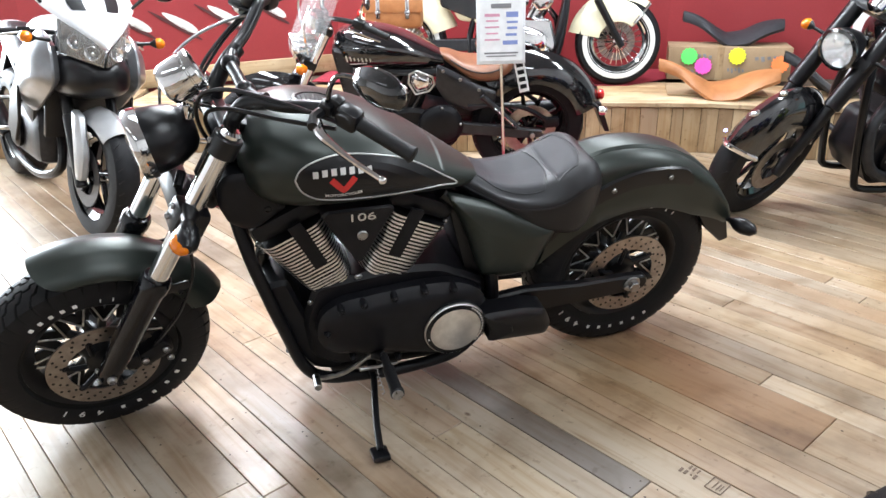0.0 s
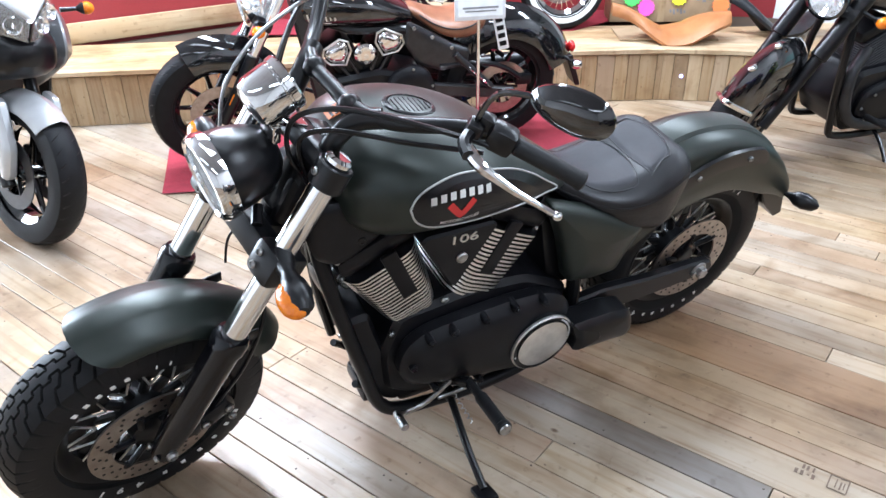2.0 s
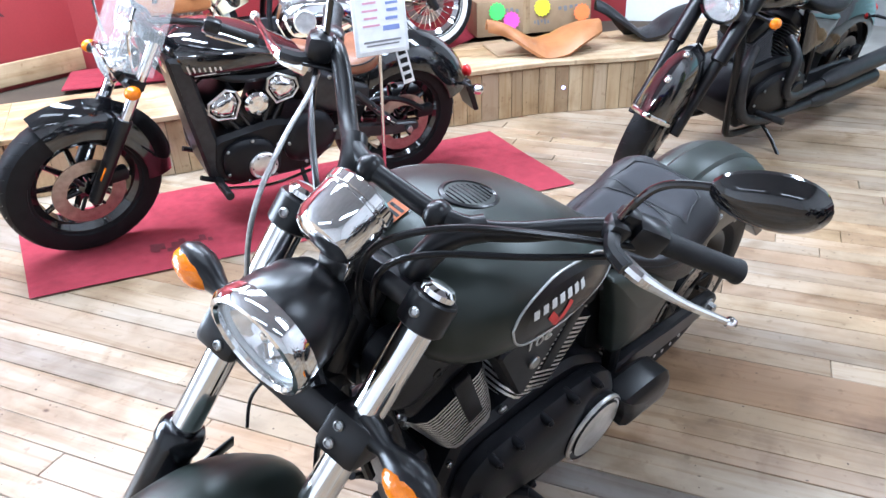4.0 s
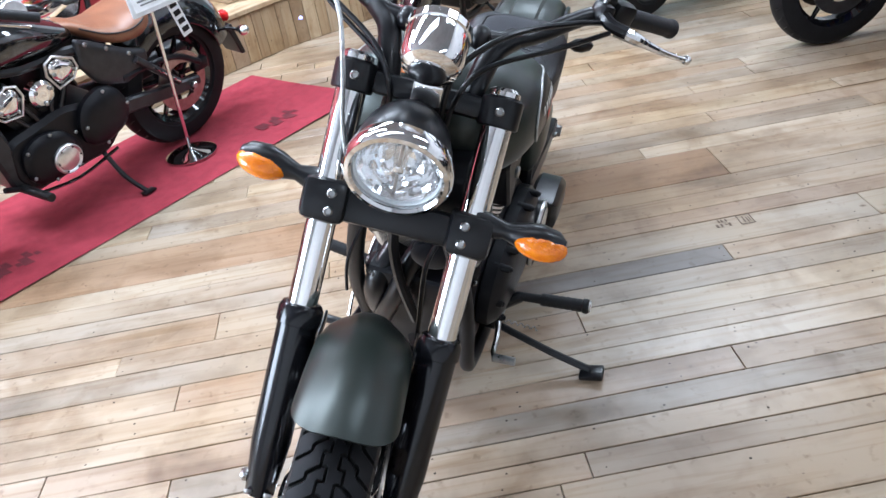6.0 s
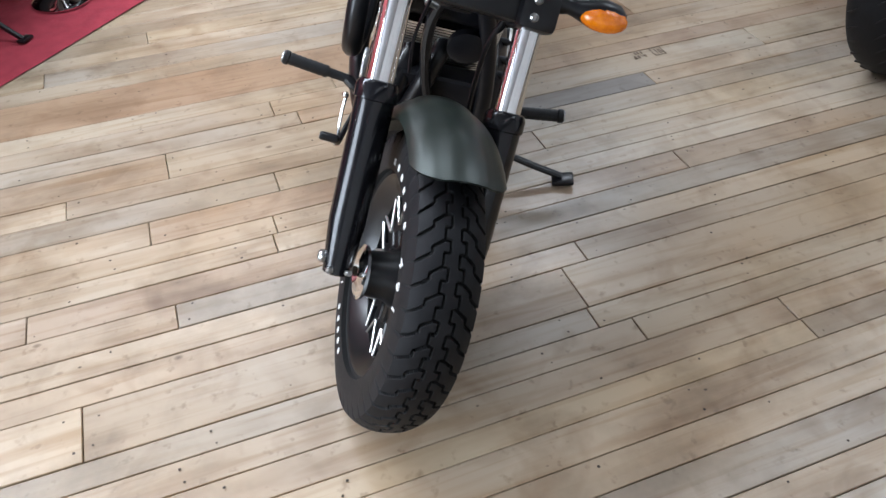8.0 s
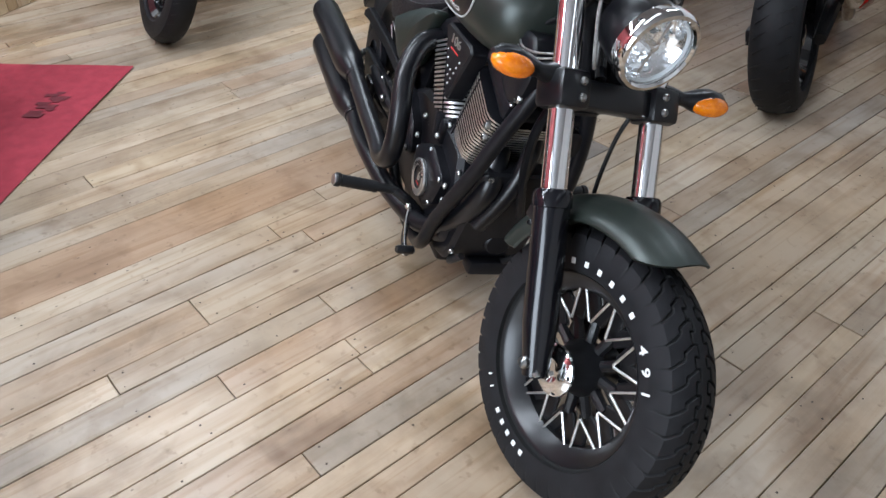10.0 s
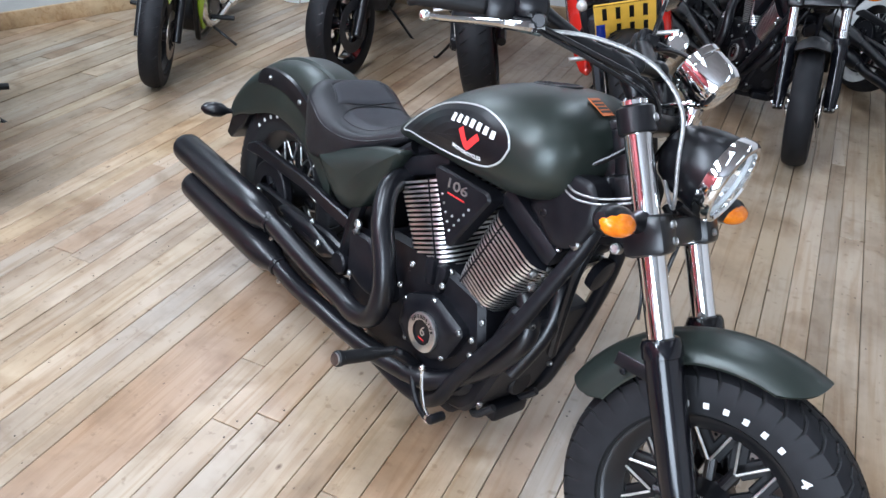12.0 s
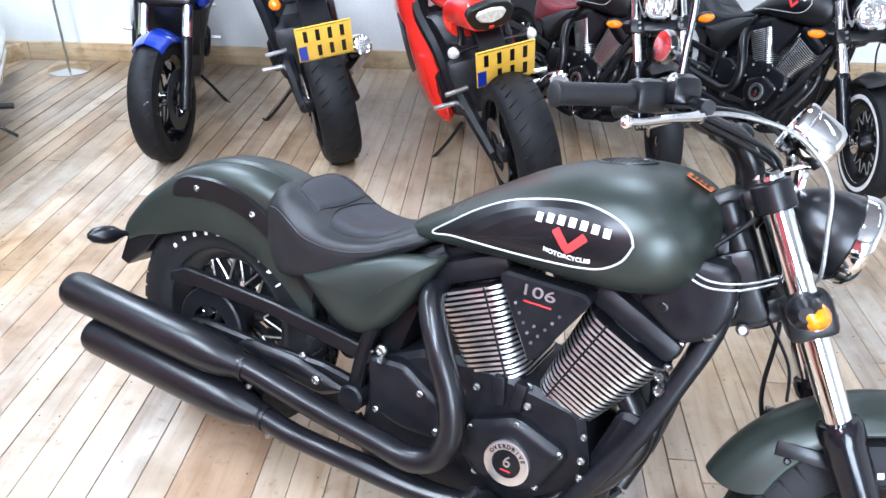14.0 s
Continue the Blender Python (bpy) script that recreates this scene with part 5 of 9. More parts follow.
parts("frame_bolt", [bolt(p, d, r, h) for p, d, r, h in (((-0.325, 0.140, 0.30), (0, 1, 0), 0.016, 0.014), ((-0.26, -0.150, 0.475), (0, -1, 0), 0.014, 0.012), ((-0.255, -0.155, 0.455), (0, -1, 0), 0.010, 0.012), ((-0.43, -0.155, 0.335), (0, -1, 0), 0.012, 0.01), ((-0.475, -0.155, 0.385), (0, -1, 0), 0.009, 0.008), ((-0.83, -0.14, 0.33), (0, -1, 0), 0.018, 0.014), ((0.41, -0.108, 0.73), (0, -1, 0), 0.013, 0.01), ((0.345, -0.13, 0.63), (0, -1, 0), 0.011, 0.012), ((0.35, -0.13, 0.60), (0, -1, 0), 0.011, 0.012))], ZINC, cruiser, "plated frame bolts")
part("side_box", plate([(-0.262, 0.375), (-0.300, 0.300), (-0.285, 0.262), (-0.48, 0.255), (-0.498, 0.290), (-0.470, 0.358), (-0.40, 0.375)], 0.15, 0.232, 0.012, 0.02, 0.008), SATIN, cruiser, "black angular box beside the swing arm")
part("rear_brake_rod", tube([(-0.25, 0.16, 0.40), (-0.29, 0.165, 0.35), (-0.325, 0.16, 0.315)], 0.006, 8, 3), ZINC, cruiser)

# ---- engine ----
CRANK = Vector((0.087, 0, 0.319))
engine = part("crankcase", join(xf(plate([(0.215, 0.49), (0.255, 0.36), (0.235, 0.22), (0.15, 0.165), (-0.20, 0.165), (-0.31, 0.22), (-0.31, 0.42), (-0.16, 0.50), (0.0, 0.515)], -0.125, 0.125, 0.015, 0.03), Matrix())), CASE, cruiser, "black V-twin engine with bright-edged cooling fins")


def fin_outline(lx, ly, r):
    """Rounded fin, longer corners at the outer sides."""
    base = [(-lx, -ly * 0.72), (-lx * 0.72, -ly), (lx * 0.72, -ly), (lx, -ly * 0.72), (lx, ly * 0.72), (lx * 0.72, ly), (-lx * 0.72, ly), (-lx, ly * 0.72)]
    return round_outline(base, r, 2)


for sgn in (1, -1):
    ang = radians(25 * sgn)
    axis = Vector((math.sin(ang), 0, math.cos(ang)))
    cm = Matrix.Translation(CRANK) @ Matrix.Rotation(ang, 4, "Y")
    barrel = part("cylinder", xf(rbox(0.100, 0.170, 0.30, 0.03), cm @ Matrix.Translation((0, 0, 0.28))), CASE, cruiser, "black finned cylinder with bright fin edges")
    nf = 21
    for k in range(nf):
        h = 0.152 + 0.0119 * k
        lx, ly = 0.064 + 0.036 * k / (nf - 1), 0.128 - 0.014 * max(0, (6 - k) / 6)
        o = fin_outline(lx, ly, 0.018)
        i = shrink(o, 0.0032)
        z0, z1 = h - 0.0031, h + 0.0031
        slide = 0.010 * sgn * k / (nf - 1)
        o, i = [(x + slide, y) for x, y in o], [(x + slide, y) for x, y in i]
        rings = [[(x, y, z0) for x, y in i], [(x, y, z0) for x, y in o], [(x, y, z1) for x, y in o], [(x, y, z1) for x, y in i]]
        pts, faces = loft(rings)
        ob = part("fin", (pts, faces), [CASE, ALLOY], barrel, "", cm)
        nside = len(o)
        idx = [0] * nside + [1] * nside + [0] * nside + [0, 0]
        ob.data.polygons.foreach_set("material_index", idx)
    # fin clusters' dark channels and the head
    part("push_rod_cover", join(*[rbox(0.040, 0.012, 0.16, 0.004, cm @ Matrix.Translation((sgn * -0.010, s * 0.126, 0.345))) for s in (1,)]), CASE, barrel)
    part("fin_notch", rbox(0.0045, 0.004, 0.215, 0.001, cm @ Matrix.Translation((-0.034 * sgn, -0.1275, 0.290))), CASE, barrel, "", None, 0)
    head = part("cylinder_head", join(xf(rbox(0.205, 0.225, 0.060, 0.022), cm @ Matrix.Translation((0.004 * sgn, 0, 0.430))), xf(rbox(0.150, 0.170, 0.035, 0.014), cm @ Matrix.Translation((0, 0, 0.468)))), CASE, barrel, "black cylinder head cover")
    parts("head_bolt", [*[bolt(cm @ Vector((a * 0.094, s * 0.100, 0.458)), axis + Vector((0, s * 0.4, 0)), 0.007, 0.006) for a in (-1, 1) for s in (-1, 1)], *[bolt(cm @ Vector((a * 0.080, s * 0.118, 0.164)), (0, s, 0), 0.008, 0.007) for a in (-1, 1) for s in (-1, 1)]], ZINC, barrel)
    parts("head_side_bolt", [bolt(cm @ Vector((0.104 * sgn, s * 0.085, 0.395 - 0.025 * q)), (sgn, s, 0), 0.009, 0.012) for s in (-1, 1) for q in (0, 1)], ZINC, barrel)

# air box plates between the cylinders
for s in (1, -1):
    tri = [(0.000, 0.750), (0.175, 0.750), (0.190, 0.735), (0.095, 0.575), (0.080, 0.575), (-0.012, 0.735)]
    box = part("airbox_cover", plate(tri, s * 0.100, s * 0.152, 0.006, 0.012), CASE, cruiser, "black triangular air box cover")
    geo = glyphs("106", 0.034, 0.0, 0.0012)
    tm = Matrix.Translation((0.080, s * 0.1535, 0.724)) @ Matrix.Rotation(radians(180 if s > 0 else 0), 4, "Z") @ Matrix.Rotation(radians(90), 4, "X")
    part("capacity_number", xf(geo, tm @ Matrix.Diagonal((1.55, 0.95, 1, 1))), ALLOY, box, "metal number 106", None, 0)
    if s < 0:
        part("red_bar", rbox(0.060, 0.002, 0.0035, 0.0005, Matrix.Translation((0.083, s * 0.1532, 0.701))), RED_INK, box, "thin red bar")
    if s < 0:
        parts("rivet", [bolt((0.085 + (j - (k - 1) / 2) * 0.024, s * 0.152, 0.598 + 0.0185 * k), (0, s, 0), 0.0034, 0.003) for k in range(1, 6) for j in range(k) if not (k > 3 and 0 < j < k - 1)], ZINC, box)
    else:
        part("cover_screw", xf(lathe([(0.014, 0), (0.015, 0.005), (0.012, 0.008), (0.004, 0.006)], 20), Matrix.Translation((0.080, 0.152, 0.668)) @ TURN_Y), ZINC, box, "plated centre screw")

# left: primary cover with round cap
PRI = [(0.205, 0.415), (0.225, 0.335), (0.190, 0.265), (0.06, 0.232), (-0.08, 0.205), (-0.20, 0.180), (-0.285, 0.225), (-0.318, 0.315), (-0.285, 0.415), (-0.205, 0.462), (-0.09, 0.470), (0.05, 0.460), (0.15, 0.450)]
prim = part("primary_cover", plate(PRI, 0.110, 0.178, 0.020, 0.05, 0.020), CASE, cruiser, "black primary drive cover")
for x, z, t in ((0.15, 0.437, 70), (0.085, 0.447, 80), (-0.005, 0.455, 85), (-0.095, 0.463, 88), (-0.185, 0.455, 110), (0.195, 0.36, 20), (-0.30, 0.36, 160), (-0.02, 0.218, 265), (0.12, 0.248, 285)):
    d = Vector((math.cos(radians(t)), 0, math.sin(radians(t))))
    c = Vector((x, 0.176, z)) - d * 0.002
    part("cover_bolt", join(rod(c - Vector((0, 0.03, 0)), c + Vector((0, 0.010, 0)), 0.0115, 0.010), bolt(c + Vector((0, 0.010, 0)), (0, 1, 0), 0.007, 0.005)), CASE, prim)
dm = Matrix.Translation((-0.187, 0.196, 0.322)) @ TURN_Y
cap = part("round_cover", xf(lathe([(0.092, -0.022), (0.0965, 0.004), (0.0960, 0.010), (0.0925, 0.013), (0.0915, 0.010), (0.080, 0.010), (0.079, 0.015), (0.076, 0.0165), (0.0005, 0.0195)], 56), dm), [SATIN, ALLOY], prim, "brushed metal round cover in a black ring", None, 25)
cap.data.polygons.foreach_set("material_index", [1 if (6 <= k // 56 or k // 56 in (1, 2)) and k < 56 * 8 or k == 56 * 8 + 1 else 0 for k in range(len(cap.data.polygons))])
parts("ring_mark", [xf(rbox(0.0075, 0.005, 0.0012, 0), dm @ Matrix.Rotation(t, 4, "Z") @ Matrix.Translation((0, 0.086, 0.0108))) for t in [0.9 + k * 0.125 for k in range(14)] + [-1.25]], WHITE_INK, cap, "white bars of lettering", None, 0)

# right: cam cover with emblem
part("cam_cover", plate([(-0.026, 0.372), (-0.012, 0.392), (0.078, 0.434), (0.100, 0.434), (0.198, 0.402), (0.206, 0.385), (0.168, 0.298), (0.110, 0.262), (0.02, 0.262), (-0.028, 0.30)], -0.115, -0.158, 0.010, 0.012, 0.006), CASE, cruiser, "black faceted cam cover")
em = Matrix.Translation((0.090, -0.168, 0.338)) @ Matrix.Rotation(radians(90), 4, "X")
emb = part("round_emblem", xf(lathe([(0.050, -0.008), (0.053, 0.002), (0.052, 0.006), (0.049, 0.007), (0.033, 0.006), (0.032, 0.002), (0.0005, 0.002)], 48), em), [ALLOY, SATIN], cruiser, "round silver emblem with a dark centre", None, 25)
emb.data.polygons.foreach_set("material_index", [1 if 48 * 4 <= k < 48 * 6 or k == 48 * 6 + 1 else 0 for k in range(len(emb.data.polygons))])
part("centre_mark", xf(glyphs("6", 0.038, 0.0, 0.0008), em @ Matrix.Translation((0, 0.002, 0.003))), ALLOY, emb, "silver number six", None, 0)
part("red_underline", xf(rbox(0.022, 0.003, 0.001, 0), em @ Matrix.Translation((0, -0.019, 0.003))), RED_INK, emb, "thin red bar", None, 0)
part("ring_marks", xf(join(*[xf(glyphs(ch, 0.013, 0.0004, 0.0004), Matrix.Rotation(1.05 - 0.262 * k, 4, "Z") @ Matrix.Translation((0, 0.041, 0.0072))) for k, ch in enumerate("OVERDRIVE")]), em), SATIN, emb, "", None, 0)
parts("case_bolt", [bolt((x, -0.150, z), (0, -1, 0), 0.0085, 0.008) for x, z in ((-0.012, 0.376), (0.090, 0.424), (0.193, 0.392), (0.156, 0.298), (0.015, 0.275), (0.240, 0.40), (0.245, 0.36), (-0.045, 0.40), (-0.015, 0.475), (0.105, 0.475))], ZINC, cruiser, "plated casing bolts")
part("gear_cover", plate([(-0.275, 0.325), (-0.295, 0.450), (-0.195, 0.460), (-0.10, 0.405), (-0.065, 0.335), (-0.10, 0.305), (-0.20, 0.300)], -0.110, -0.158, 0.008, 0.02, 0.004), CASE, cruiser, "flat black sprocket cover")
parts("cover_screw", [bolt((x, -0.163, z), (0, -1, 0), 0.0085, 0.006) for x, z in ((-0.142, 0.413), (-0.09, 0.335), (-0.25, 0.33))], ZINC, cruiser)
part("sump", join(rbox(0.40, 0.20, 0.07, 0.02, Matrix.Translation((-0.02, 0, 0.145))), rod((0.20, 0.02, 0.25), (0.285, 0.02, 0.25), 0.038)), CASE, cruiser)
parts("tappet_block", [rbox(0.030, 0.030, 0.070, 0.008, Matrix.Translation((0.030 + 0.045 * k, -0.124, 0.475)) @ Matrix.Rotation(radians(-8 + 12 * k), 4, "Y")) for k in (0, 1)], CASE, cruiser, "black tappet block under the cylinder")
part("cooler_shroud", plate([(0.352, 0.505), (0.330, 0.420), (0.296, 0.305), (0.262, 0.205), (0.225, 0.158), (0.165, 0.140), (0.130, 0.165), (0.215, 0.30), (0.262, 0.44), (0.285, 0.515)], -0.108, 0.112, 0.012, 0.02), CASE, cruiser, "black moulded shroud between the frame rails")
parts("shroud_bolt", [bolt(p, (1, -0.6, 0), 0.008, 0.008) for p in ((0.345, -0.085, 0.485), (0.268, -0.100, 0.215), (0.305, 0.080, 0.31))], ZINC, cruiser, "plated shroud bolt")
parts("oil_hose", [tube([(0.300, -y, 0.22), (0.262, -y - 0.012, 0.178), (0.215, -y * 0.8, 0.160), (0.15, -y * 0.6, 0.165)], 0.010, 8, 5) for y in (0.082, -0.070)], GRIP, cruiser, "black oil hose")
part("regulator", rbox(0.060, 0.12, 0.045, 0.010, Matrix.Translation((0.248, 0.02, 0.160))), CASE, cruiser, "black regulator under the engine")
part("wiring_loom", tube([(0.40, 0.02, 0.80), (0.385, -0.03, 0.66), (0.37, -0.02, 0.52), (0.345, 0.02, 0.38)], 0.012, 8, 5), SATIN, cruiser)
part("front_header", tube([(0.285, 0.02, 0.60), (0.335, 0.0, 0.55), (0.345, -0.03, 0.45), (0.312, -0.07, 0.33)], 0.022, 12, 5), EXHAUST, cruiser)
part("horn", xf(lathe([(0.015, 0), (0.04, 0.01), (0.042, 0.03), (0.03, 0.035)], 24), along((0.365, 0.05, 0.62), (0.45, 0.06, 0.60))), CASE, cruiser, "black round horn")

# ---- exhaust, right side ----
EY = -0.215
part("upper_exhaust_pipe", tube([(-0.165, -0.090, 0.650), (-0.148, -0.160, 0.632), (-0.096, -0.206, 0.566), (-0.046, -0.216, 0.473), (-0.030, -0.218, 0.392), (-0.050, -0.220, 0.318), (-0.115, -0.222, 0.287), (-0.20, EY, 0.288), (-0.36, EY, 0.302), (-0.52, EY, 0.322), (-0.645, EY, 0.336)], 0.0285, 18, 6), EXHAUST, cruiser, "black upper exhaust pipe")
part("lower_exhaust_pipe", tube([(0.270, -0.050, 0.540), (0.332, -0.078, 0.465), (0.298, -0.092, 0.370), (0.222, -0.104, 0.280), (0.12, -0.145, 0.205), (-0.08, -0.190, 0.194), (-0.28, EY, 0.208), (-0.44, EY, 0.206), (-0.58, EY, 0.226)], 0.0275, 18, 6), EXHAUST, cruiser, "black lower exhaust pipe")
for a, b in (((-0.600, EY, 0.328), (-1.215, EY - 0.010, 0.352)), ((-0.530, EY, 0.216), (-1.130, EY - 0.010, 0.243))):
    h = (Vector(b) - Vector(a)).length
    mf = part("silencer", xf(lathe([(0.029, 0), (0.032, 0.02), (0.044, 0.06), (0.0505, 0.11), (0.052, 0.18), (0.052, h - 0.03), (0.050, h - 0.010), (0.046, h), (0.040, h - 0.004), (0.036, h - 0.05), (0.02, h - 0.06)], 32), along(a, b)), EXHAUST, cruiser, "black tapered silencer")
    part("clamp_screw", bolt(Vector(a) + Vector((0.02, -0.005, -0.034)), (0, -0.3, -1), 0.008, 0.012), ZINC, mf)
    part("clamp", xf(lathe([(0.031, -0.008), (0.033, 0.0), (0.031, 0.008)], 24), along(a, b)), EXHAUST, mf)
part("silencer_bracket", rbox(0.08, 0.02, 0.10, 0.006, Matrix.Translation((-0.62, EY + 0.06, 0.27))), SATIN, cruiser)

# ---- pegs, levers, stand ----
for s, x0 in ((1, 0.038), (-1, 0.047)):
    peg = part("footpeg", xf(lathe([(0.012, 0), (0.013, 0.06)] + [(0.0165 + 0.0012 * (k % 2), 0.06 + 0.0075 * k) for k in range(15)] + [(0.020, 0.168), (0.020, 0.178), (0.017, 0.182)], 20), along((x0 - 0.005, s * 0.205, 0.262), (x0, s * 0.385, 0.292))), GRIP, cruiser, "ribbed black footpeg with a bright end")
    part("peg_end", xf(lathe([(0.0165, 0), (0.015, 0.004), (0.003, 0.005)], 16), along((x0, s * 0.384, 0.2915), (x0 + 0.002, s * 0.50, 0.311))), ZINC, peg)
    part("peg_bracket", tube([(x0 + 0.02, s * 0.13, 0.20), (x0 + 0.01, s * 0.18, 0.245), (x0 - 0.004, s * 0.21, 0.263)], 0.016, 10, 3), SATIN, cruiser)
part("gear_lever", join(tube([(0.06, 0.165, 0.24), (0.14, 0.18, 0.20), (0.20, 0.185, 0.195), (0.235, 0.20, 0.215)], 0.007, 8, 4), rod((0.235, 0.19, 0.215), (0.237, 0.245, 0.222), 0.011), rod((-0.02, 0.17, 0.19), (0.10, 0.17, 0.185), 0.006)), ZINC, cruiser, "plated gear linkage")
pedal = part("brake_pedal", join(tube([(0.07, -0.165, 0.22), (0.14, -0.190, 0.170), (0.205, -0.200, 0.160), (0.248, -0.205, 0.200)], 0.008, 8, 4), xf(lathe([(0.008, 0), (0.012, 0.004), (0.012, 0.045), (0.009, 0.05)], 14), along((0.248, -0.195, 0.200), (0.252, -0.245, 0.206)))), SATIN, cruiser, "black brake pedal")
part("brake_link", join(tube([(0.150, -0.200, 0.275), (0.164, -0.204, 0.232), (0.186, -0.204, 0.190), (0.210, -0.202, 0.168)], 0.0042, 8, 4), rod((0.205, -0.206, 0.166), (0.242, -0.208, 0.196), 0.0075), xf(ball(0.010, 0.010, 0.010), Matrix.Translation((0.212, -0.206, 0.164))), xf(ball(0.009, 0.009, 0.009), Matrix.Translation((0.150, -0.202, 0.278)))), CHROME, pedal, "bright linkage rod")
part("side_stand", join(tube([(0.055, 0.150, 0.165), (0.060, 0.185, 0.160), (0.085, 0.32, 0.142), (0.098, 0.425, 0.130)], 0.0105, 10, 4), rbox(0.050, 0.062, 0.016, 0.005, Matrix.Translation((0.100, 0.432, 0.122)) @ Matrix.Rotation(radians(20), 4, "X")), rbox(0.03, 0.05, 0.03, 0.008, Matrix.Translation((0.055, 0.15, 0.165)))), SATIN, cruiser, "black side stand with a flat foot")
part("stand_spring", tube([(0.05 + 0.005 * math.cos(k * 1.3), 0.17 + 0.007 * k / 2, 0.178 + 0.005 * math.sin(k * 1.3)) for k in range(30)], 0.0018, 5, 1), ZINC, cruiser)

# ---- the other motorcycles of the showroom ----
PAINT_BLACK = surface("deep_black_lacquer", (0.004, 0.004, 0.005), (0.008, 0.008, 0.009), 0.09, 0.0, 10.0, 0.0, 200.0, 0.03, 1.0)
PAINT_GREEN = surface("lime_metallic_paint", (0.28, 0.42, 0.02), (0.36, 0.52, 0.04), 0.25, 0.3, 10.0, 0.0, 600.0, 0.05, 0.8)
PAINT_BLUE = surface("blue_metallic_paint", (0.010, 0.035, 0.32), (0.018, 0.055, 0.45), 0.2, 0.3, 10.0, 0.0, 600.0, 0.05, 0.8)
PAINT_RED = surface("bright_red_paint", (0.60, 0.018, 0.012), (0.72, 0.030, 0.018), 0.2, 0.0, 10.0, 0.0, 600.0, 0.05, 0.8)
PAINT_DEEPRED = surface("deep_red_paint", (0.26, 0.010, 0.014), (0.34, 0.016, 0.020), 0.15, 0.0, 10.0, 0.0, 600.0, 0.05, 0.9)
PAINT_CREAM = surface("cream_paint", (0.68, 0.62, 0.42), (0.76, 0.70, 0.50), 0.2, 0.0, 10.0, 0.0, 600.0, 0.05, 0.8)
PAINT_WHITE = surface("white_paint", (0.58, 0.58, 0.59), (0.68, 0.68, 0.69), 0.2, 0.0, 10.0, 0.0, 600.0, 0.05, 0.8)
PAINT_PALE = surface("pale_silver_paint", (0.40, 0.41, 0.42), (0.52, 0.53, 0.54), 0.30, 0.35, 10.0, 0.0, 600.0, 0.05, 0.5)
PAINT_SILVER = surface("silver_grey_paint", (0.17, 0.175, 0.185), (0.25, 0.255, 0.265), 0.30, 0.6, 10.0, 0.0, 600.0, 0.05, 0.5)
TAN = surface("tan_leather", (0.30, 0.115, 0.040), (0.42, 0.175, 0.065), 0.42, 0.0, 14.0, 0.2, 500.0, 0.08)
BROWN_LEATHER = surface("brown_leather", (0.15, 0.060, 0.030), (0.23, 0.098, 0.050), 0.38, 0.0, 14.0, 0.2, 500.0, 0.08)
MAROON = surface("maroon_vinyl", (0.12, 0.010, 0.016), (0.18, 0.016, 0.024), 0.45, 0.0, 14.0, 0.2, 500.0, 0.08)
WHITEWALL = plain("whitewall_rubber", (0.70, 0.70, 0.68), 0.6)
YELLOW_PLATE = plain("yellow_plate", (0.80, 0.48, 0.06), 0.4)
TAIL_RED = surface("red_lamp_plastic", (0.45, 0.010, 0.010), (0.60, 0.02, 0.02), 0.12, 0.0, 50.0, 0.2, 200.0, 0.04, 0.7)
CLEAR_PLASTIC = surface("clear_lamp_plastic", (0.45, 0.45, 0.44), (0.75, 0.75, 0.74), 0.12, 0.3, 60.0, 0.3, 150.0, 0.05, 0.6)
GREY_CAST = surface("grey_cast_metal", (0.016, 0.016, 0.018), (0.034, 0.034, 0.038), 0.36, 0.3, 30.0, 0.1, 700.0, 0.08)
SCREEN, _n, _l, _b = shader("clear_screen")
_b.inputs["Base Color"].default_value = (0.85, 0.88, 0.88, 1)
_b.inputs["Roughness"].default_value = 0.03
_b.inputs["Alpha"].default_value = 0.22


def stand_at(front, heading, base, lean=9.0):
    """The pose of a motorcycle whose front tyre touches the floor at front."""
    h = Vector((*heading, 0)).normalized()
    mid = Vector((*front, 0)) - h * base / 2
    return mid, Matrix.Rotation(math.atan2(h.y, h.x), 4, "Z") @ Matrix.Rotation(radians(-lean), 4, "X")


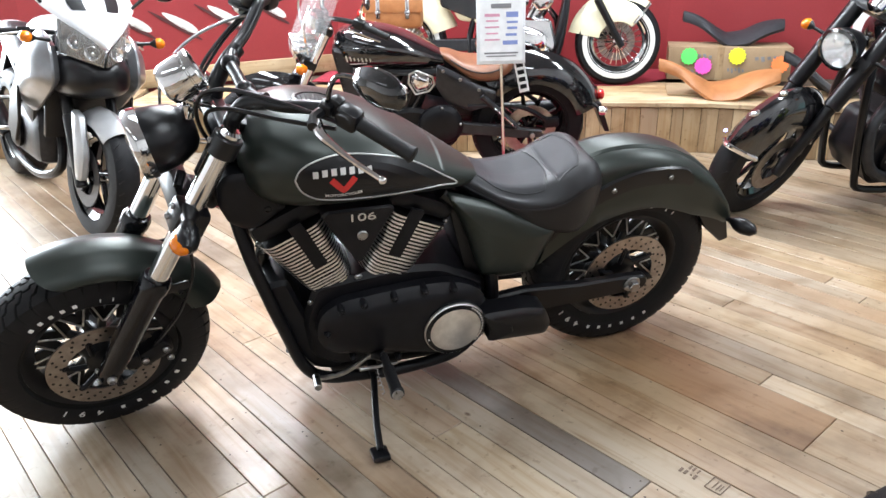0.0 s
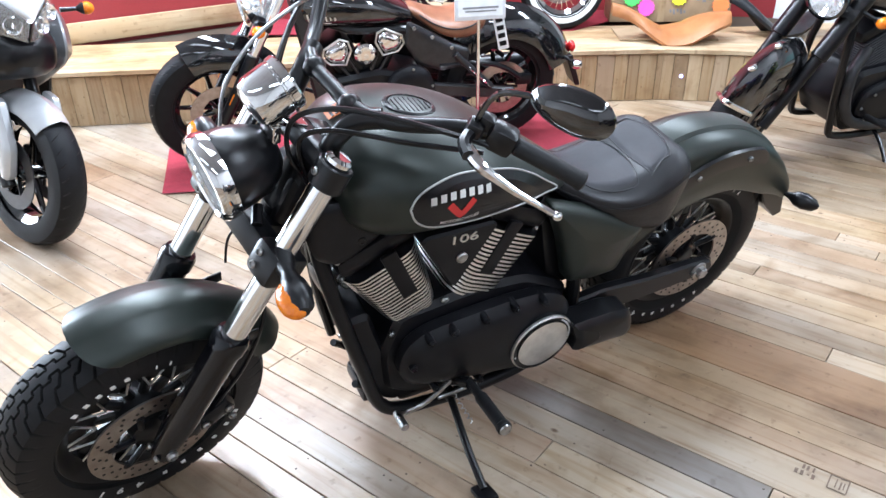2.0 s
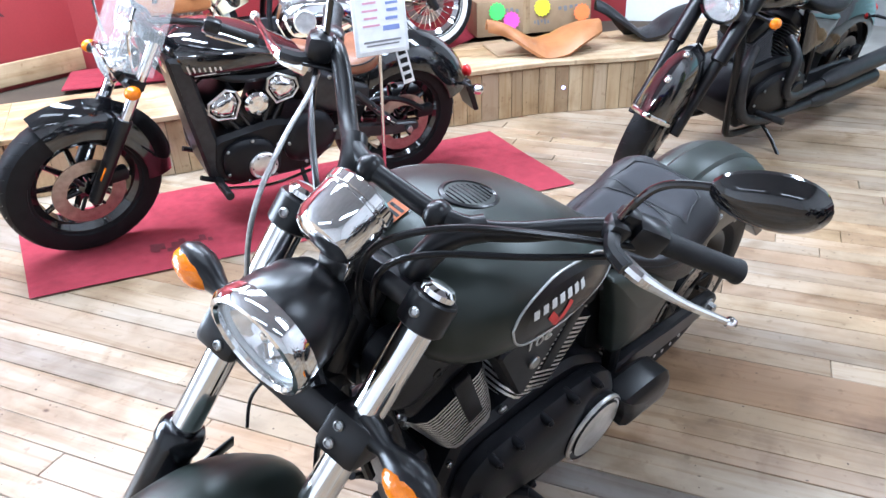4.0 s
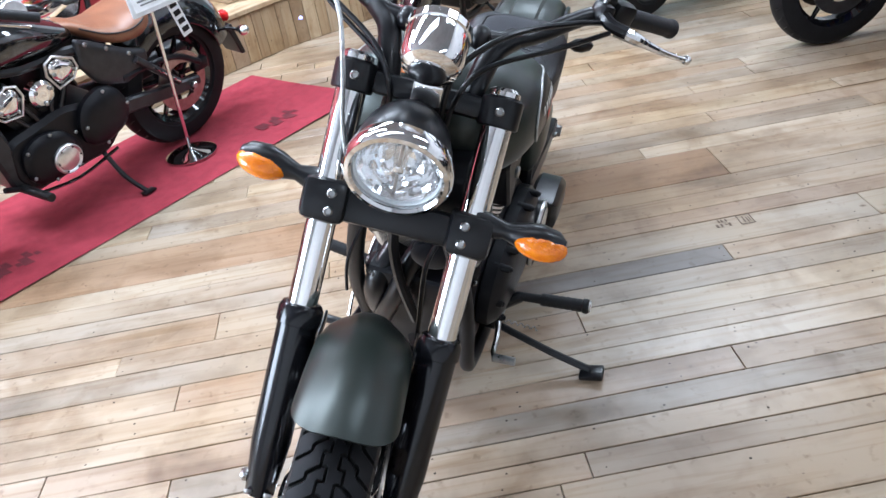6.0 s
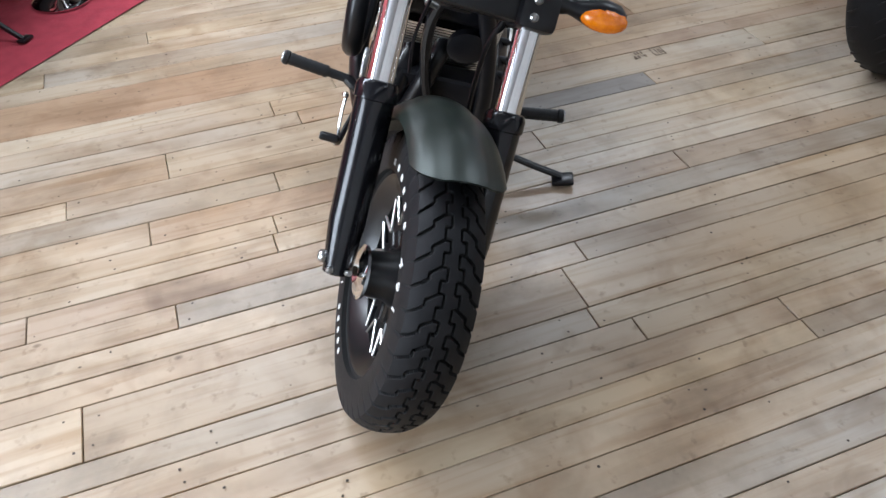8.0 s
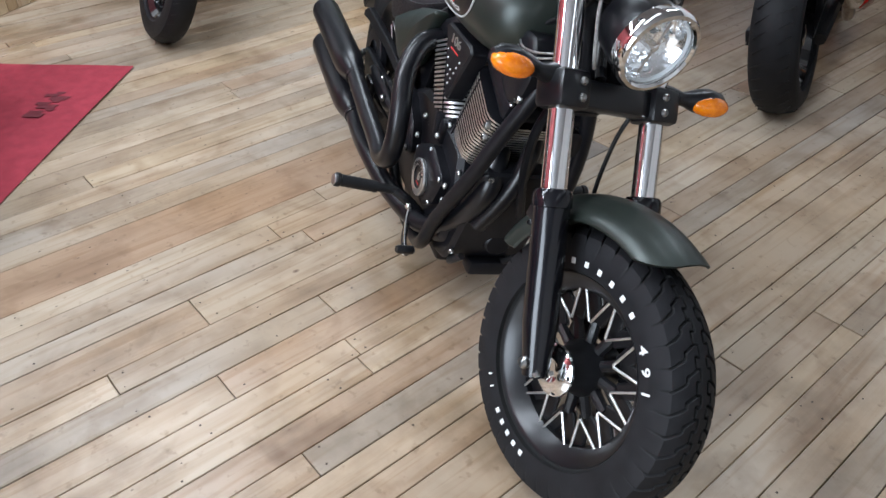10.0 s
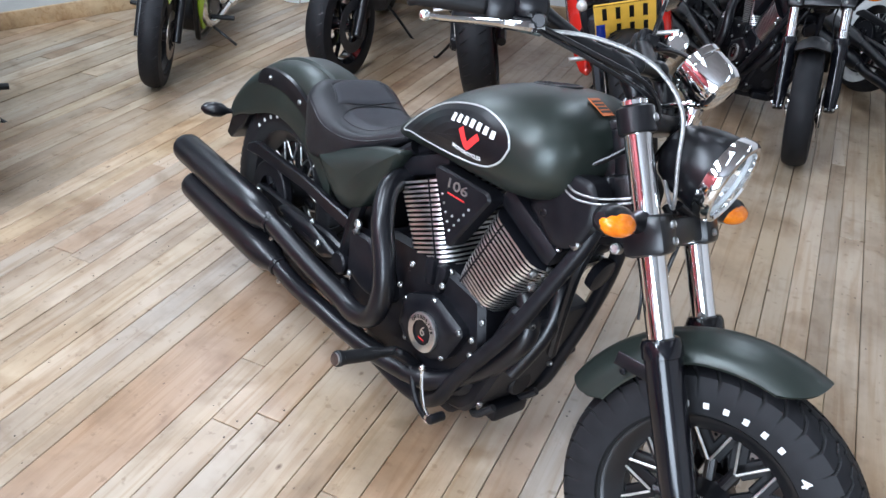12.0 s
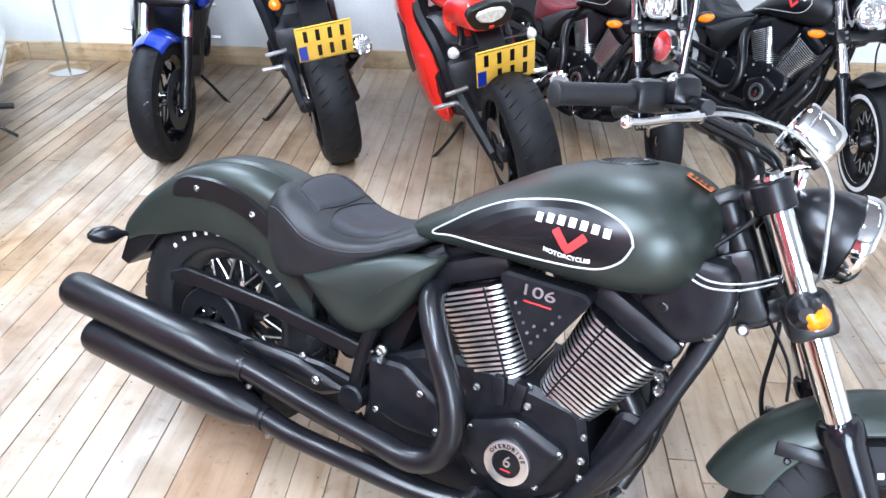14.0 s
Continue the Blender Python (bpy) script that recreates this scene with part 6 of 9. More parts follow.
def bike_wheel(root, name, x, radius, half, rim, spokes, steer, rim_mat=GLOSSB, white=False, disc=1, wire=False):
    at = steer @ Matrix.Translation((x, 0, radius))
    rw = half * 0.75
    body = part(name, xf(lathe([(rim, -rw), (rim + 0.004, -rw + 0.006), (rim - 0.012, -rw + 0.016), (rim - 0.022, 0), (rim - 0.012, rw - 0.016), (rim + 0.004, rw - 0.006), (rim, rw), (rim - 0.030, rw * 0.5), (rim - 0.032, -rw * 0.5)], 40, False, True), TURN_Y), rim_mat, root, "", at)
    part("tyre", tyre_geo(radius, half, rim, 132, 0.05, False), RUBBER, body, "", at)
    marks = []
    for i in range(34):
        a = 2 * math.pi * i / 34
        for s in (-1, 1):
            p = [Vector(((radius - 0.004 - 0.010 * f * f) * math.cos(a + s * 0.10 * f), s * half * (0.12 + 0.62 * f), (radius - 0.004 - 0.010 * f * f) * math.sin(a + s * 0.10 * f))) for f in (0, 0.5, 1)]
            marks.append(tube(p, 0.0042, 4, 1))
    part("tread_pattern", join(*marks), SATIN, body, "", at, 0)["kind"] = "stuff"
    if white:
        part("whitewall", xf(join(*[lathe([(rim + 0.010, s * half * 0.90), (rim + 0.030, s * half * 1.015), (radius - 0.060, s * half * 1.02), (radius - 0.050, s * half * 0.99)], 48, False) for s in (-1, 1)]), TURN_Y), WHITEWALL, body, "white tyre wall", at)
    part("hub", xf(lathe([(0.02, -0.07), (0.042, -0.065), (0.036, 0), (0.042, 0.065), (0.02, 0.07)], 20), TURN_Y), rim_mat, body, "", at)
    for k in range(spokes):
        a = 2 * math.pi * k / spokes
        if wire:
            geo = join(*[tube([(0.035 * math.cos(a + 0.3 * s), s * 0.04, 0.035 * math.sin(a + 0.3 * s)), ((rim - 0.02) * math.cos(a), 0, (rim - 0.02) * math.sin(a))], 0.0025, 5, 1) for s in (-1, 1)])
        else:
            geo = tube([(0.03 * math.cos(a), 0, 0.03 * math.sin(a)), ((rim - 0.025) * math.cos(a + 0.12), 0, (rim - 0.025) * math.sin(a + 0.12))], [0.016, 0.011], 8, 1)
        part("spoke", geo, CHROME if wire else rim_mat, body, "", at)
    for s in ((1,) if disc == 1 else (1, -1) if disc == 2 else ()):
        d = part("brake_disc", xf(lathe([(0.088, -0.0025), (0.145, -0.0025), (0.145, 0.0025), (0.088, 0.0025)], 40, False, True), Matrix.Translation((0, s * (half + 0.012), 0)) @ TURN_Y), STEEL if disc == 1 else GREY_CAST, body, "", at)
        parts("carrier_arm", [tube([(0.03 * math.cos(t), s * half, 0.03 * math.sin(t)), (0.092 * math.cos(t), s * (half + 0.012), 0.092 * math.sin(t))], 0.008, 6, 1) for t in [k * math.pi / 3 for k in range(6)]], CASE, d, "", at)
        part("caliper", rbox(0.09, 0.045, 0.06, 0.012, Matrix.Translation((-0.115, s * (half + 0.015), 0.045))), CASE, body, "", at)
    return body


def rect_ring(x, zc, hw, hh, power=2.6, n=20):
    out = []
    for k in range(n):
        a = 2 * math.pi * k / n
        c, s = math.cos(a), math.sin(a)
        out.append((x, hw * math.copysign(abs(c) ** (2 / power), c), zc + hh * math.copysign(abs(s) ** (2 / power), s)))
    return out


def hull(stations, power=2.6, n=24):
    """A body through stations of (x, z centre, half width, half height)."""
    line = []
    cols = [smooth_line([(s[0], s[i], 0) for s in stations], 4) for i in (1, 2, 3)]
    for a, b, c in zip(*cols):
        line.append(rect_ring(a.x, a.y, max(b.y, 0.004), max(c.y, 0.004), power, n))
    return loft(line)


def round_lamp(root, c, r, steer, shell=CHROME, ring=CHROME):
    m = along(c, Vector(c) + Vector((1, 0, -0.12)))
    body = part("headlamp", xf(lathe([(0.01, -0.13), (r * 0.6, -0.11), (r * 0.92, -0.05), (r, 0)], 28, False), m), shell, root, "", steer)
    part("ring", xf(lathe([(r, -0.01), (r * 1.06, 0), (r * 1.05, 0.015), (r * 0.9, 0.02), (r * 0.88, 0.005)], 28, False, True), m), ring, body, "", steer)
    part("reflector", xf(lathe([(r * 0.15, -0.05), (r * 0.5, -0.03), (r * 0.88, 0.006)], 20, False), m), REFLECTOR, body, "", steer, 10)
    part("lens", xf(lathe([(r * 0.9, 0.010), (r * 0.7, 0.024), (r * 0.3, 0.032), (0.001, 0.033)], 28), m), SCREEN, body, "", steer)
    return body


def blinker(root, base, tip, steer, name="indicator", lens=AMBER):
    d = Vector(tip) - Vector(base)
    b = part(name, xf(lathe([(0.010, 0), (0.008, d.length * 0.6), (0.022, d.length * 0.8), (0.026, d.length)], 14), along(base, tip)), SATIN, root, "", steer)
    part("lens", xf(ball(0.031, 0.028, 0.026), Matrix.Translation(tip)), lens, b, "amber lens" if lens is AMBER else "", steer)


def simple_bar(root, line, steer, material=SATIN, lever=CHROME, mirrors=True):
    full = [(x, -y, z) for x, y, z in line[::-1]] + line
    hb_ = part("handlebar", tube(full, 0.012, 10, 4), material, root, "", steer)
    for s in (1, -1):
        p, q = Vector(line[-2]), Vector(line[-1])
        p, q = Vector((p.x, s * p.y, p.z)), Vector((q.x, s * q.y, q.z))
        part("grip", rod(p.lerp(q, 0.15), q + (q - p).normalized() * 0.01, 0.0175), GRIP, hb_, "", steer)
        part("switch_housing", xf(rbox(0.045, 0.05, 0.06, 0.012), along(p, q)), SATIN, hb_, "", steer)
        part("lever", tube([p + Vector((0.03, 0, 0)), p + Vector((0.05, s * 0.05, -0.005)), q + Vector((0.035, 0, -0.02))], 0.006, 8, 4), lever, hb_, "", steer)
        if mirrors:
            mi = part("mirror", tube([p, p + Vector((-0.01, s * 0.02, 0.08)), p + Vector((-0.02, s * 0.07, 0.13))], 0.005, 8, 4), CHROME if lever is CHROME else SATIN, root, "", steer)
            part("shell", ball(0.016, 0.065, 0.038, Matrix.Translation(p + Vector((-0.025, s * 0.11, 0.15)))), GLOSSB, mi, "", steer)
    return hb_


def finned(root, crank, sgn, angle=26, wide=0.10, bright=ALLOY, n=13, body=CASE):
    cm = Matrix.Translation(crank) @ Matrix.Rotation(radians(angle * sgn), 4, "Y")
    barrel = part("cylinder", xf(rbox(0.12, wide * 1.4, 0.26, 0.03), cm @ Matrix.Translation((0, 0, 0.25))), body, root)
    for k in range(n):
        part("fin", xf(rbox(0.165, wide * 2.1, 0.0055, 0.0025, None, 1), cm @ Matrix.Translation((0, 0, 0.17 + 0.0155 * k))), bright, barrel)
    part("head_cover", xf(rbox(0.17, wide * 1.9, 0.07, 0.022), cm @ Matrix.Translation((0, 0, 0.39))), body, barrel)
    return barrel


def big_cruiser(name, label, front, heading, base=1.62, lean=9.0, z=0.0, paint=PAINT_BLACK, guard_paint=None, seat_mat=LEATHER, fork_mat=CHROME, cover=None, white=False, fin=ALLOY, pipe=EXHAUST, pipe_side=-1,
                engine_mat=CASE, heads=None, shell=CHROME, screen=False, bags=None, deep=0.10, tip=None, wire=False, turn=0.0, rim_mat=GLOSSB, chin=None, lamp_r=0.085, group="cruisers on the shop floor", shock=False, badge=None, lamp_z=0.93, guard_from=None, size=1.0):
    mid, rot_ = stand_at(front, heading, base * size, lean)
    root = thing(name, label, "motorcycle", Matrix.Translation(mid + Vector((0, 0, z))) @ rot_ @ Matrix.Scale(size, 4), group)
    guard_paint = guard_paint or paint
    fx, rx, rr = base / 2, -base / 2, 0.325
    up = Vector((-0.50, 0, 0.866))
    pv = Vector((fx - 0.42, 0, 0.95))
    st = Matrix.Translation(pv) @ Matrix.Rotation(radians(turn), 4, up) @ Matrix.Translation(-pv)
    bike_wheel(root, "front_wheel", fx, rr, 0.062, 0.215, 24 if wire else 9, st, rim_mat, white, 1, wire)
    bike_wheel(root, "rear_wheel", rx, rr, 0.075, 0.215, 24 if wire else 9, Matrix(), rim_mat, white, 1, wire)
    ax = Vector((fx, 0, rr))
    for s in (1, -1):
        a, b = ax + Vector((0, s * 0.11, 0)), ax + up * 0.80 + Vector((0, s * 0.11, 0))
        leg = part("fork_leg", rod(a - up * 0.04, a + up * 0.36, 0.026, 0.029), cover or SATIN, root, "", st)
        part("fork_tube", rod(a + up * 0.34, b, 0.040 if cover else 0.025), cover or fork_mat, leg, "", st)
    part("fork_clamp", join(rbox(0.28, 0.08, 0.05, 0.012, along(ax + up * 0.78, ax + up)), rbox(0.28, 0.08, 0.06, 0.012, along(ax + up * 0.56, ax + up))), SATIN, root, "", st)
    fg_ = part("front_mudguard", guard((fx - 0.01, 0, rr), rr + 0.045, 0.118 if deep > 0.23 else 0.088, guard_from or (48 if deep > 0.12 else 62), 168, deep), guard_paint, root, "", st)
    if tip:
        tip_a = radians((guard_from or (48 if deep > 0.12 else 62)) + 1)
        part("chrome_tip", tube([ax + Vector(((0.374 - deep * f * 0.9) * math.cos(tip_a) - 0.012, q * 0.088 * math.sin(f * math.pi / 2), (0.374 - deep * f * 0.9) * math.sin(tip_a))) for q, f in ((-1, 1), (-1, 0.6), (-1, 0.3), (1, 0), (1, 0.3), (1, 0.6), (1, 1))], 0.013, 8, 4), tip, fg_, "bright trim", st)
        for d, r in ((0.5, 0.035), (0.95, 0.028)):
            part("guard_ornament", ball(r, 0.016, 0.015, Matrix.Translation((fx + 0.375 * math.cos(tip_a + d), 0, rr + 0.375 * math.sin(tip_a + d)))), tip, fg_, "small chrome ornament", st)
    round_lamp(root, (fx - 0.235 + (0.93 - lamp_z) * 0.5, 0, lamp_z), lamp_r, st, shell, GLOSSB if shell is SATIN else CHROME)
    for s in (1, -1):
        blinker(root, ax + up * 0.60 + Vector((0.01, s * 0.14, 0)), ax + up * 0.60 + Vector((0.02, s * 0.24, 0.005)), st)
        blinker(root, (rx - 0.26, s * 0.08, 0.55), (rx - 0.28, s * 0.17, 0.55), Matrix(), "rear_indicator", CHROME if screen else TAIL_RED)
    simple_bar(root, [(fx - 0.43, 0.02, 1.08), (fx - 0.42, 0.10, 1.09), (fx - 0.46, 0.22, 1.15), (fx - 0.58, 0.33, 1.13), (fx - 0.68, 0.43, 1.09)], st)
    part("speedometer", xf(lathe([(0.02, -0.05), (0.05, -0.03), (0.052, 0.02), (0.04, 0.025)], 20), along((fx - 0.36, 0, 1.05), (fx - 0.46, 0, 1.20))), CHROME, root, "", st)
    tk = part("fuel_tank", hull([(fx - 0.42, 0.88, 0.06, 0.05), (fx - 0.46, 0.88, 0.13, 0.09), (fx - 0.56, 0.885, 0.175, 0.115), (fx - 0.70, 0.875, 0.175, 0.11), (fx - 0.86, 0.83, 0.14, 0.085), (fx - 1.0, 0.785, 0.09, 0.05)]), paint, root)
    part("filler_cap", xf(lathe([(0.04, 0), (0.042, 0.008), (0.03, 0.016), (0.002, 0.018)], 20), Matrix.Translation((fx - 0.62, 0, 0.985))), CHROME, tk)
    if badge:
        for s in (1, -1):
            part("tank_badge", join(*[rbox(0.011, 0.003, 0.020 + 0.012 * (k % 3 == 0), 0.001, Matrix.Translation((fx - 0.57 - 0.018 * k, s * (0.1745 - 0.0006 * k), 0.885 + 0.003 * (k % 2)))) for k in range(6)], rbox(0.09, 0.003, 0.005, 0.001, Matrix.Translation((fx - 0.62, s * 0.171, 0.855)))), badge, tk, "metal bars of lettering", None, 0)
    part("seat", hull([(fx - 0.95, 0.775, 0.07, 0.03), (fx - 1.05, 0.735, 0.12, 0.045), (fx - 1.18, 0.715, 0.155, 0.05), (fx - 1.30, 0.735, 0.15, 0.065), (fx - 1.38, 0.77, 0.12, 0.07), (fx - 1.43, 0.75, 0.07, 0.04)]), seat_mat, root)
    part("rear_mudguard", guard((rx, 0, rr), rr + 0.10, 0.105, 18, 168, 0.19), guard_paint, root)
    part("tail_lamp", ball(0.02, 0.035, 0.03, Matrix.Translation((rx - 0.36, 0, 0.56))), TAIL_RED, root)
    crank = (fx - (0.70 if heads and chin is None and screen else 0.74), 0, 0.33)
    part("crankcase", plate([(fx - 0.52, 0.50), (fx - 0.47, 0.30), (fx - 0.55, 0.17), (fx - 1.05, 0.17), (fx - 1.12, 0.32), (fx - 1.05, 0.47), (fx - 0.80, 0.52)], -0.15, 0.15, 0.02, 0.04), engine_mat, root)
    for s in (1, -1):
        part("case_cover", plate([(fx - 0.56, 0.40), (fx - 0.55, 0.27), (fx - 0.75, 0.20), (fx - 1.02, 0.22), (fx - 1.07, 0.36), (fx - 0.92, 0.45), (fx - 0.70, 0.45)], s * 0.14, s * 0.185, 0.014, 0.05, 0.012), engine_mat, root)
        part("round_cover", xf(lathe([(0.07, 0), (0.074, 0.01), (0.066, 0.016), (0.05, 0.014), (0.002, 0.018)], 28), Matrix.Translation((fx - (0.76 if screen else 0.93), s * 0.195, 0.31)) @ Matrix.Rotation(radians(-90 * s), 4, "X")), ALLOY if heads or white else CASE, root)
        parts("case_bolt", [bolt((fx - 0.80 + 0.24 * math.cos(t), s * 0.192, 0.325 + 0.105 * math.sin(t)), (0, s, 0), 0.008, 0.007) for t in [k * 0.7 for k in range(9)]], ZINC, root)
    for sg in (1, -1):
        if heads:
            cm = Matrix.Translation(crank) @ Matrix.Rotation(radians(28 * sg), 4, "Y")
            part("cylinder", xf(rbox(0.13, 0.20, 0.32, 0.035), cm @ Matrix.Translation((0, 0, 0.26))), engine_mat, root)
            for s in (1, -1):
                hd = part("head_cover", xf(xf(plate([(-0.07, 0.29), (-0.075, 0.36), (-0.03, 0.41), (0.04, 0.41), (0.075, 0.36), (0.06, 0.30), (0.0, 0.25)], s * 0.095, s * 0.135, 0.010, 0.02, 0.012), Matrix()), cm), heads, root, "polished head cover")
                parts("head_bolt", [bolt(cm @ Vector((0.052 * math.cos(t), s * 0.140, 0.345 + 0.045 * math.sin(t))), (0, s, 0), 0.008, 0.008) for t in [0.5 + k * 1.05 for k in range(6)]], ZINC, hd)
                parts("push_rod_tube", [xf(rod((d, s * 0.115, 0.10), (d, s * 0.115, 0.28), 0.009), cm) for d in (-0.03, 0.03)], GREY_CAST, root)
        else:
            finned(root, crank, sg, 26, 0.10, fin, 13, engine_mat)
    if heads:
        for s in (1, -1):
            part("air_cover", join(xf(lathe([(0.045, 0), (0.05, 0.02), (0.03, 0.03), (0.002, 0.032)], 20), Matrix.Translation((fx - 0.74, s * 0.14, 0.63)) @ Matrix.Rotation(radians(-90 * s), 4, "X")), bolt((fx - 0.74, s * 0.172, 0.63), (0, s, 0), 0.014, 0.006)), heads, root, "polished round cover")
            part("frame_plate", plate([(fx - 0.92, 0.72), (fx - 0.85, 0.73), (fx - 0.95, 0.56), (fx - 1.10, 0.50), (fx - 1.35, 0.60), (fx - 1.36, 0.66), (fx - 1.1, 0.70)], s * 0.12, s * 0.15, 0.008, 0.02), PAINT_BLACK, root)
        part("radiator", rbox(0.05, 0.20, 0.46, 0.012, Matrix.Translation((fx - 0.43, 0, 0.50)) @ Matrix.Rotation(radians(12), 4, "Y")), GREY_CAST, root, "dark grey radiator shroud")
    for s in (1, -1):
        part("frame_tube", tube([(fx - 0.42, s * 0.05, 0.86), (fx - 0.40, s * 0.11, 0.60), (fx - 0.46, s * 0.13, 0.25), (fx - 0.55, s * 0.13, 0.14), (fx - 1.0, s * 0.13, 0.14), (fx - 1.14, s * 0.13, 0.30), (fx - 1.08, s * 0.12, 0.62)], 0.019, 8, 4), SATIN, root)
        part("swing_arm", plate([(fx - 1.08, 0.36), (rx + 0.02, 0.36), (rx - 0.05, 0.33), (rx + 0.02, 0.29), (fx - 1.08, 0.27)], s * 0.11, s * 0.14, 0.007, 0.02), GREY_CAST, root)
        part("axle_nut", rod((rx, s * 0.135, rr), (rx, s * 0.16, rr), 0.018, None, 6), ZINC, root)
        part("side_cover", plate([(fx - 0.92, 0.74), (fx - 1.30, 0.66), (fx - 1.22, 0.50), (fx - 1.02, 0.47)], s * 0.09, s * 0.135, 0.010, 0.03, 0.010), guard_paint, root)
        part("footpeg", rod((fx - 0.62, s * 0.16, 0.27), (fx - 0.62, s * 0.34, 0.285), 0.016), GRIP, root)
        if shock:
            p, q = Vector((rx + 0.06, s * 0.155, 0.38)), Vector((rx + 0.20, s * 0.15, 0.66))
            sh = part("shock", rod(p, q, 0.016), GREY_CAST, root)
            part("spring", tube([p.lerp(q, 0.25 + 0.6 * k / 54) + Vector((0.027 * math.cos(k * 0.7), 0.027 * math.sin(k * 0.7), 0)) for k in range(55)], 0.0045, 6, 1), CHROME, sh, "bright coil spring")
        if chin:
            part("chin_panel", plate([(fx - 0.36, 0.66), (fx - 0.44, 0.72), (fx - 0.50, 0.45), (fx - 0.66, 0.24), (fx - 0.52, 0.20), (fx - 0.42, 0.34)], s * 0.14, s * 0.17, 0.010, 0.03, 0.012), chin, root, "painted chin panel")
            part("side_cowl", plate([(fx - 0.90, 0.78), (fx - 1.25, 0.74), (fx - 1.62, 0.80), (fx - 1.85, 0.66), (fx - 1.78, 0.46), (fx - 1.40, 0.44), (fx - 1.10, 0.52)], s * 0.14, s * 0.20, 0.02, 0.06, 0.03), chin, root, "painted side cowl")
    s = pipe_side
    part("upper_exhaust", tube([(fx - 0.86, s * 0.10, 0.60), (fx - 0.84, s * 0.19, 0.52), (fx - 0.82, s * 0.20, 0.36), (fx - 0.95, s * 0.20, 0.30), (fx - 1.3, s * 0.20, 0.31)], 0.027, 12, 5), pipe, root)
    part("lower_exhaust", tube([(fx - 0.55, s * 0.10, 0.60), (fx - 0.46, s * 0.14, 0.48), (fx - 0.50, s * 0.18, 0.28), (fx - 0.75, s * 0.19, 0.21), (fx - 1.25, s * 0.20, 0.21)], 0.027, 12, 5), pipe, root)
    for a, b in (((fx - 1.22, s * 0.20, 0.31), (fx - 1.95, s * 0.21, 0.35)), ((fx - 1.15, s * 0.20, 0.21), (fx - 1.85, s * 0.21, 0.235))):
        h = (Vector(b) - Vector(a)).length
        part("silencer", xf(lathe([(0.028, 0), (0.045, 0.08), (0.050, 0.15), (0.050, h - 0.01), (0.042, h), (0.03, h - 0.03)], 20), along(a, b)), pipe, root)
    part("side_stand", tube([(fx - 0.78, 0.14, 0.17), (fx - 0.77, 0.24, 0.11), (fx - 0.73, 0.34, 0.062 + (9.0 - lean) * 0.006)], 0.010, 8, 4), SATIN, root)
    if screen:
        rings = []
        for k in range(9):
            f = k / 8
            rings.append([(fx - 0.24 - 0.22 * f + 0.0 - 0.12 * (j / 6 - 1) ** 2, (j / 6 - 1) * 0.25 * (1 - 0.25 * f ** 3), 0.98 + 0.46 * f) for j in range(13)])
        part("windscreen", loft(rings, False, False), SCREEN, root, "clear windscreen", st)
        parts("screen_bracket", [tube([(fx - 0.33, q * 0.12, 0.96), (fx - 0.32, q * 0.17, 1.12), (fx - 0.36, q * 0.17, 1.22)], 0.006, 6, 3) for q in (1, -1)], CHROME, root, "", st)
    if bags:
        for q in (1, -1):
            bg = part("saddlebag", rbox(0.44, 0.13, 0.27, 0.05, Matrix.Translation((rx - 0.06, q * 0.22, 0.58))), bags, root, "tan leather saddlebag")
            part("flap", rbox(0.45, 0.012, 0.14, 0.004, Matrix.Translation((rx - 0.06, q * 0.287, 0.63))), bags, bg)
            for d in (-0.11, 0.11):
                part("buckle", join(rbox(0.03, 0.008, 0.17, 0.003, Matrix.Translation((rx - 0.06 + d, q * 0.295, 0.60))), rbox(0.04, 0.010, 0.03, 0.004, Matrix.Translation((rx - 0.06 + d, q * 0.298, 0.56)))), CHROME, bg)
    return root


def number_plate(root, m, size=1.0):
    """A yellow two-row plate with dark bars in place of its characters."""
    m = m @ Matrix.Scale(size, 4)
    pl = part("number_plate", xf(rbox(0.265, 0.006, 0.195, 0.004), m), YELLOW_PLATE, root, "square yellow plate with two rows of dark bars")
    for z in (0.0915, -0.0915):
        part("plate_edge", xf(rbox(0.257, 0.002, 0.0016, 0), m @ Matrix.Translation((0, -0.0036, z))), SATIN, pl, "", None, 0)
    for row, z, shift in ((4, 0.044, 0.0), (3, -0.044, 0.030)):
        for k in range(row):
            x = (k - (row - 1) / 2) * 0.058 + shift
            part("dark_bar", xf(rbox(0.020, 0.002, 0.062, 0.001), m @ Matrix.Translation((x, -0.0036, z))), SATIN, pl, "", None, 0)
    part("blue_patch", xf(rbox(0.040, 0.002, 0.080, 0.001), m @ Matrix.Translation((-0.108, -0.0036, -0.048))), PAINT_BLUE, pl, "", None, 0)


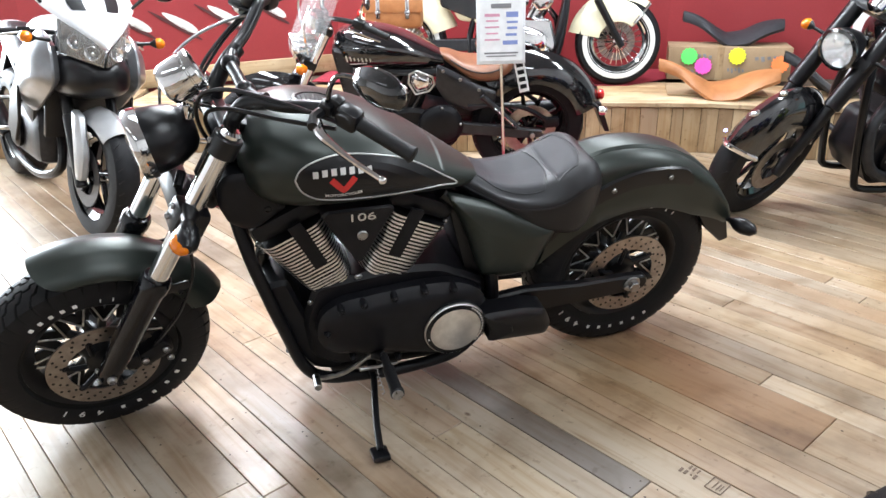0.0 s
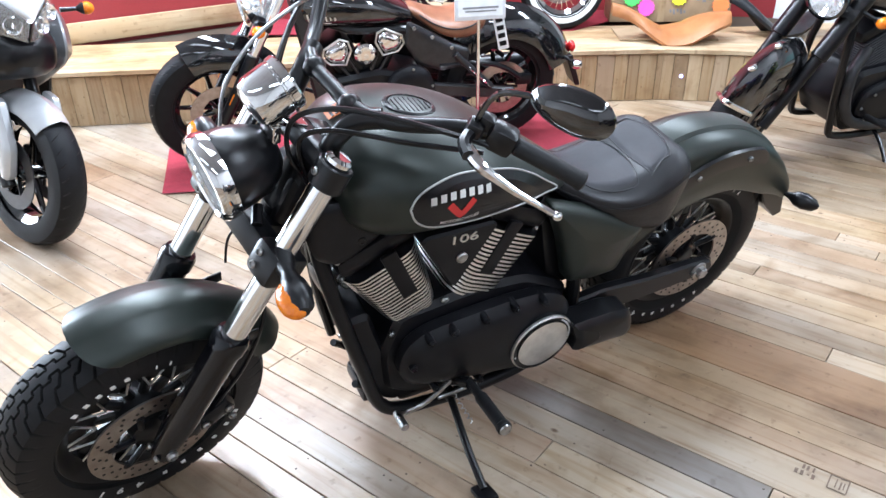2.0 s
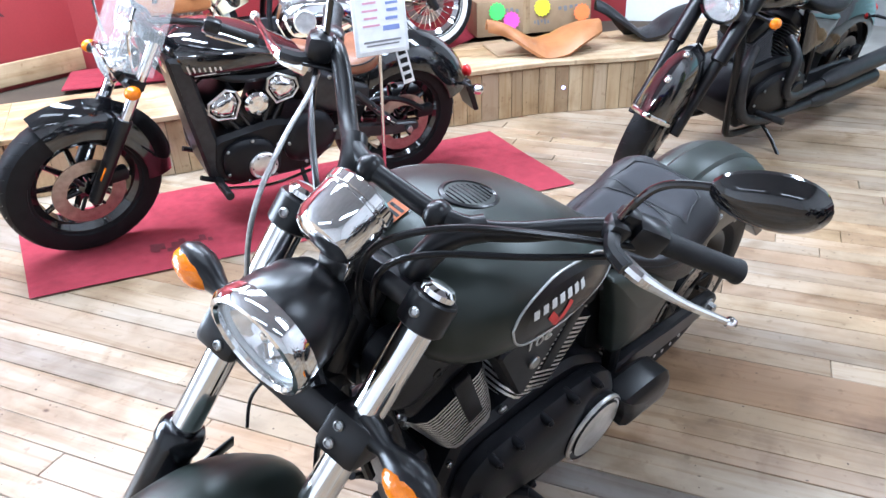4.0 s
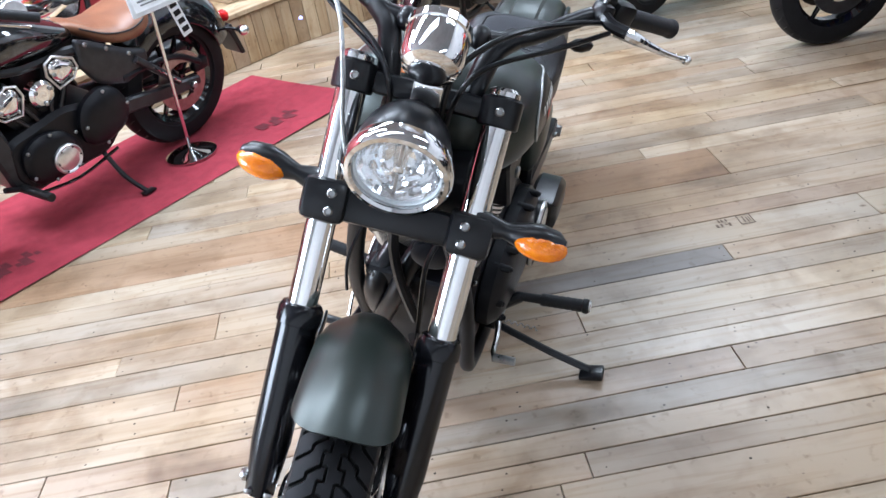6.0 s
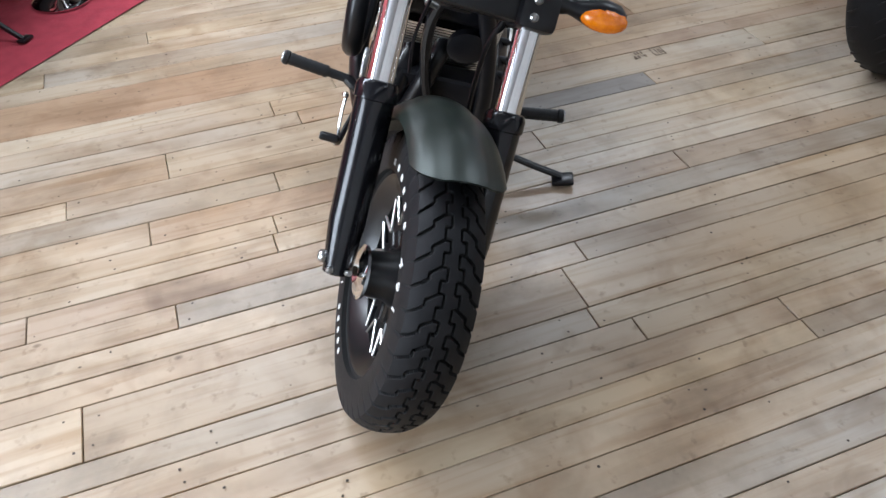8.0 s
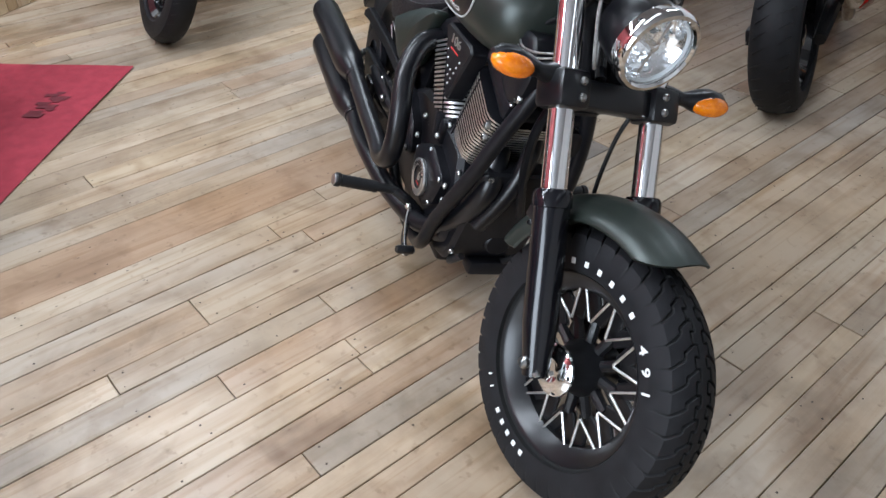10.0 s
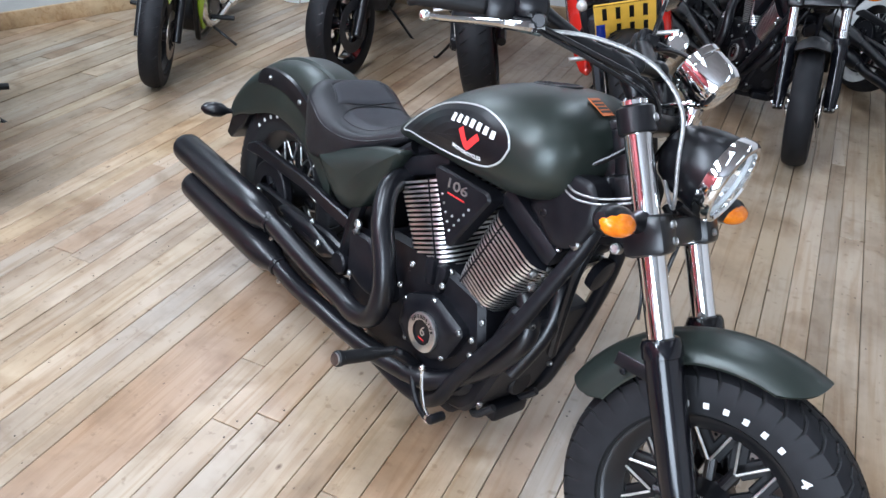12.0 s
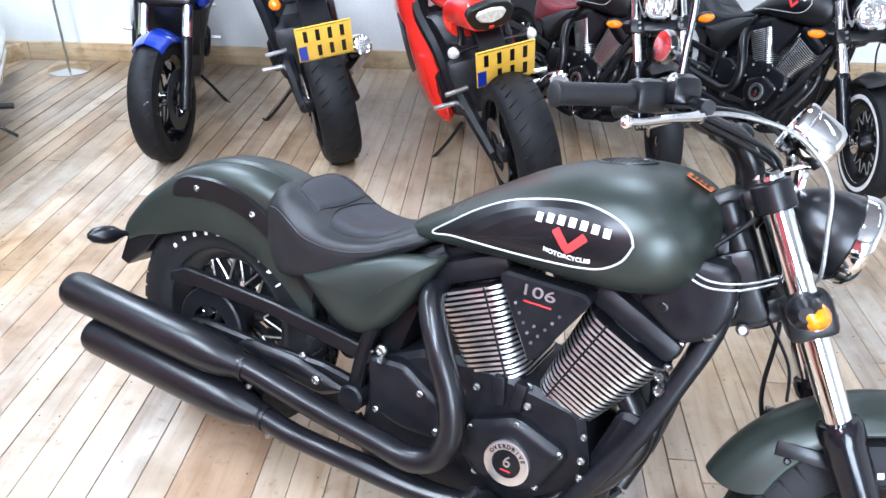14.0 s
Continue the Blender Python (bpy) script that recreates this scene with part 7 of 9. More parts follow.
def sports_bike(name, label, front, heading, base=1.40, lean=9.0, paint=PAINT_RED, tail=None, nose=None, side=None, guard_paint=None, fork=CHROME, plate_on=False, faired=True, seat_mat=LEATHER, pipe_side=-1, turn=0.0, wide_bar=False, high_tail=0.0, pipe=CHROME, short=0.0, beak=False):
    mid, rot_ = stand_at(front, heading, base, lean)
    root = thing(name, label, "motorcycle", Matrix.Translation(mid) @ rot_, "sports and naked motorcycles on the shop floor")
    fx, rx, rr = base / 2, -base / 2, 0.305
    up = Vector((-0.42, 0, 0.907))
    ax = Vector((fx, 0, rr))
    pv = ax + up * 0.5 + Vector((-0.05, 0, 0))
    st = Matrix.Translation(pv) @ Matrix.Rotation(radians(turn), 4, up) @ Matrix.Translation(-pv)
    bike_wheel(root, "front_wheel", fx, rr, 0.062, 0.218, 5, st, GLOSSB, False, 2)
    bike_wheel(root, "rear_wheel", rx, rr + 0.012, 0.092, 0.218, 5, Matrix(), GLOSSB, False, 1)
    for s in (1, -1):
        a = ax + Vector((0, s * 0.105, 0))
        leg = part("fork_leg", rod(a - up * 0.05, a + up * 0.30, 0.027, 0.030), SATIN, root, "", st)
        part("fork_tube", rod(a + up * 0.28, a + up * 0.68, 0.025), fork, leg, "", st)
    part("fork_clamp", join(rbox(0.26, 0.08, 0.04, 0.012, along(ax + up * 0.66, ax + up)), rbox(0.26, 0.08, 0.05, 0.012, along(ax + up * 0.47, ax + up))), SATIN, root, "", st)
    part("front_mudguard", guard((fx, 0, rr), rr + 0.022, 0.078, 66 if wide_bar else 48, 150, 0.055 if wide_bar else 0.075), guard_paint or paint, root, "", st)
    part("fuel_tank", hull([(fx - 0.33, 0.86, 0.08, 0.05), (fx - 0.40, 0.88, 0.15, 0.09), (fx - 0.52, 0.90, 0.17, 0.12), (fx - 0.66, 0.86, 0.15, 0.11), (fx - 0.78, 0.80, 0.09, 0.06)]), paint, root)
    part("seat", hull([(fx - 0.76, 0.79, 0.08, 0.03), (fx - 0.92, 0.79, 0.13, 0.035), (fx - 1.06 + short * 0.3, 0.83 + high_tail * 0.5, 0.12, 0.04), (fx - 1.30 + short * 0.8, 0.88 + high_tail, 0.10, 0.04), (fx - 1.42 + short, 0.90 + high_tail, 0.07, 0.025)]), seat_mat, root)
    if plate_on and faired:
        tl = part("tail_cowl", hull([(fx - 0.95, 0.74, 0.13, 0.05), (fx - 1.15 + short * 0.5, 0.79 + high_tail * 0.6, 0.15, 0.08), (fx - 1.38 + short, 0.85 + high_tail, 0.145, 0.085), (fx - 1.52 + short, 0.865 + high_tail, 0.125, 0.085), (fx - 1.60 + short, 0.865 + high_tail, 0.105, 0.070), (fx - 1.615 + short, 0.865 + high_tail, 0.090, 0.055)]), tail or paint, root, "broad red tail cowl")
        face = Matrix.Translation((fx - 1.628 + short, 0, 0.868 + high_tail)) @ Matrix.Rotation(radians(-90), 4, "Z") @ Matrix.Rotation(radians(14), 4, "X")
        outl = [(-0.108, 0.012), (-0.084, 0.046), (0.0, 0.060), (0.084, 0.046), (0.108, 0.012), (0.076, -0.046), (0.0, -0.070), (-0.076, -0.046)]
        tm = part("lamp_surround", xf(plate(outl, -0.014, 0.030, 0.004, 0.014), face), SATIN, tl, "black panel round the tail lamp")
        part("tail_lamp", xf(plate([(x * 0.64, z * 0.54 + 0.008) for x, z in outl], -0.026, -0.006, 0.007, 0.010, 0.004), face), CLEAR_PLASTIC, tm, "clear tail lamp")
        part("reflector", xf(rbox(0.024, 0.006, 0.014, 0.002, Matrix.Translation((0, -0.016, -0.048))), face), TAIL_RED, tm, "small red reflector")
    else:
        tl = part("tail_cowl", hull([(fx - 0.95, 0.74, 0.13, 0.05), (fx - 1.15 + short * 0.5, 0.79 + high_tail * 0.6, 0.14, 0.07), (fx - 1.38 + short, 0.85 + high_tail, 0.115, 0.06), (fx - 1.56 + short, 0.88 + high_tail, 0.075, 0.045), (fx - 1.63 + short, 0.89 + high_tail, 0.04, 0.02)]), tail or paint, root)
        part("tail_lamp", xf(ball(0.03, 0.075, 0.035), Matrix.Translation((fx - 1.615 + short, 0, 0.885 + high_tail))), CLEAR_PLASTIC if tail is None else TAIL_RED, tl)
    part("engine", join(rbox(0.46, 0.34, 0.30, 0.05, Matrix.Translation((fx - 0.66, 0, 0.42))), rbox(0.20, 0.36, 0.22, 0.03, Matrix.Translation((fx - 0.54, 0, 0.60)) @ Matrix.Rotation(radians(18), 4, "Y"))), GREY_CAST, root)
    for s in (1, -1):
        part("engine_cover", xf(lathe([(0.085, 0), (0.088, 0.02), (0.07, 0.035), (0.002, 0.04)], 24), Matrix.Translation((fx - 0.76, s * 0.17, 0.40)) @ Matrix.Rotation(radians(-90 * s), 4, "X")), CASE, root)
        part("frame_spar", tube([(fx - 0.30, s * 0.06, 0.86), (fx - 0.45, s * 0.17, 0.74), (fx - 0.78, s * 0.16, 0.58), (fx - 0.86, s * 0.14, 0.38)], [0.035, 0.045, 0.04, 0.035], 8, 4), CASE if not wide_bar else SATIN, root)
        part("swing_arm", tube([(fx - 0.84, s * 0.12, 0.40), (fx - 1.1, s * 0.125, 0.36), (rx - 0.02, s * 0.125, rr)], [0.04, 0.034, 0.026], 8, 3), SATIN, root)
        part("subframe", tube([(fx - 0.80, s * 0.11, 0.62), (fx - 1.05, s * 0.11, 0.70), (fx - 1.35 + short, s * 0.08, 0.80 + high_tail)], 0.016, 8, 3), SATIN, root)
        part("footpeg", rod((fx - 0.92, s * 0.15, 0.38), (fx - 0.93, s * 0.27, 0.385), 0.012), ALLOY, root)
        part("passenger_peg", rod((fx - 1.12, s * 0.13, 0.52), (fx - 1.14, s * 0.24, 0.52), 0.011), ALLOY, root)
        if plate_on and faired:
            blinker(root, (fx - 1.58 + short, s * 0.05, 0.735 + high_tail), (fx - 1.60 + short, s * 0.175, 0.735 + high_tail), Matrix(), "rear_indicator", CLEAR_PLASTIC)
        else:
            blinker(root, (fx - 1.50 + short, s * 0.07, 0.80 + high_tail), (fx - 1.52 + short, s * 0.155, 0.80 + high_tail), Matrix(), "rear_indicator")
        if faired:
            part("side_fairing", plate([(fx - 0.02, 0.90), (fx - 0.16, 0.98), (fx - 0.38, 0.90), (fx - 0.50, 0.72), (fx - 0.46, 0.58), (fx - 0.34, 0.56), (fx - 0.20, 0.62), (fx + 0.02, 0.74)] if beak else [(fx - 0.02, 0.90), (fx - 0.16, 0.98), (fx - 0.38, 0.90), (fx - 0.50, 0.72), (fx - 0.72, 0.50), (fx - 0.86, 0.26), (fx - 0.55, 0.16), (fx - 0.26, 0.30), (fx - 0.20, 0.52), (fx + 0.02, 0.70)], s * 0.155, s * 0.225, 0.03, 0.06, 0.045), side or paint, root)
            part("fairing_vent", plate([(fx - 0.30, 0.70), (fx - 0.44, 0.66), (fx - 0.55, 0.46), (fx - 0.42, 0.40), (fx - 0.33, 0.52)], s * 0.255, s * 0.272, 0.004, 0.02), SATIN, root)
        else:
            part("shroud", plate([(fx - 0.22, 0.84), (fx - 0.40, 0.90), (fx - 0.52, 0.78), (fx - 0.40, 0.66), (fx - 0.28, 0.70)], s * 0.12, s * 0.18, 0.015, 0.03, 0.02), paint, root)
            blinker(root, ax + up * 0.58 + Vector((0.03, s * 0.12, 0)), ax + up * 0.58 + Vector((0.04, s * 0.22, 0)), st)
    if beak:
        def nose_at(u, v, d=0.0):
            w = 0.012 + 0.205 * min(1.0, v / 0.62) ** 0.85
            return Vector((fx + 0.175 - 0.30 * v ** 1.15 - 0.13 * abs(u) ** 2.0 * min(1.0, v + 0.25) - d, u * (w - d), 0.915 + 0.275 * v + 0.02 * (1 - u * u) * v))
        rings = [[nose_at(-1 + j / 9, i / 14) for j in range(19)] + [nose_at(1 - j / 9, i / 14, 0.008) for j in range(19)] for i in range(15)]
        nm = part("nose_fairing", loft(rings), nose, root, "white pointed nose fairing")
        for s in (1, -1):
            part("nose_stripe", loft([[nose_at(s * (0.22 + 0.30 * k), 0.52 + 0.42 * i / 6, -0.003) for k in (0, 0.5, 1)] for i in range(7)], False, False), SATIN, nm, "dark stripe on the nose", None, 60)
        part("lower_cowl", hull([(fx + 0.10, 0.775, 0.05, 0.04), (fx + 0.05, 0.775, 0.13, 0.085), (fx - 0.08, 0.78, 0.165, 0.12), (fx - 0.26, 0.78, 0.15, 0.13)], 2.8), SATIN, root, "black lower cowl")
        for s in (1, -1):
            def lamp_at(u, v, d=0.0):
                low, high = 0.828 + 0.050 * u, 0.900 + 0.125 * u ** 0.85
                return Vector((fx + 0.150 - 0.150 * u ** 1.7 - 0.030 * (1 - v) + 0.012 * math.sin(math.pi * u) * math.sin(math.pi * v) - d, s * (0.006 + 0.150 * u), low + (high - low) * v))
            order = (lambda r: r if s > 0 else r[::-1])
            eye = part("headlamp", loft([order([lamp_at(i / 10, j / 6, 0.012) for j in range(7)] + [lamp_at(i / 10, 1 - j / 6, 0.05) for j in range(7)]) for i in range(11)]), GLOSSB, nm, "twin headlamp under clear plastic")
            for u, v, r in ((0.30, 0.45, 0.030), (0.66, 0.55, 0.031)):
                c = lamp_at(u, v, 0.010)
                part("reflector", xf(lathe([(r * 0.25, -0.012), (r * 0.7, -0.004), (r, 0.008), (r * 1.08, 0.006)], 20, False), along(c, c + Vector((1, s * 0.35, 0.05)))), REFLECTOR, eye)
                part("bulb", ball(r * 0.3, r * 0.3, r * 0.3, Matrix.Translation(c + Vector((0.004, 0, 0))), 10, 6), CHROME, eye)
            part("lens", loft([order([lamp_at(i / 10, j / 6) for j in range(7)]) for i in range(11)], False, False), SCREEN, eye, "clear lamp cover", None, 60)
            part("fork_cover", plate([(fx + 0.055, 0.30), (fx + 0.075, 0.42), (fx + 0.02, 0.60), (fx - 0.05, 0.62), (fx - 0.02, 0.42), (fx + 0.005, 0.28)], s * 0.085, s * 0.128, 0.010, 0.02, 0.008), guard_paint, root, "pale silver fork cover", st)
            mi = part("mirror", tube([(fx - 0.10, s * 0.18, 1.07), (fx - 0.10, s * 0.27, 1.15), (fx - 0.12, s * 0.31, 1.16)], 0.008, 8, 3), SATIN, root)
            part("shell", ball(0.02, 0.065, 0.04, Matrix.Translation((fx - 0.12, s * 0.36, 1.17))), GLOSSB, mi)
            blinker(root, (fx - 0.02, s * 0.19, 0.93), (fx + 0.0, s * 0.29, 0.94), Matrix())
    elif faired:
        nm = part("nose_fairing", hull([(fx + 0.16, 0.86, 0.05, 0.04), (fx + 0.12, 0.88, 0.14, 0.10), (fx + 0.02, 0.92, 0.20, 0.15), (fx - 0.14, 0.97, 0.23, 0.17), (fx - 0.28, 0.98, 0.20, 0.14)], 2.4), nose or paint, root)
        for s in (1, -1):
            part("headlamp", xf(ball(0.03, 0.062, 0.052), Matrix.Translation((fx + 0.125, s * 0.075, 0.865)) @ Matrix.Rotation(radians(-20 * s), 4, "Z")), CLEAR_PLASTIC, nm, "clear twin headlamp")
            mi = part("mirror", tube([(fx - 0.10, s * 0.18, 1.07), (fx - 0.10, s * 0.27, 1.15), (fx - 0.12, s * 0.31, 1.16)], 0.008, 8, 3), SATIN, root)
            part("shell", ball(0.02, 0.065, 0.04, Matrix.Translation((fx - 0.12, s * 0.36, 1.17))), GLOSSB, mi)
            blinker(root, (fx - 0.02, s * 0.21, 0.86), (fx + 0.0, s * 0.31, 0.87), Matrix())
        rings = [[(fx + 0.02 - 0.30 * k / 6, (j / 5 - 1) * (0.15 + 0.03 * k / 6), 1.03 + 0.17 * k / 6 + 0.03 * (1 - (j / 5 - 1) ** 2)) for j in range(11)] for k in range(7)]
        part("screen", loft(rings, False, False), SCREEN, root, "clear screen")
    if not faired:
        round_lamp(root, ax + up * 0.58 + Vector((0.10, 0, 0.02)), 0.085, st, SATIN)
    b = ax + up * 0.70
    simple_bar(root, [b + Vector((-0.02, 0.03, 0.03 if wide_bar else 0)), b + Vector((-0.01, 0.12, 0.07 if wide_bar else 0)), b + Vector((-0.06, 0.22, 0.10 if wide_bar else -0.01)), b + Vector((-0.12, 0.37, 0.09 if wide_bar else -0.03))], st, SATIN, ALLOY, wide_bar)
    part("radiator", rbox(0.04, 0.30, 0.26, 0.01, Matrix.Translation((fx - 0.34, 0, 0.56)) @ Matrix.Rotation(radians(14), 4, "Y")), SATIN, root)
    s = pipe_side
    part("exhaust_pipe", tube([(fx - 0.42, s * 0.06, 0.46), (fx - 0.36, s * 0.08, 0.28), (fx - 0.60, s * 0.12, 0.19), (fx - 0.90, s * 0.16, 0.24), (fx - 1.02, s * 0.18, 0.34)], 0.024, 10, 5), SATIN if beak else STEEL, root)
    part("silencer", xf(lathe([(0.026, 0), (0.048, 0.06), (0.055, 0.12), (0.055, 0.42), (0.045, 0.46), (0.03, 0.44)], 20), along((fx - 1.0, s * 0.185, 0.33), (fx - 1.44, s * 0.21, 0.58))), pipe, root)
    if not plate_on:
        part("rear_hugger", guard((rx, 0, rr + 0.012), rr + 0.035, 0.10, 60, 130, 0.06), SATIN, root)
    part("side_stand", tube([(fx - 0.80, 0.12, 0.22), (fx - 0.80, 0.22, 0.13), (fx - 0.77, 0.31, 0.052), (fx - 0.74, 0.33, 0.049)], 0.009, 8, 4), SATIN, root)
    part("plate_hanger", plate([(fx - 1.42 + short, 0.84 + high_tail), (fx - 1.50 + short, 0.84 + high_tail), (fx - 1.70 + short, 0.62 + high_tail), (fx - 1.66 + short, 0.58 + high_tail), (fx - 1.52 + short, 0.70 + high_tail)], -0.06, 0.06, 0.004), SATIN, root)
    if plate_on:
        back, lift = (1.755, 0.705) if faired else (1.715, 0.675)
        number_plate(root, Matrix.Translation((fx - back + short, 0, lift + high_tail)) @ Matrix.Rotation(radians(-90), 4, "Z") @ Matrix.Rotation(radians(22), 4, "X") @ Matrix.Translation((0, -0.022, 0)), 0.90 if wide_bar else 0.97)
    return root


def black_cruiser_bike():
    """The gloss black cruiser on the carpet; x forward from its rear axle."""
    h = Vector((0.975, -0.22, 0)).normalized()
    root = thing("black_cruiser", "gloss black cruiser motorcycle with windscreen and brown saddle on carpet", "motorcycle", Matrix.Translation((-1.286, -1.79, 0.012)) @ Matrix.Rotation(math.atan2(h.y, h.x), 4, "Z") @ Matrix.Rotation(radians(-10), 4, "X"), "cruisers on the shop floor")
    fx, rr = 1.44, 0.322
    up = Vector((-0.48, 0, 0.877))
    pv = Vector((1.10, 0, 0.90))
    st = Matrix.Translation(pv) @ Matrix.Rotation(radians(10), 4, up) @ Matrix.Translation(-pv)
    bike_wheel(root, "front_wheel", fx, rr, 0.062, 0.215, 10, st, GLOSSB, False, 1, False)
    bike_wheel(root, "rear_wheel", 0.0, rr, 0.072, 0.215, 10, Matrix(), GLOSSB, False, 1, False)
    ax = Vector((fx, 0, rr))
    for s in (1, -1):
        a = ax + Vector((-0.02, s * 0.105, 0))
        leg = part("fork_leg", rod(a - up * 0.04, a + up * 0.34, 0.027, 0.030), SATIN, root, "", st)
        part("fork_tube", rod(a + up * 0.33, a + up * 0.72, 0.0225), CHROME, leg, "chrome fork tube", st)
        part("reflector", xf(rbox(0.008, 0.006, 0.06, 0.002), along(a + Vector((-0.03, s * 0.028, 0.10)), a + Vector((-0.03, s * 0.028, 0.10)) + up)), AMBER, leg, "amber reflector", st)
        blinker(root, (1.235, s * 0.12, 0.775), (1.245, s * 0.215, 0.785), st)
        blinker(root, (-0.35, s * 0.06, 0.455), (-0.385, s * 0.15, 0.450), Matrix(), "rear_indicator", CHROME)
    part("fork_clamp", join(xf(rbox(0.26, 0.09, 0.045, 0.012), along(ax + up * 0.70, ax + up)), xf(rbox(0.26, 0.08, 0.05, 0.012), along(ax + up * 0.50, ax + up))), SATIN, root, "", st)
    part("front_mudguard", guard((fx - 0.005, 0, rr), rr + 0.048, 0.088, 66, 186, 0.13), PAINT_BLACK, root, "", st)
    round_lamp(root, (1.255, 0, 0.815), 0.080, st, CHROME)
    simple_bar(root, [(1.08, 0.02, 0.985), (1.09, 0.10, 0.99), (1.05, 0.22, 1.03), (0.95, 0.31, 1.03), (0.83, 0.40, 0.99)], st)
    part("speedometer", xf(lathe([(0.02, -0.05), (0.05, -0.03), (0.052, 0.02), (0.04, 0.025)], 20), along((1.14, 0, 0.95), (1.05, 0, 1.10))), CHROME, root, "", st)
    rings = []
    for k in range(9):
        f = k / 8
        rings.append([(1.29 - 0.22 * f - 0.12 * (j / 6 - 1) ** 2, (j / 6 - 1) * 0.24 * (1 - 0.25 * f ** 3), 0.84 + 0.46 * f) for j in range(13)])
    part("windscreen", loft(rings, False, False), SCREEN, root, "clear windscreen", st)
    parts("screen_bracket", [tube([(1.20, q * 0.12, 0.82), (1.21, q * 0.17, 0.98), (1.17, q * 0.17, 1.08)], 0.006, 6, 3) for q in (1, -1)], CHROME, root, "", st)
    # tank and saddle
    tank_ = part("fuel_tank", hull([(1.055, 0.800, 0.05, 0.045), (1.03, 0.805, 0.115, 0.085), (0.94, 0.812, 0.168, 0.108), (0.82, 0.808, 0.178, 0.105), (0.70, 0.790, 0.158, 0.092), (0.58, 0.757, 0.118, 0.066), (0.48, 0.728, 0.070, 0.036)], 2.3), PAINT_BLACK, root)
    part("filler_cap", xf(lathe([(0.04, 0), (0.042, 0.008), (0.03, 0.016), (0.002, 0.018)], 20), Matrix.Translation((0.88, 0.0, 0.914))), CHROME, tank_)
    for s in (1, -1):
        part("tank_rib", tube([(1.01, s * 0.125, 0.835), (0.92, s * 0.172, 0.842), (0.80, s * 0.174, 0.835), (0.68, s * 0.150, 0.806), (0.56, s * 0.105, 0.762)], 0.004, 6, 5), PAINT_BLACK, tank_, "raised rib")
        for k in range(7):
            part("badge_bar", rbox(0.007, 0.003, 0.016 + 0.018 * (k == 0) + 0.006 * (k % 3 == 1), 0.001, Matrix.Translation((0.985 - 0.020 * k, s * (0.161 + 0.0035 * min(k, 4)), 0.790 - 0.001 * k)) @ Matrix.Rotation(radians(14), 4, "Y")), ALLOY, tank_, "", None, 0)
        part("badge_line", rbox(0.085, 0.003, 0.004, 0.001, Matrix.Translation((0.925, s * 0.1685, 0.765))), ALLOY, tank_, "", None, 0)
    saddle = part("saddle", hull([(0.505, 0.760, 0.045, 0.014), (0.45, 0.735, 0.085, 0.030), (0.37, 0.690, 0.130, 0.040), (0.28, 0.668, 0.155, 0.048), (0.20, 0.678, 0.158, 0.056), (0.14, 0.698, 0.130, 0.050), (0.105, 0.695, 0.07, 0.034)]), BROWN_LEATHER, root, "brown leather saddle")
    part("piping", tube([(0.45, 0.085, 0.742), (0.37, 0.127, 0.702), (0.28, 0.150, 0.686), (0.20, 0.152, 0.700), (0.13, 0.11, 0.725)], 0.004, 6, 5), LEATHER, saddle, "dark seam")
    part("rear_mudguard", guard((0, 0, rr), rr + 0.102, 0.108, 48, 163, 0.15), PAINT_BLACK, root)
    part("tail_lamp", ball(0.018, 0.034, 0.030, Matrix.Translation((-0.412, 0, 0.485))), TAIL_RED, root, "red tail lamp")
    part("plate_bracket", plate([(-0.36, 0.46), (-0.40, 0.46), (-0.47, 0.28), (-0.44, 0.28)], -0.06, 0.06, 0.004, 0.01), SATIN, root)
    # engine
    part("crankcase", plate([(0.93, 0.46), (0.95, 0.30), (0.88, 0.215), (0.50, 0.215), (0.40, 0.30), (0.42, 0.44), (0.66, 0.50)], -0.14, 0.14, 0.02, 0.04), CASE, root)
    part("radiator", plate([(1.065, 0.84), (0.975, 0.815), (0.905, 0.46), (0.875, 0.24), (0.955, 0.25), (0.985, 0.42)], -0.135, 0.135, 0.014, 0.03), GREY_CAST, root, "dark grey radiator shroud")
    for s in (1, -1):
        part("primary_cover", plate([(0.635, 0.40), (0.60, 0.49), (0.50, 0.53), (0.42, 0.50), (0.375, 0.40), (0.41, 0.32), (0.54, 0.28), (0.62, 0.31)], s * 0.13, s * 0.185, 0.016, 0.05, 0.016), CASE, root)
        part("front_cover", plate([(0.90, 0.40), (0.90, 0.28), (0.82, 0.235), (0.66, 0.245), (0.64, 0.34), (0.70, 0.43), (0.82, 0.45)], s * 0.13, s * 0.170, 0.012, 0.05, 0.012), CASE, root)
        rc = part("round_cover", xf(lathe([(0.062, -0.02), (0.064, 0.012), (0.058, 0.018), (0.050, 0.012), (0.044, 0.016), (0.002, 0.019)], 32), Matrix.Translation((0.735, s * 0.178, 0.318)) @ Matrix.Rotation(radians(-90 * s), 4, "X")), ALLOY, root, "machined round cover")
        parts("cover_bolt", [bolt((0.735 + 0.052 * math.cos(t), s * 0.197, 0.318 + 0.052 * math.sin(t)), (0, s, 0), 0.004, 0.004) for t in [k * 1.047 for k in range(6)]], SATIN, rc)
        parts("case_bolt", [bolt((x, s * 0.172, z), (0, s, 0), 0.008, 0.007) for x, z in ((0.88, 0.41), (0.885, 0.30), (0.80, 0.25), (0.68, 0.255), (0.66, 0.40), (0.77, 0.44))] + [bolt((x, s * 0.188, z), (0, s, 0), 0.008, 0.007) for x, z in ((0.615, 0.40), (0.50, 0.515), (0.40, 0.42), (0.54, 0.295))], ZINC, root)
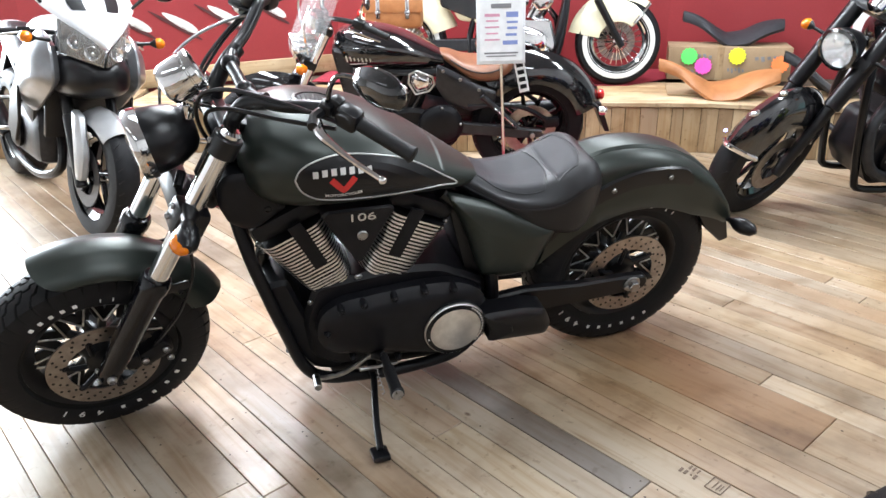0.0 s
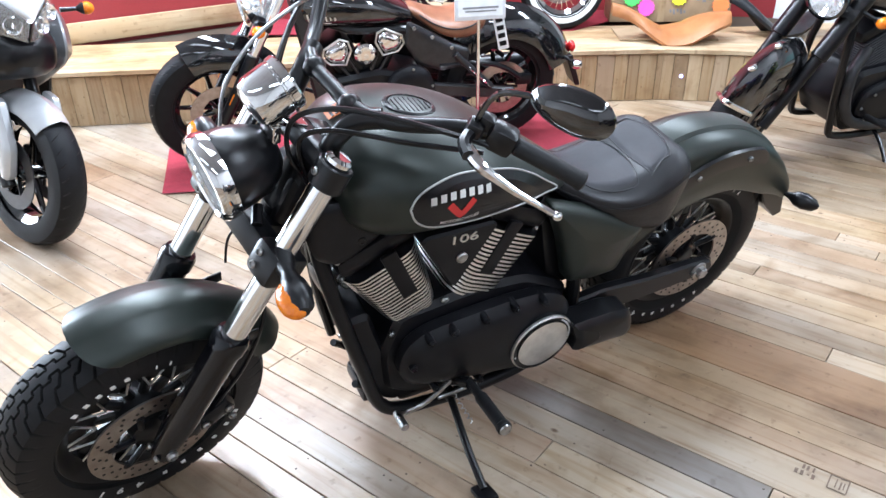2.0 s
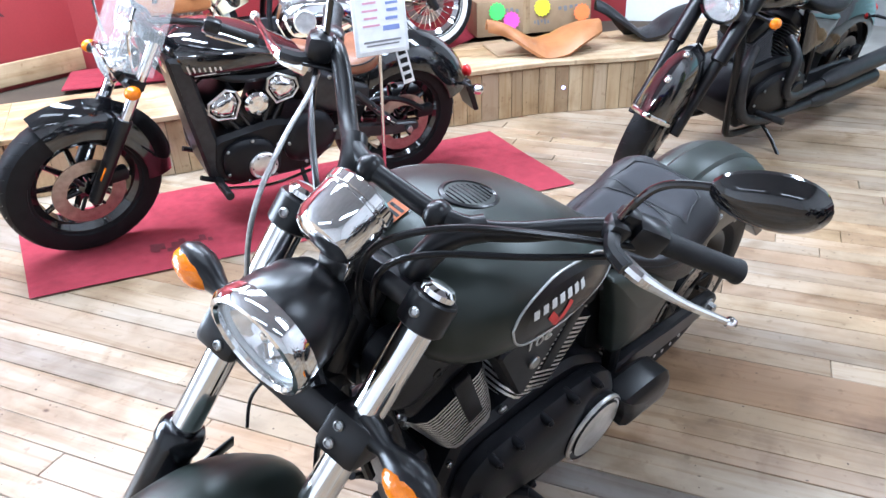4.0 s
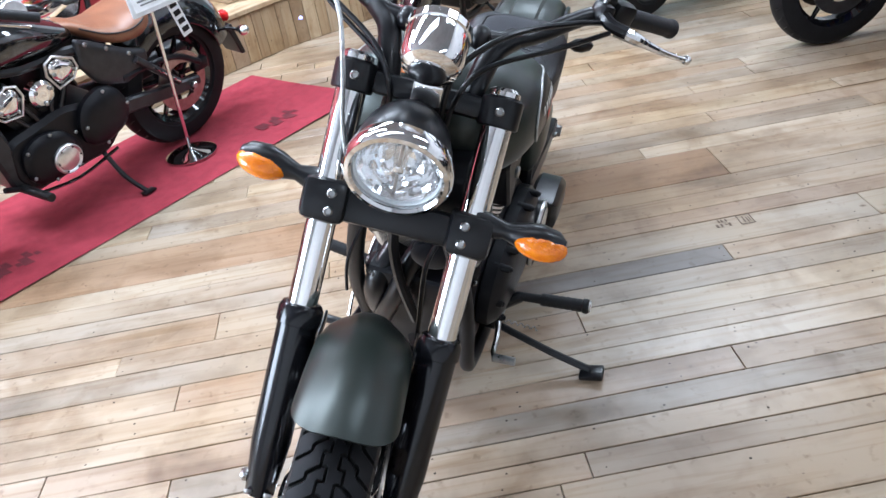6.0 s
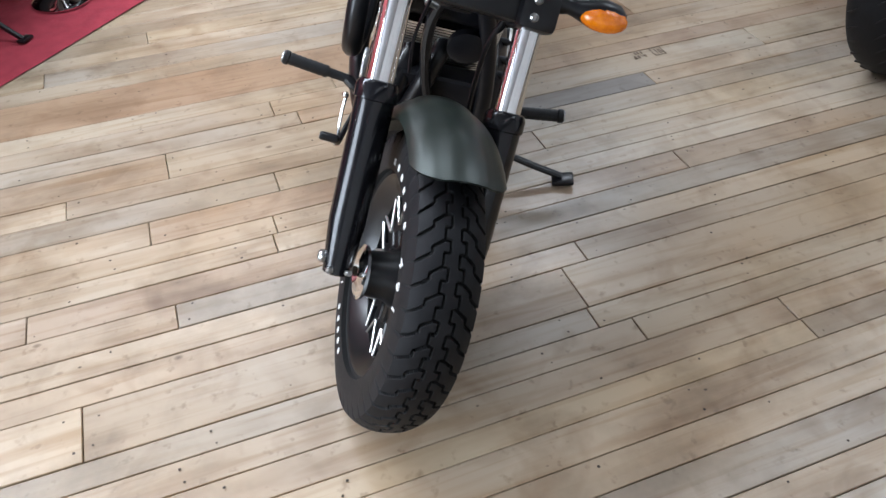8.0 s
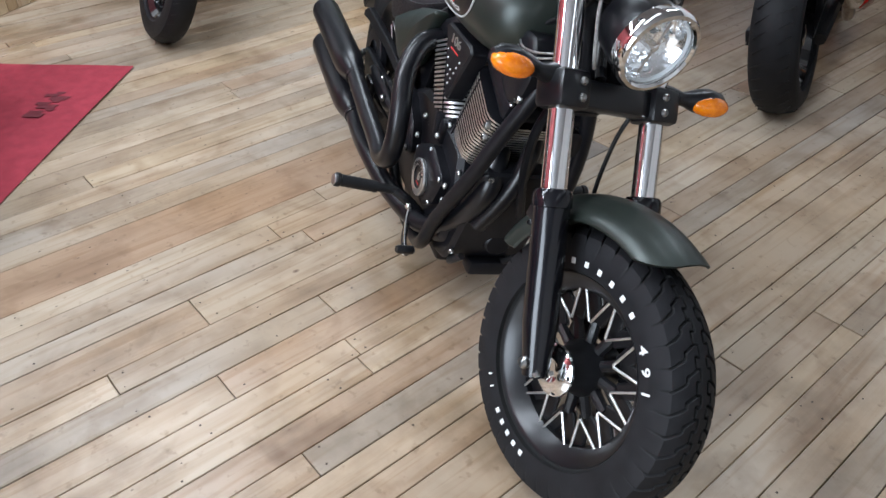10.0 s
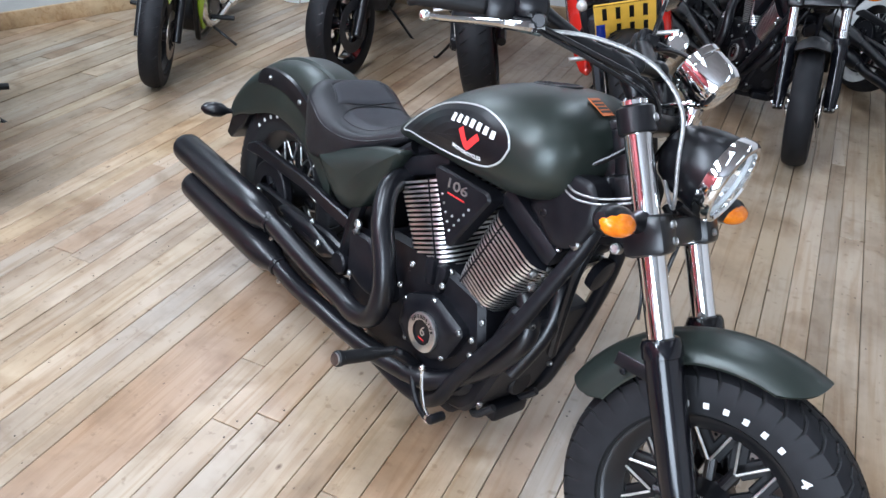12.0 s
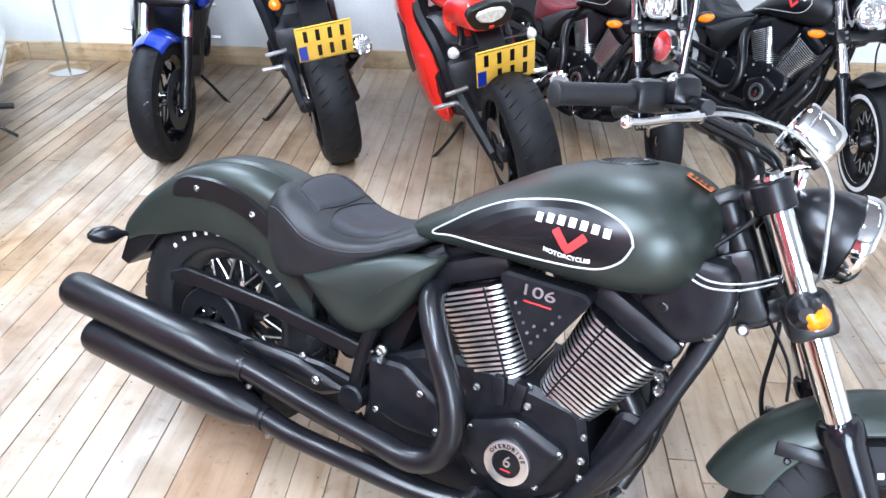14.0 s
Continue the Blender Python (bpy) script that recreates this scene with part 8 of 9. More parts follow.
        part("frame_plate", plate([(0.52, 0.735), (0.45, 0.70), (0.30, 0.615), (0.20, 0.575), (0.21, 0.50), (0.34, 0.47), (0.47, 0.52), (0.53, 0.62)], s * 0.11, s * 0.148, 0.010, 0.02, 0.008), GREY_CAST, root, "dark grey frame plate")
        parts("frame_bolt", [bolt((x, s * 0.150, z), (0, s, 0), 0.010, 0.008) for x, z in ((0.49, 0.705), (0.30, 0.595), (0.40, 0.655))], ZINC, root)
        part("swing_arm", plate([(0.42, 0.415), (0.06, 0.362), (-0.06, 0.345), (-0.06, 0.300), (0.06, 0.300), (0.42, 0.345)], s * 0.115, s * 0.150, 0.008, 0.02), GREY_CAST, root)
        part("axle_nut", rod((0, s * 0.145, rr), (0, s * 0.17, rr), 0.017, None, 6), ZINC, root)
        part("belt_guard", tube([(0.36, s * 0.145, 0.505), (0.15, s * 0.145, 0.50), (0.03, s * 0.14, 0.47), (-0.08, s * 0.135, 0.40)], 0.014, 8, 5), SATIN, root)
        p, q = Vector((0.085, s * 0.165, 0.375)), Vector((0.285, s * 0.160, 0.565))
        sh = part("shock", rod(p, q, 0.017), GREY_CAST, root)
        part("spring", tube([p.lerp(q, 0.10 + 0.55 * k / 54) + Vector((0.020 * math.cos(k * 0.7), 0.028 * math.sin(k * 0.7), 0.020 * math.cos(k * 0.7))) for k in range(55)], 0.0048, 6, 1), CHROME, sh, "bright coil spring")
        part("footpeg", rod((0.93, s * 0.14, 0.27), (0.93, s * 0.32, 0.29), 0.018), GRIP, root)
        part("peg_bracket", tube([(0.86, s * 0.12, 0.25), (0.93, s * 0.14, 0.27), (1.0, s * 0.14, 0.30)], 0.012, 8, 3), SATIN, root)
        ac = part("air_cover", xf(lathe([(0.050, -0.03), (0.054, 0.010), (0.042, 0.022), (0.024, 0.016), (0.002, 0.022)], 24), Matrix.Translation((0.725, s * 0.135, 0.590)) @ Matrix.Rotation(radians(-90 * s), 4, "X")), CHROME, root, "polished round cover")
        parts("cover_bolt", [bolt((0.725 + 0.036 * math.cos(t), s * 0.156, 0.590 + 0.036 * math.sin(t)), (0, s, 0), 0.009, 0.006) for t in (0.6, 2.7, 4.7)], ZINC, ac)
        for x, z, ang in ((0.850, 0.590, 32), (0.612, 0.628, -24)):
            cm = Matrix.Translation((x, 0, z)) @ Matrix.Rotation(radians(ang), 4, "Y")
            hexa = [(-0.072, 0.030), (-0.045, 0.062), (0.045, 0.062), (0.072, 0.030), (0.060, -0.015), (0.0, -0.060), (-0.060, -0.015)]
            hd = part("head_cover", xf(plate([(u * 0.82, w * 0.82 + 0.004) for u, w in hexa], s * 0.10, s * 0.138, 0.008, 0.02, 0.012), cm), CHROME, root, "polished head cover")
            part("head_rim", xf(tube([(u, s * 0.128, w) for u, w in hexa], 0.006, 8, 1, True), cm), ALLOY, hd, "machined edge")
            parts("head_bolt", [bolt(cm @ Vector((u * 0.62, s * 0.140, w * 0.62 + 0.004)), (0, s, 0), 0.008, 0.007) for u, w in hexa], ZINC, hd)
            parts("push_rod_tube", [xf(rod((d, s * 0.112, -0.05), (d * 0.7, s * 0.112, -0.155), 0.009), cm) for d in (-0.028, 0.028)], GREY_CAST, root)
            if s > 0:
                part("cylinder", xf(rbox(0.135, 0.20, 0.24, 0.03), cm @ Matrix.Translation((0, 0, -0.06))), CASE, root)
        part("upper_frame", tube([(1.03, s * 0.06, 0.80), (0.80, s * 0.09, 0.70), (0.60, s * 0.10, 0.69), (0.50, s * 0.11, 0.68)], 0.022, 8, 4), SATIN, root)
    part("lower_rail", tube([(0.90, 0.15, 0.225), (0.70, 0.155, 0.195), (0.48, 0.150, 0.225)], 0.008, 8, 4), CHROME, root, "bright lower rail")
    for a, b, r in (((0.60, -0.13, 0.50), (0.70, -0.19, 0.30), 0.027), ((0.90, -0.10, 0.55), (0.93, -0.17, 0.28), 0.027)):
        part("exhaust_pipe", tube([a, ((a[0] + b[0]) / 2 + 0.03, -0.185, (a[2] + b[2]) / 2), b, (b[0] - 0.12, -0.20, 0.24), (0.40, -0.20, 0.235)], r, 12, 5), EXHAUST, root)
    for z, x1 in ((0.30, -0.36), (0.215, -0.30)):
        part("silencer", xf(lathe([(0.028, 0), (0.045, 0.08), (0.050, 0.15), (0.050, 0.40 - x1), (0.042, 0.41 - x1), (0.03, 0.38 - x1)], 20), along((0.45, -0.205, z), (x1, -0.215, z + 0.04))), EXHAUST, root)
    part("side_stand", tube([(0.545, 0.13, 0.235), (0.535, 0.22, 0.13), (0.505, 0.30, 0.062)], 0.011, 8, 4), SATIN, root)
    part("stand_foot", rbox(0.06, 0.035, 0.012, 0.004, Matrix.Translation((0.500, 0.305, 0.060)) @ Matrix.Rotation(radians(10), 4, "X")), SATIN, root)


black_cruiser_bike()
big_cruiser("dark_cruiser", "black cruiser motorcycle with thick black fork covers and chrome-tipped mudguard", (-2.12, -0.86), (0.995, -0.09), 1.62, 11, 0, PAINT_BLACK, None, LEATHER, SATIN, SATIN, False, GREY_CAST, GREY_CAST, 1, CASE, None, SATIN, False, None, 0.150, CHROME, False, 22, GLOSSB, None, 0.092, lamp_z=0.86, guard_from=24)
big_cruiser("vintage_cruiser", "deep red and cream vintage cruiser motorcycle with whitewall tyres on podium", (-2.30, -2.57), (-0.93, 0.36), 1.64, 6, POD, PAINT_DEEPRED, PAINT_CREAM, TAN, CHROME, None, True, CHROME, CHROME, 1, CHROME, CHROME, CHROME, False, TAN, 0.22, CHROME, True, 0, CHROME, None, 0.09, "", size=0.90)
big_cruiser("lime_cruiser", "lime green cruiser motorcycle with chrome engine covers", (-2.87, 0.34), (0.80, -0.60), 1.66, 9, 0, PAINT_GREEN, None, LEATHER, CHROME, None, False, CHROME, CHROME, 1, GREY_CAST, None, CHROME, False, None, 0.12, None, False, 5, GREY_CAST, PAINT_GREEN, 0.085, size=0.90)
MATT_BLACK = surface("matt_black_paint", (0.006, 0.006, 0.007), (0.010, 0.010, 0.011), 0.40, 0.1, 8.0, 0.05, 900.0, 0.03, spec=0.45)
PLAIN_TYRES = {"front": xf(tyre_geo(R_F, 0.066, 0.205, 132, 0.05, False), Matrix.Translation(AXLE_F)), "rear": xf(tyre_geo(R_R, 0.072, 0.205, 132, 0.05, False), Matrix.Translation(AXLE_R))}


def sister_cruiser(name, label, front, heading, lean, turn, size, seat_mat, white):
    """A black motorcycle of the same model as the green one, its steering turned otherwise."""
    h = Vector((*heading, 0)).normalized()
    at = Matrix.Translation(Vector((*front, 0)) - h * 0.822 * size) @ Matrix.Rotation(math.atan2(h.y, h.x), 4, "Z") @ Matrix.Rotation(radians(-lean), 4, "X") @ Matrix.Scale(size, 4)
    root = thing(name, label, "motorcycle", at, "cruisers on the shop floor")
    swap = {GREEN: MATT_BLACK, LEATHER: seat_mat, LEATHER2: seat_mat}
    steered = Matrix.Translation(PIVOT) @ Matrix.Rotation(radians(turn), 4, RAKE) @ Matrix.Translation(-PIVOT)
    moved = steered @ STEER.inverted()
    in_front = {front_wheel, *front_wheel.children_recursive}
    twin = {cruiser: root}
    for o in cruiser.children_recursive:
        kind = o.name.split(".")[0]
        if kind in ("white_letter", "drilled_hole", "slot", "rivet", "small_word", "warning_label", "label_print", "panel_seam", "capacity_number", "red_bar"):
            continue
        ahead = o in in_front
        if kind == "tyre":
            me = made("tyre", xf(PLAIN_TYRES["front"], steered) if ahead else PLAIN_TYRES["rear"], RUBBER)
        else:
            me = o.data.copy()
            for k, m in enumerate(me.materials):
                me.materials[k] = swap.get(m, m)
            if ahead or o in STEERED:
                me.transform(moved)
        ob = new(kind, me)
        ob.parent = twin[o.parent]
        twin[o] = ob
        if "label" in o:
            tagged(ob, o["label"].replace("matt dark green", "matt black").replace("matt green", "matt black").replace(" with raised white lettering", ""))
        if kind == "tyre" and white:
            r, half, hub, m = (R_F, 0.066, AXLE_F, steered) if ahead else (R_R, 0.072, AXLE_R, Matrix())
            part("whitewall", xf(join(*[lathe([(0.212, q * half * 0.84), (0.232, q * half * 0.985), (r - 0.068, q * half * 1.012), (r - 0.050, q * half * 0.995)], 48, False) for q in (-1, 1)]), Matrix.Translation(hub) @ TURN_Y), WHITEWALL, ob.parent, "white tyre wall", m)
    return root


sister_cruiser("twin_cruiser", "black V-twin cruiser motorcycle with a maroon saddle and chrome forks", (-0.20, 2.32), (0.80, -0.60), 11, -34, 0.86, MAROON, False)
sister_cruiser("whitewall_cruiser", "black cruiser motorcycle with white-walled tyres and finned engine", (0.69, 2.65), (0.80, -0.60), 11, -34, 0.88, LEATHER, True)
sports_bike("touring_motorcycle", "white and silver half-faired touring motorcycle", (1.03, -1.63), (-0.40, 0.92), 1.45, 9, PAINT_WHITE, None, PAINT_WHITE, PAINT_SILVER, PAINT_PALE, SATIN, False, True, LEATHER, -1, 6, pipe=SATIN, beak=True)
sports_bike("blue_motorcycle", "blue naked motorcycle with black wheels", (-2.38, 1.22), (0.70, -0.71), 1.40, 9, PAINT_BLUE, None, None, None, PAINT_BLUE, CHROME, False, False, LEATHER, -1, -20, True)
sports_bike("blue_roadster", "blue roadster motorcycle with a yellow plate and fat rear tyre", (-2.63, 2.64), (-0.72, 0.69), 1.37, 9, PAINT_BLUE, PAINT_BLUE, None, None, PAINT_BLUE, CHROME, True, False, MAROON, -1, 0, True, 0.045)
sports_bike("red_sports_motorcycle", "bright red faired sports motorcycle with a yellow plate", (-1.545, 2.733), (-0.675, 0.738), 1.40, 12, PAINT_RED, None, PAINT_RED, PAINT_RED, PAINT_RED, SATIN, True, True, LEATHER, -1, 0, False, -0.03, CHROME, 0.44)

# ---- price board on its stand ----
SIGN_WHITE = plain("white_sign_card", (0.78, 0.79, 0.80), 0.35)
SIGN_FRAME = plain("light_plastic_surround", (0.70, 0.72, 0.74), 0.3)
BLUE_INK = plain("blue_print", (0.20, 0.26, 0.52), 0.5)
PINK_INK = plain("pink_print", (0.62, 0.30, 0.40), 0.5)
GREY_INK = plain("grey_print", (0.20, 0.20, 0.21), 0.5)
sign = thing("price_stand", "chrome floor stand that holds a white printed price card", "sign", pose(-1.09, -1.61, 0.012))
part("base", lathe([(0.0, 0.0), (0.12, 0.0), (0.122, 0.006), (0.10, 0.014), (0.03, 0.022), (0.012, 0.034), (0.0, 0.034)], 40), CHROME, sign)
part("pole", rod((0, 0, 0.02), (0.088, 0.145, 0.80), 0.0085), CHROME, sign)
sm = Matrix.Translation((0.093, 0.163, 0.882)) @ Matrix.Rotation(radians(166), 4, "Z") @ Matrix.Rotation(radians(-5), 4, "X")
card = part("card_holder", xf(rbox(0.245, 0.012, 0.33, 0.012), sm), SIGN_FRAME, sign, "pale plastic card holder")
part("card", xf(rbox(0.215, 0.003, 0.297, 0.001), sm @ Matrix.Translation((0, -0.007, 0))), SIGN_WHITE, card, "white printed card", None, 0)
for x, z, w, h, ink in ((0.0, 0.115, 0.10, 0.022, GREY_INK), (-0.045, 0.072, 0.075, 0.014, PINK_INK), (0.055, 0.074, 0.06, 0.026, BLUE_INK), (-0.045, 0.045, 0.06, 0.008, PINK_INK), (0.055, 0.038, 0.055, 0.010, BLUE_INK), (-0.045, 0.015, 0.07, 0.008, PINK_INK), (0.055, 0.010, 0.05, 0.012, BLUE_INK), (-0.045, -0.015, 0.06, 0.008, PINK_INK), (0.050, -0.022, 0.055, 0.012, BLUE_INK), (-0.045, -0.045, 0.075, 0.008, PINK_INK), (0.045, -0.060, 0.075, 0.020, BLUE_INK), (0.0, -0.110, 0.17, 0.008, GREY_INK), (0.0, -0.125, 0.15, 0.006, GREY_INK)):
    part("print_bar", xf(rbox(w, 0.0012, h, 0), sm @ Matrix.Translation((x, -0.0092, z))), ink, card, "", None, 0)
tag_ = thing("plate_tag", "small white tag with dark bars hung below the saddle", "tag", Matrix.Translation((-1.105, -1.43, 0.665)) @ Matrix.Rotation(radians(160), 4, "Z") @ Matrix.Rotation(radians(78), 4, "Y"))
part("tag_board", rbox(0.17, 0.004, 0.052, 0.002), SIGN_WHITE, tag_)
for k in range(4):
    part("dark_bar", rbox(0.022, 0.0015, 0.034, 0, Matrix.Translation((-0.055 + 0.037 * k, -0.0028, 0))), SATIN, tag_, "", None, 0)
part("hook", tube([(-0.085, 0, 0), (-0.12, 0, 0.002), (-0.15, -0.01, 0)], 0.002, 6, 3), ZINC, tag_)

# ---- goods on the podium ----
CARDBOARD = surface("brown_cardboard", (0.28, 0.19, 0.11), (0.36, 0.25, 0.15), 0.8, 0.0, 12.0, 0.2, 300.0)
bx = thing("cardboard_box", "brown cardboard box with dark printed bars and neon paper stars", "box", pose(-3.12, -2.46, POD + 0.01, 0, 0, -30))
part("carton", join(rbox(0.82, 0.26, 0.23, 0.006, Matrix.Translation((0, 0, 0.115)))), CARDBOARD, bx)
part("tape", rbox(0.05, 0.262, 0.232, 0.004, Matrix.Translation((0.06, 0, 0.1152))), PALLET, bx)
for x, z, w in ((-0.26, 0.15, 0.20), (0.20, 0.16, 0.18), (-0.05, 0.07, 0.12), (0.24, 0.05, 0.18)):
    for k in range(5):
        part("print_stroke", rbox(w / 9, 0.002, 0.022 + 0.014 * (k % 2), 0.0, Matrix.Translation((x + (k - 2) * w / 5, 0.1312, z + 0.004 * (k % 3))) @ Matrix.Rotation(radians(12), 4, "Y")), GREY_INK, bx, "", None, 0)
NEON = {"green": (0.10, 0.75, 0.14), "pink": (0.90, 0.10, 0.50), "yellow": (0.78, 0.80, 0.03), "orange": (0.95, 0.22, 0.06)}
for hue, x, z, out in (("green", 0.27, 0.165, 0.137), ("pink", 0.17, 0.10, 0.142), ("yellow", -0.05, 0.17, 0.137), ("orange", -0.33, 0.12, 0.16)):
    star = [(0.062 * (1.0 if k % 2 else 0.82) * math.cos(math.pi * k / 14), 0.062 * (1.0 if k % 2 else 0.82) * math.sin(math.pi * k / 14)) for k in range(28)]
    part("paper_star", xf(plate(star, 0.0, 0.0015, 0.0003), Matrix.Translation((x, out, z)) @ Matrix.Rotation(radians(8), 4, "X")), plain("neon_" + hue + "_paper", NEON[hue], 0.7), bx, "neon " + hue + " paper star", None, 0)


def saddle_shell(name, label, material, m, size=1.0, rise=0.10):
    """A loose motorcycle saddle: a long dished shell with a kicked-up tail."""
    rings = []
    for k in range(21):
        f = k / 20
        x = (0.5 - f) * 0.62 * size
        w = (0.05 + 0.10 * math.sin(math.pi * min(1, f * 1.25)) ** 0.8) * (1 - 0.5 * max(0, f - 0.7) / 0.3) * size
        z = 0.035 + rise * (0.55 * max(0, 0.35 - f) / 0.35 + max(0, f - 0.55) / 0.45 * 0.9) + 0.02 * math.sin(9 * f)
        ring = []
        for j in range(13):
            t = -1 + 2 * j / 12
            ring.append((x, w * t, z - 0.05 * abs(t) ** 2.2 - 0.012))
        rings.append([(a, b, c) for a, b, c in ring] + [(a, b * 0.94, c - 0.022) for a, b, c in ring[::-1]])
    ob = solid(name, loft(rings), material, label, "saddle", m, "loose saddles on the podium")
    return ob


saddle_shell("tan_saddle", "bare tan leather motorcycle saddle lying on the podium", TAN, pose(-2.70, -1.98, POD + 0.075, 8, 0, 152), 1.2, 0.15)
saddle_shell("black_saddle", "black studded motorcycle saddle lying on the podium", LEATHER, pose(-3.42, -1.74, POD + 0.06, -6, 0, 150), 1.05, 0.20)
saddle_shell("grey_saddle", "grey motorcycle saddle lying on a cardboard box", LEATHER2, pose(-3.16, -2.50, POD + 0.31, 6, 0, 152), 1.1, 0.14)
sheet = solid("flat_carton", rbox(0.62, 0.34, 0.012, 0.003), CARDBOARD, "flattened cardboard sheet under a saddle", "cardboard", pose(-2.78, -2.10, POD + 0.008, 0, 0, 150))

# ---- small blue lamps set in the podium front ----
GLOW, _n, _l, _b = shader("blue_led")
_b.inputs["Emission Color"].default_value = (0.25, 0.30, 1.0, 1)
_b.inputs["Emission Strength"].default_value = 9.0
for x, y in ((-2.64, -1.775), (-1.62, -2.225), (-0.45, -2.66)):
    solid("podium_lamp", ball(0.011, 0.011, 0.011), GLOW, "tiny blue lamp set in the podium boards", "lamp", pose(x, y + 0.02, 0.157), "lamps in the podium front")

# ---- mural on the red wall ----
MURAL = plain("white_mural_paint", (0.62, 0.60, 0.58), 0.6)
MURAL_DARK = plain("dark_mural_paint", (0.06, 0.012, 0.014), 0.6)
wa, wb = Vector((1.6, -3.72)), Vector((-0.6, -4.0))
for k, (s, z) in enumerate(((0.70, 0.80), (1.02, 0.77), (1.34, 0.80), (0.36, 0.86), (1.68, 0.84))):
    c = wa.lerp(wb, s / 2.2)
    m = Matrix.Translation((c.x, c.y + 0.006, z)) @ Matrix.Rotation(math.atan2(wb.y - wa.y, wb.x - wa.x), 4, "Z") @ Matrix.Rotation(radians(33), 4, "Y")
    leaf = [(0.14 * math.cos(t), 0.030 * math.sin(t) * (1 + 0.3 * math.cos(t))) for t in [2 * math.pi * q / 20 for q in range(20)]]
    solid("wall_mural", xf(plate(leaf, 0.0, 0.002, 0.0003), m), MURAL, "white painted feather on the red wall", "mural", None, "painted feathers", "", 0)
    solid("wall_mural", xf(plate([(x * 1.5 - 0.02, z_ * 0.5 - 0.035) for x, z_ in leaf], 0.0, 0.001, 0.0002), m), MURAL_DARK, "dark painted streak on the red wall", "mural", None, "painted streaks", "", 0)

# plank along the foot of the red wall
foot = wb - wa
solid("trim", rbox(foot.length + 0.5, 0.03, 0.13, 0.005), DECK_WOOD, "rough wooden plank along the foot of the red wall", "trim", Matrix.Translation(((wa.x + wb.x) / 2 + 0.25, (wa.y + wb.y) / 2 + 0.06, POD + 0.066)) @ Matrix.Rotation(math.atan2(-foot.y, -foot.x), 4, "Z"), "", "structure")

# ---- recess: teal shutters ----
TEAL = surface("teal_painted_slats", (0.22, 0.40, 0.40), (0.32, 0.52, 0.50), 0.6, 0.0, 6.0, 0.2, 120.0)
shut = thing("slatted_shutter", "pale teal painted slatted shutter leaning in the recess", "shutter", pose(-5.42, 0.35, 0.11, 0, -6, 0))
for k in range(6):
    part("slat", rbox(0.02, 1.7, 0.115, 0.004, Matrix.Translation((0, 0, 0.14 + 0.122 * k))), TEAL, shut)
for y in (-0.8, 0.8):
    part("batten", rbox(0.02, 0.09, 0.84, 0.004, Matrix.Translation((-0.021, y, 0.42))), TEAL, shut)

# ---- thin stand by the white wall ----
st_ = thing("floor_stand", "thin metal stand with a chrome foot beside the white wall", "stand", pose(-3.93, 1.86, 0.0))
part("foot", lathe([(0.0, 0), (0.13, 0), (0.13, 0.006), (0.02, 0.02), (0.0, 0.02)], 28), CHROME, st_)
part("pole", rod((0, 0, 0.01), (-0.10, 0.06, 1.3), 0.008), STEEL, st_)

# ---- burnt stamp on a floor board ----
STAMP = plain("faded_brown_stamp", (0.16, 0.11, 0.08), 0.8)
stamp = thing("board_stamp", "faded stamp of dark bars burnt into a floor board", "stamp", pose(-0.70, 0.815, 0.0016, 0, 0, 24.4 + 90))
for x, y, w, h in ((-0.035, 0.013, 0.006, 0.018), (-0.024, 0.013, 0.006, 0.018), (-0.010, 0.013, 0.005, 0.018), (-0.048, -0.013, 0.008, 0.018), (-0.034, -0.013, 0.008, 0.018), (-0.018, -0.013, 0.006, 0.004), (-0.006, -0.013, 0.008, 0.018), (0.030, 0.0, 0.003, 0.055), (0.075, 0.0, 0.003, 0.055), (0.052, 0.027, 0.045, 0.003), (0.052, -0.027, 0.045, 0.003), (0.047, 0.0, 0.003, 0.035), (0.058, -0.004, 0.004, 0.030), (0.066, -0.002, 0.003, 0.026)):
    part("stamp_bar", rbox(w, h, 0.0006, 0, Matrix.Translation((x, y, 0))), STAMP, stamp, "", None, 0)

# ---- floor boards ----
floor = thing("floor", "old pale timber floor boards with knots, gaps and nail marks", "floor")
floor["kind"] = "structure"
random.seed(11)
LAID = 24.4          # degrees by which the boards are turned against the motorcycle


def plank(u, v, z=0.0):
    """A place on the floor: u along the boards, v across them."""
    a = radians(LAID)
    return Vector((-u * math.sin(a) + v * math.cos(a), u * math.cos(a) + v * math.sin(a), z))


# seams between the boards round the motorcycle, and the butt joints known in some of their rows
SEAMS = [-1.03, -0.92, -0.827, -0.605, -0.515, -0.417, -0.333, -0.19, -0.10, 0.0, 0.105, 0.185, 0.265, 0.36, 0.445, 0.525, 0.605, 0.755, 0.825, 0.90, 0.98, 1.045, 1.135, 1.215]
JOINTS = {1: (0.926,), 2: (-1.7, 1.17), 3: (-0.10,), 7: (-1.01, 0.06, 0.955), 8: (-0.407,), 9: (-0.788, 0.419), 10: (-0.451,), 11: (-0.466,), 12: (-1.104, 0.778), 15: (0.296,), 16: (-0.979, 0.216), 17: (0.208,), 18: (0.295,), 19: (0.668,), 20: (0.672,)}
FLOOR_MATS = {(2, 1): TAN_WOOD, (3, 0): PALE_WOOD, (7, 2): GREY_WOOD, (1, 1): PALE_WOOD}
rows = [(a, b, k) for k, (a, b) in enumerate(zip(SEAMS, SEAMS[1:]))]
v = SEAMS[0]
while v > -5.8:
    w = random.choice((0.075, 0.085, 0.09, 0.095, 0.105, 0.14))
    rows.append((v - w, v, -1))
    v -= w
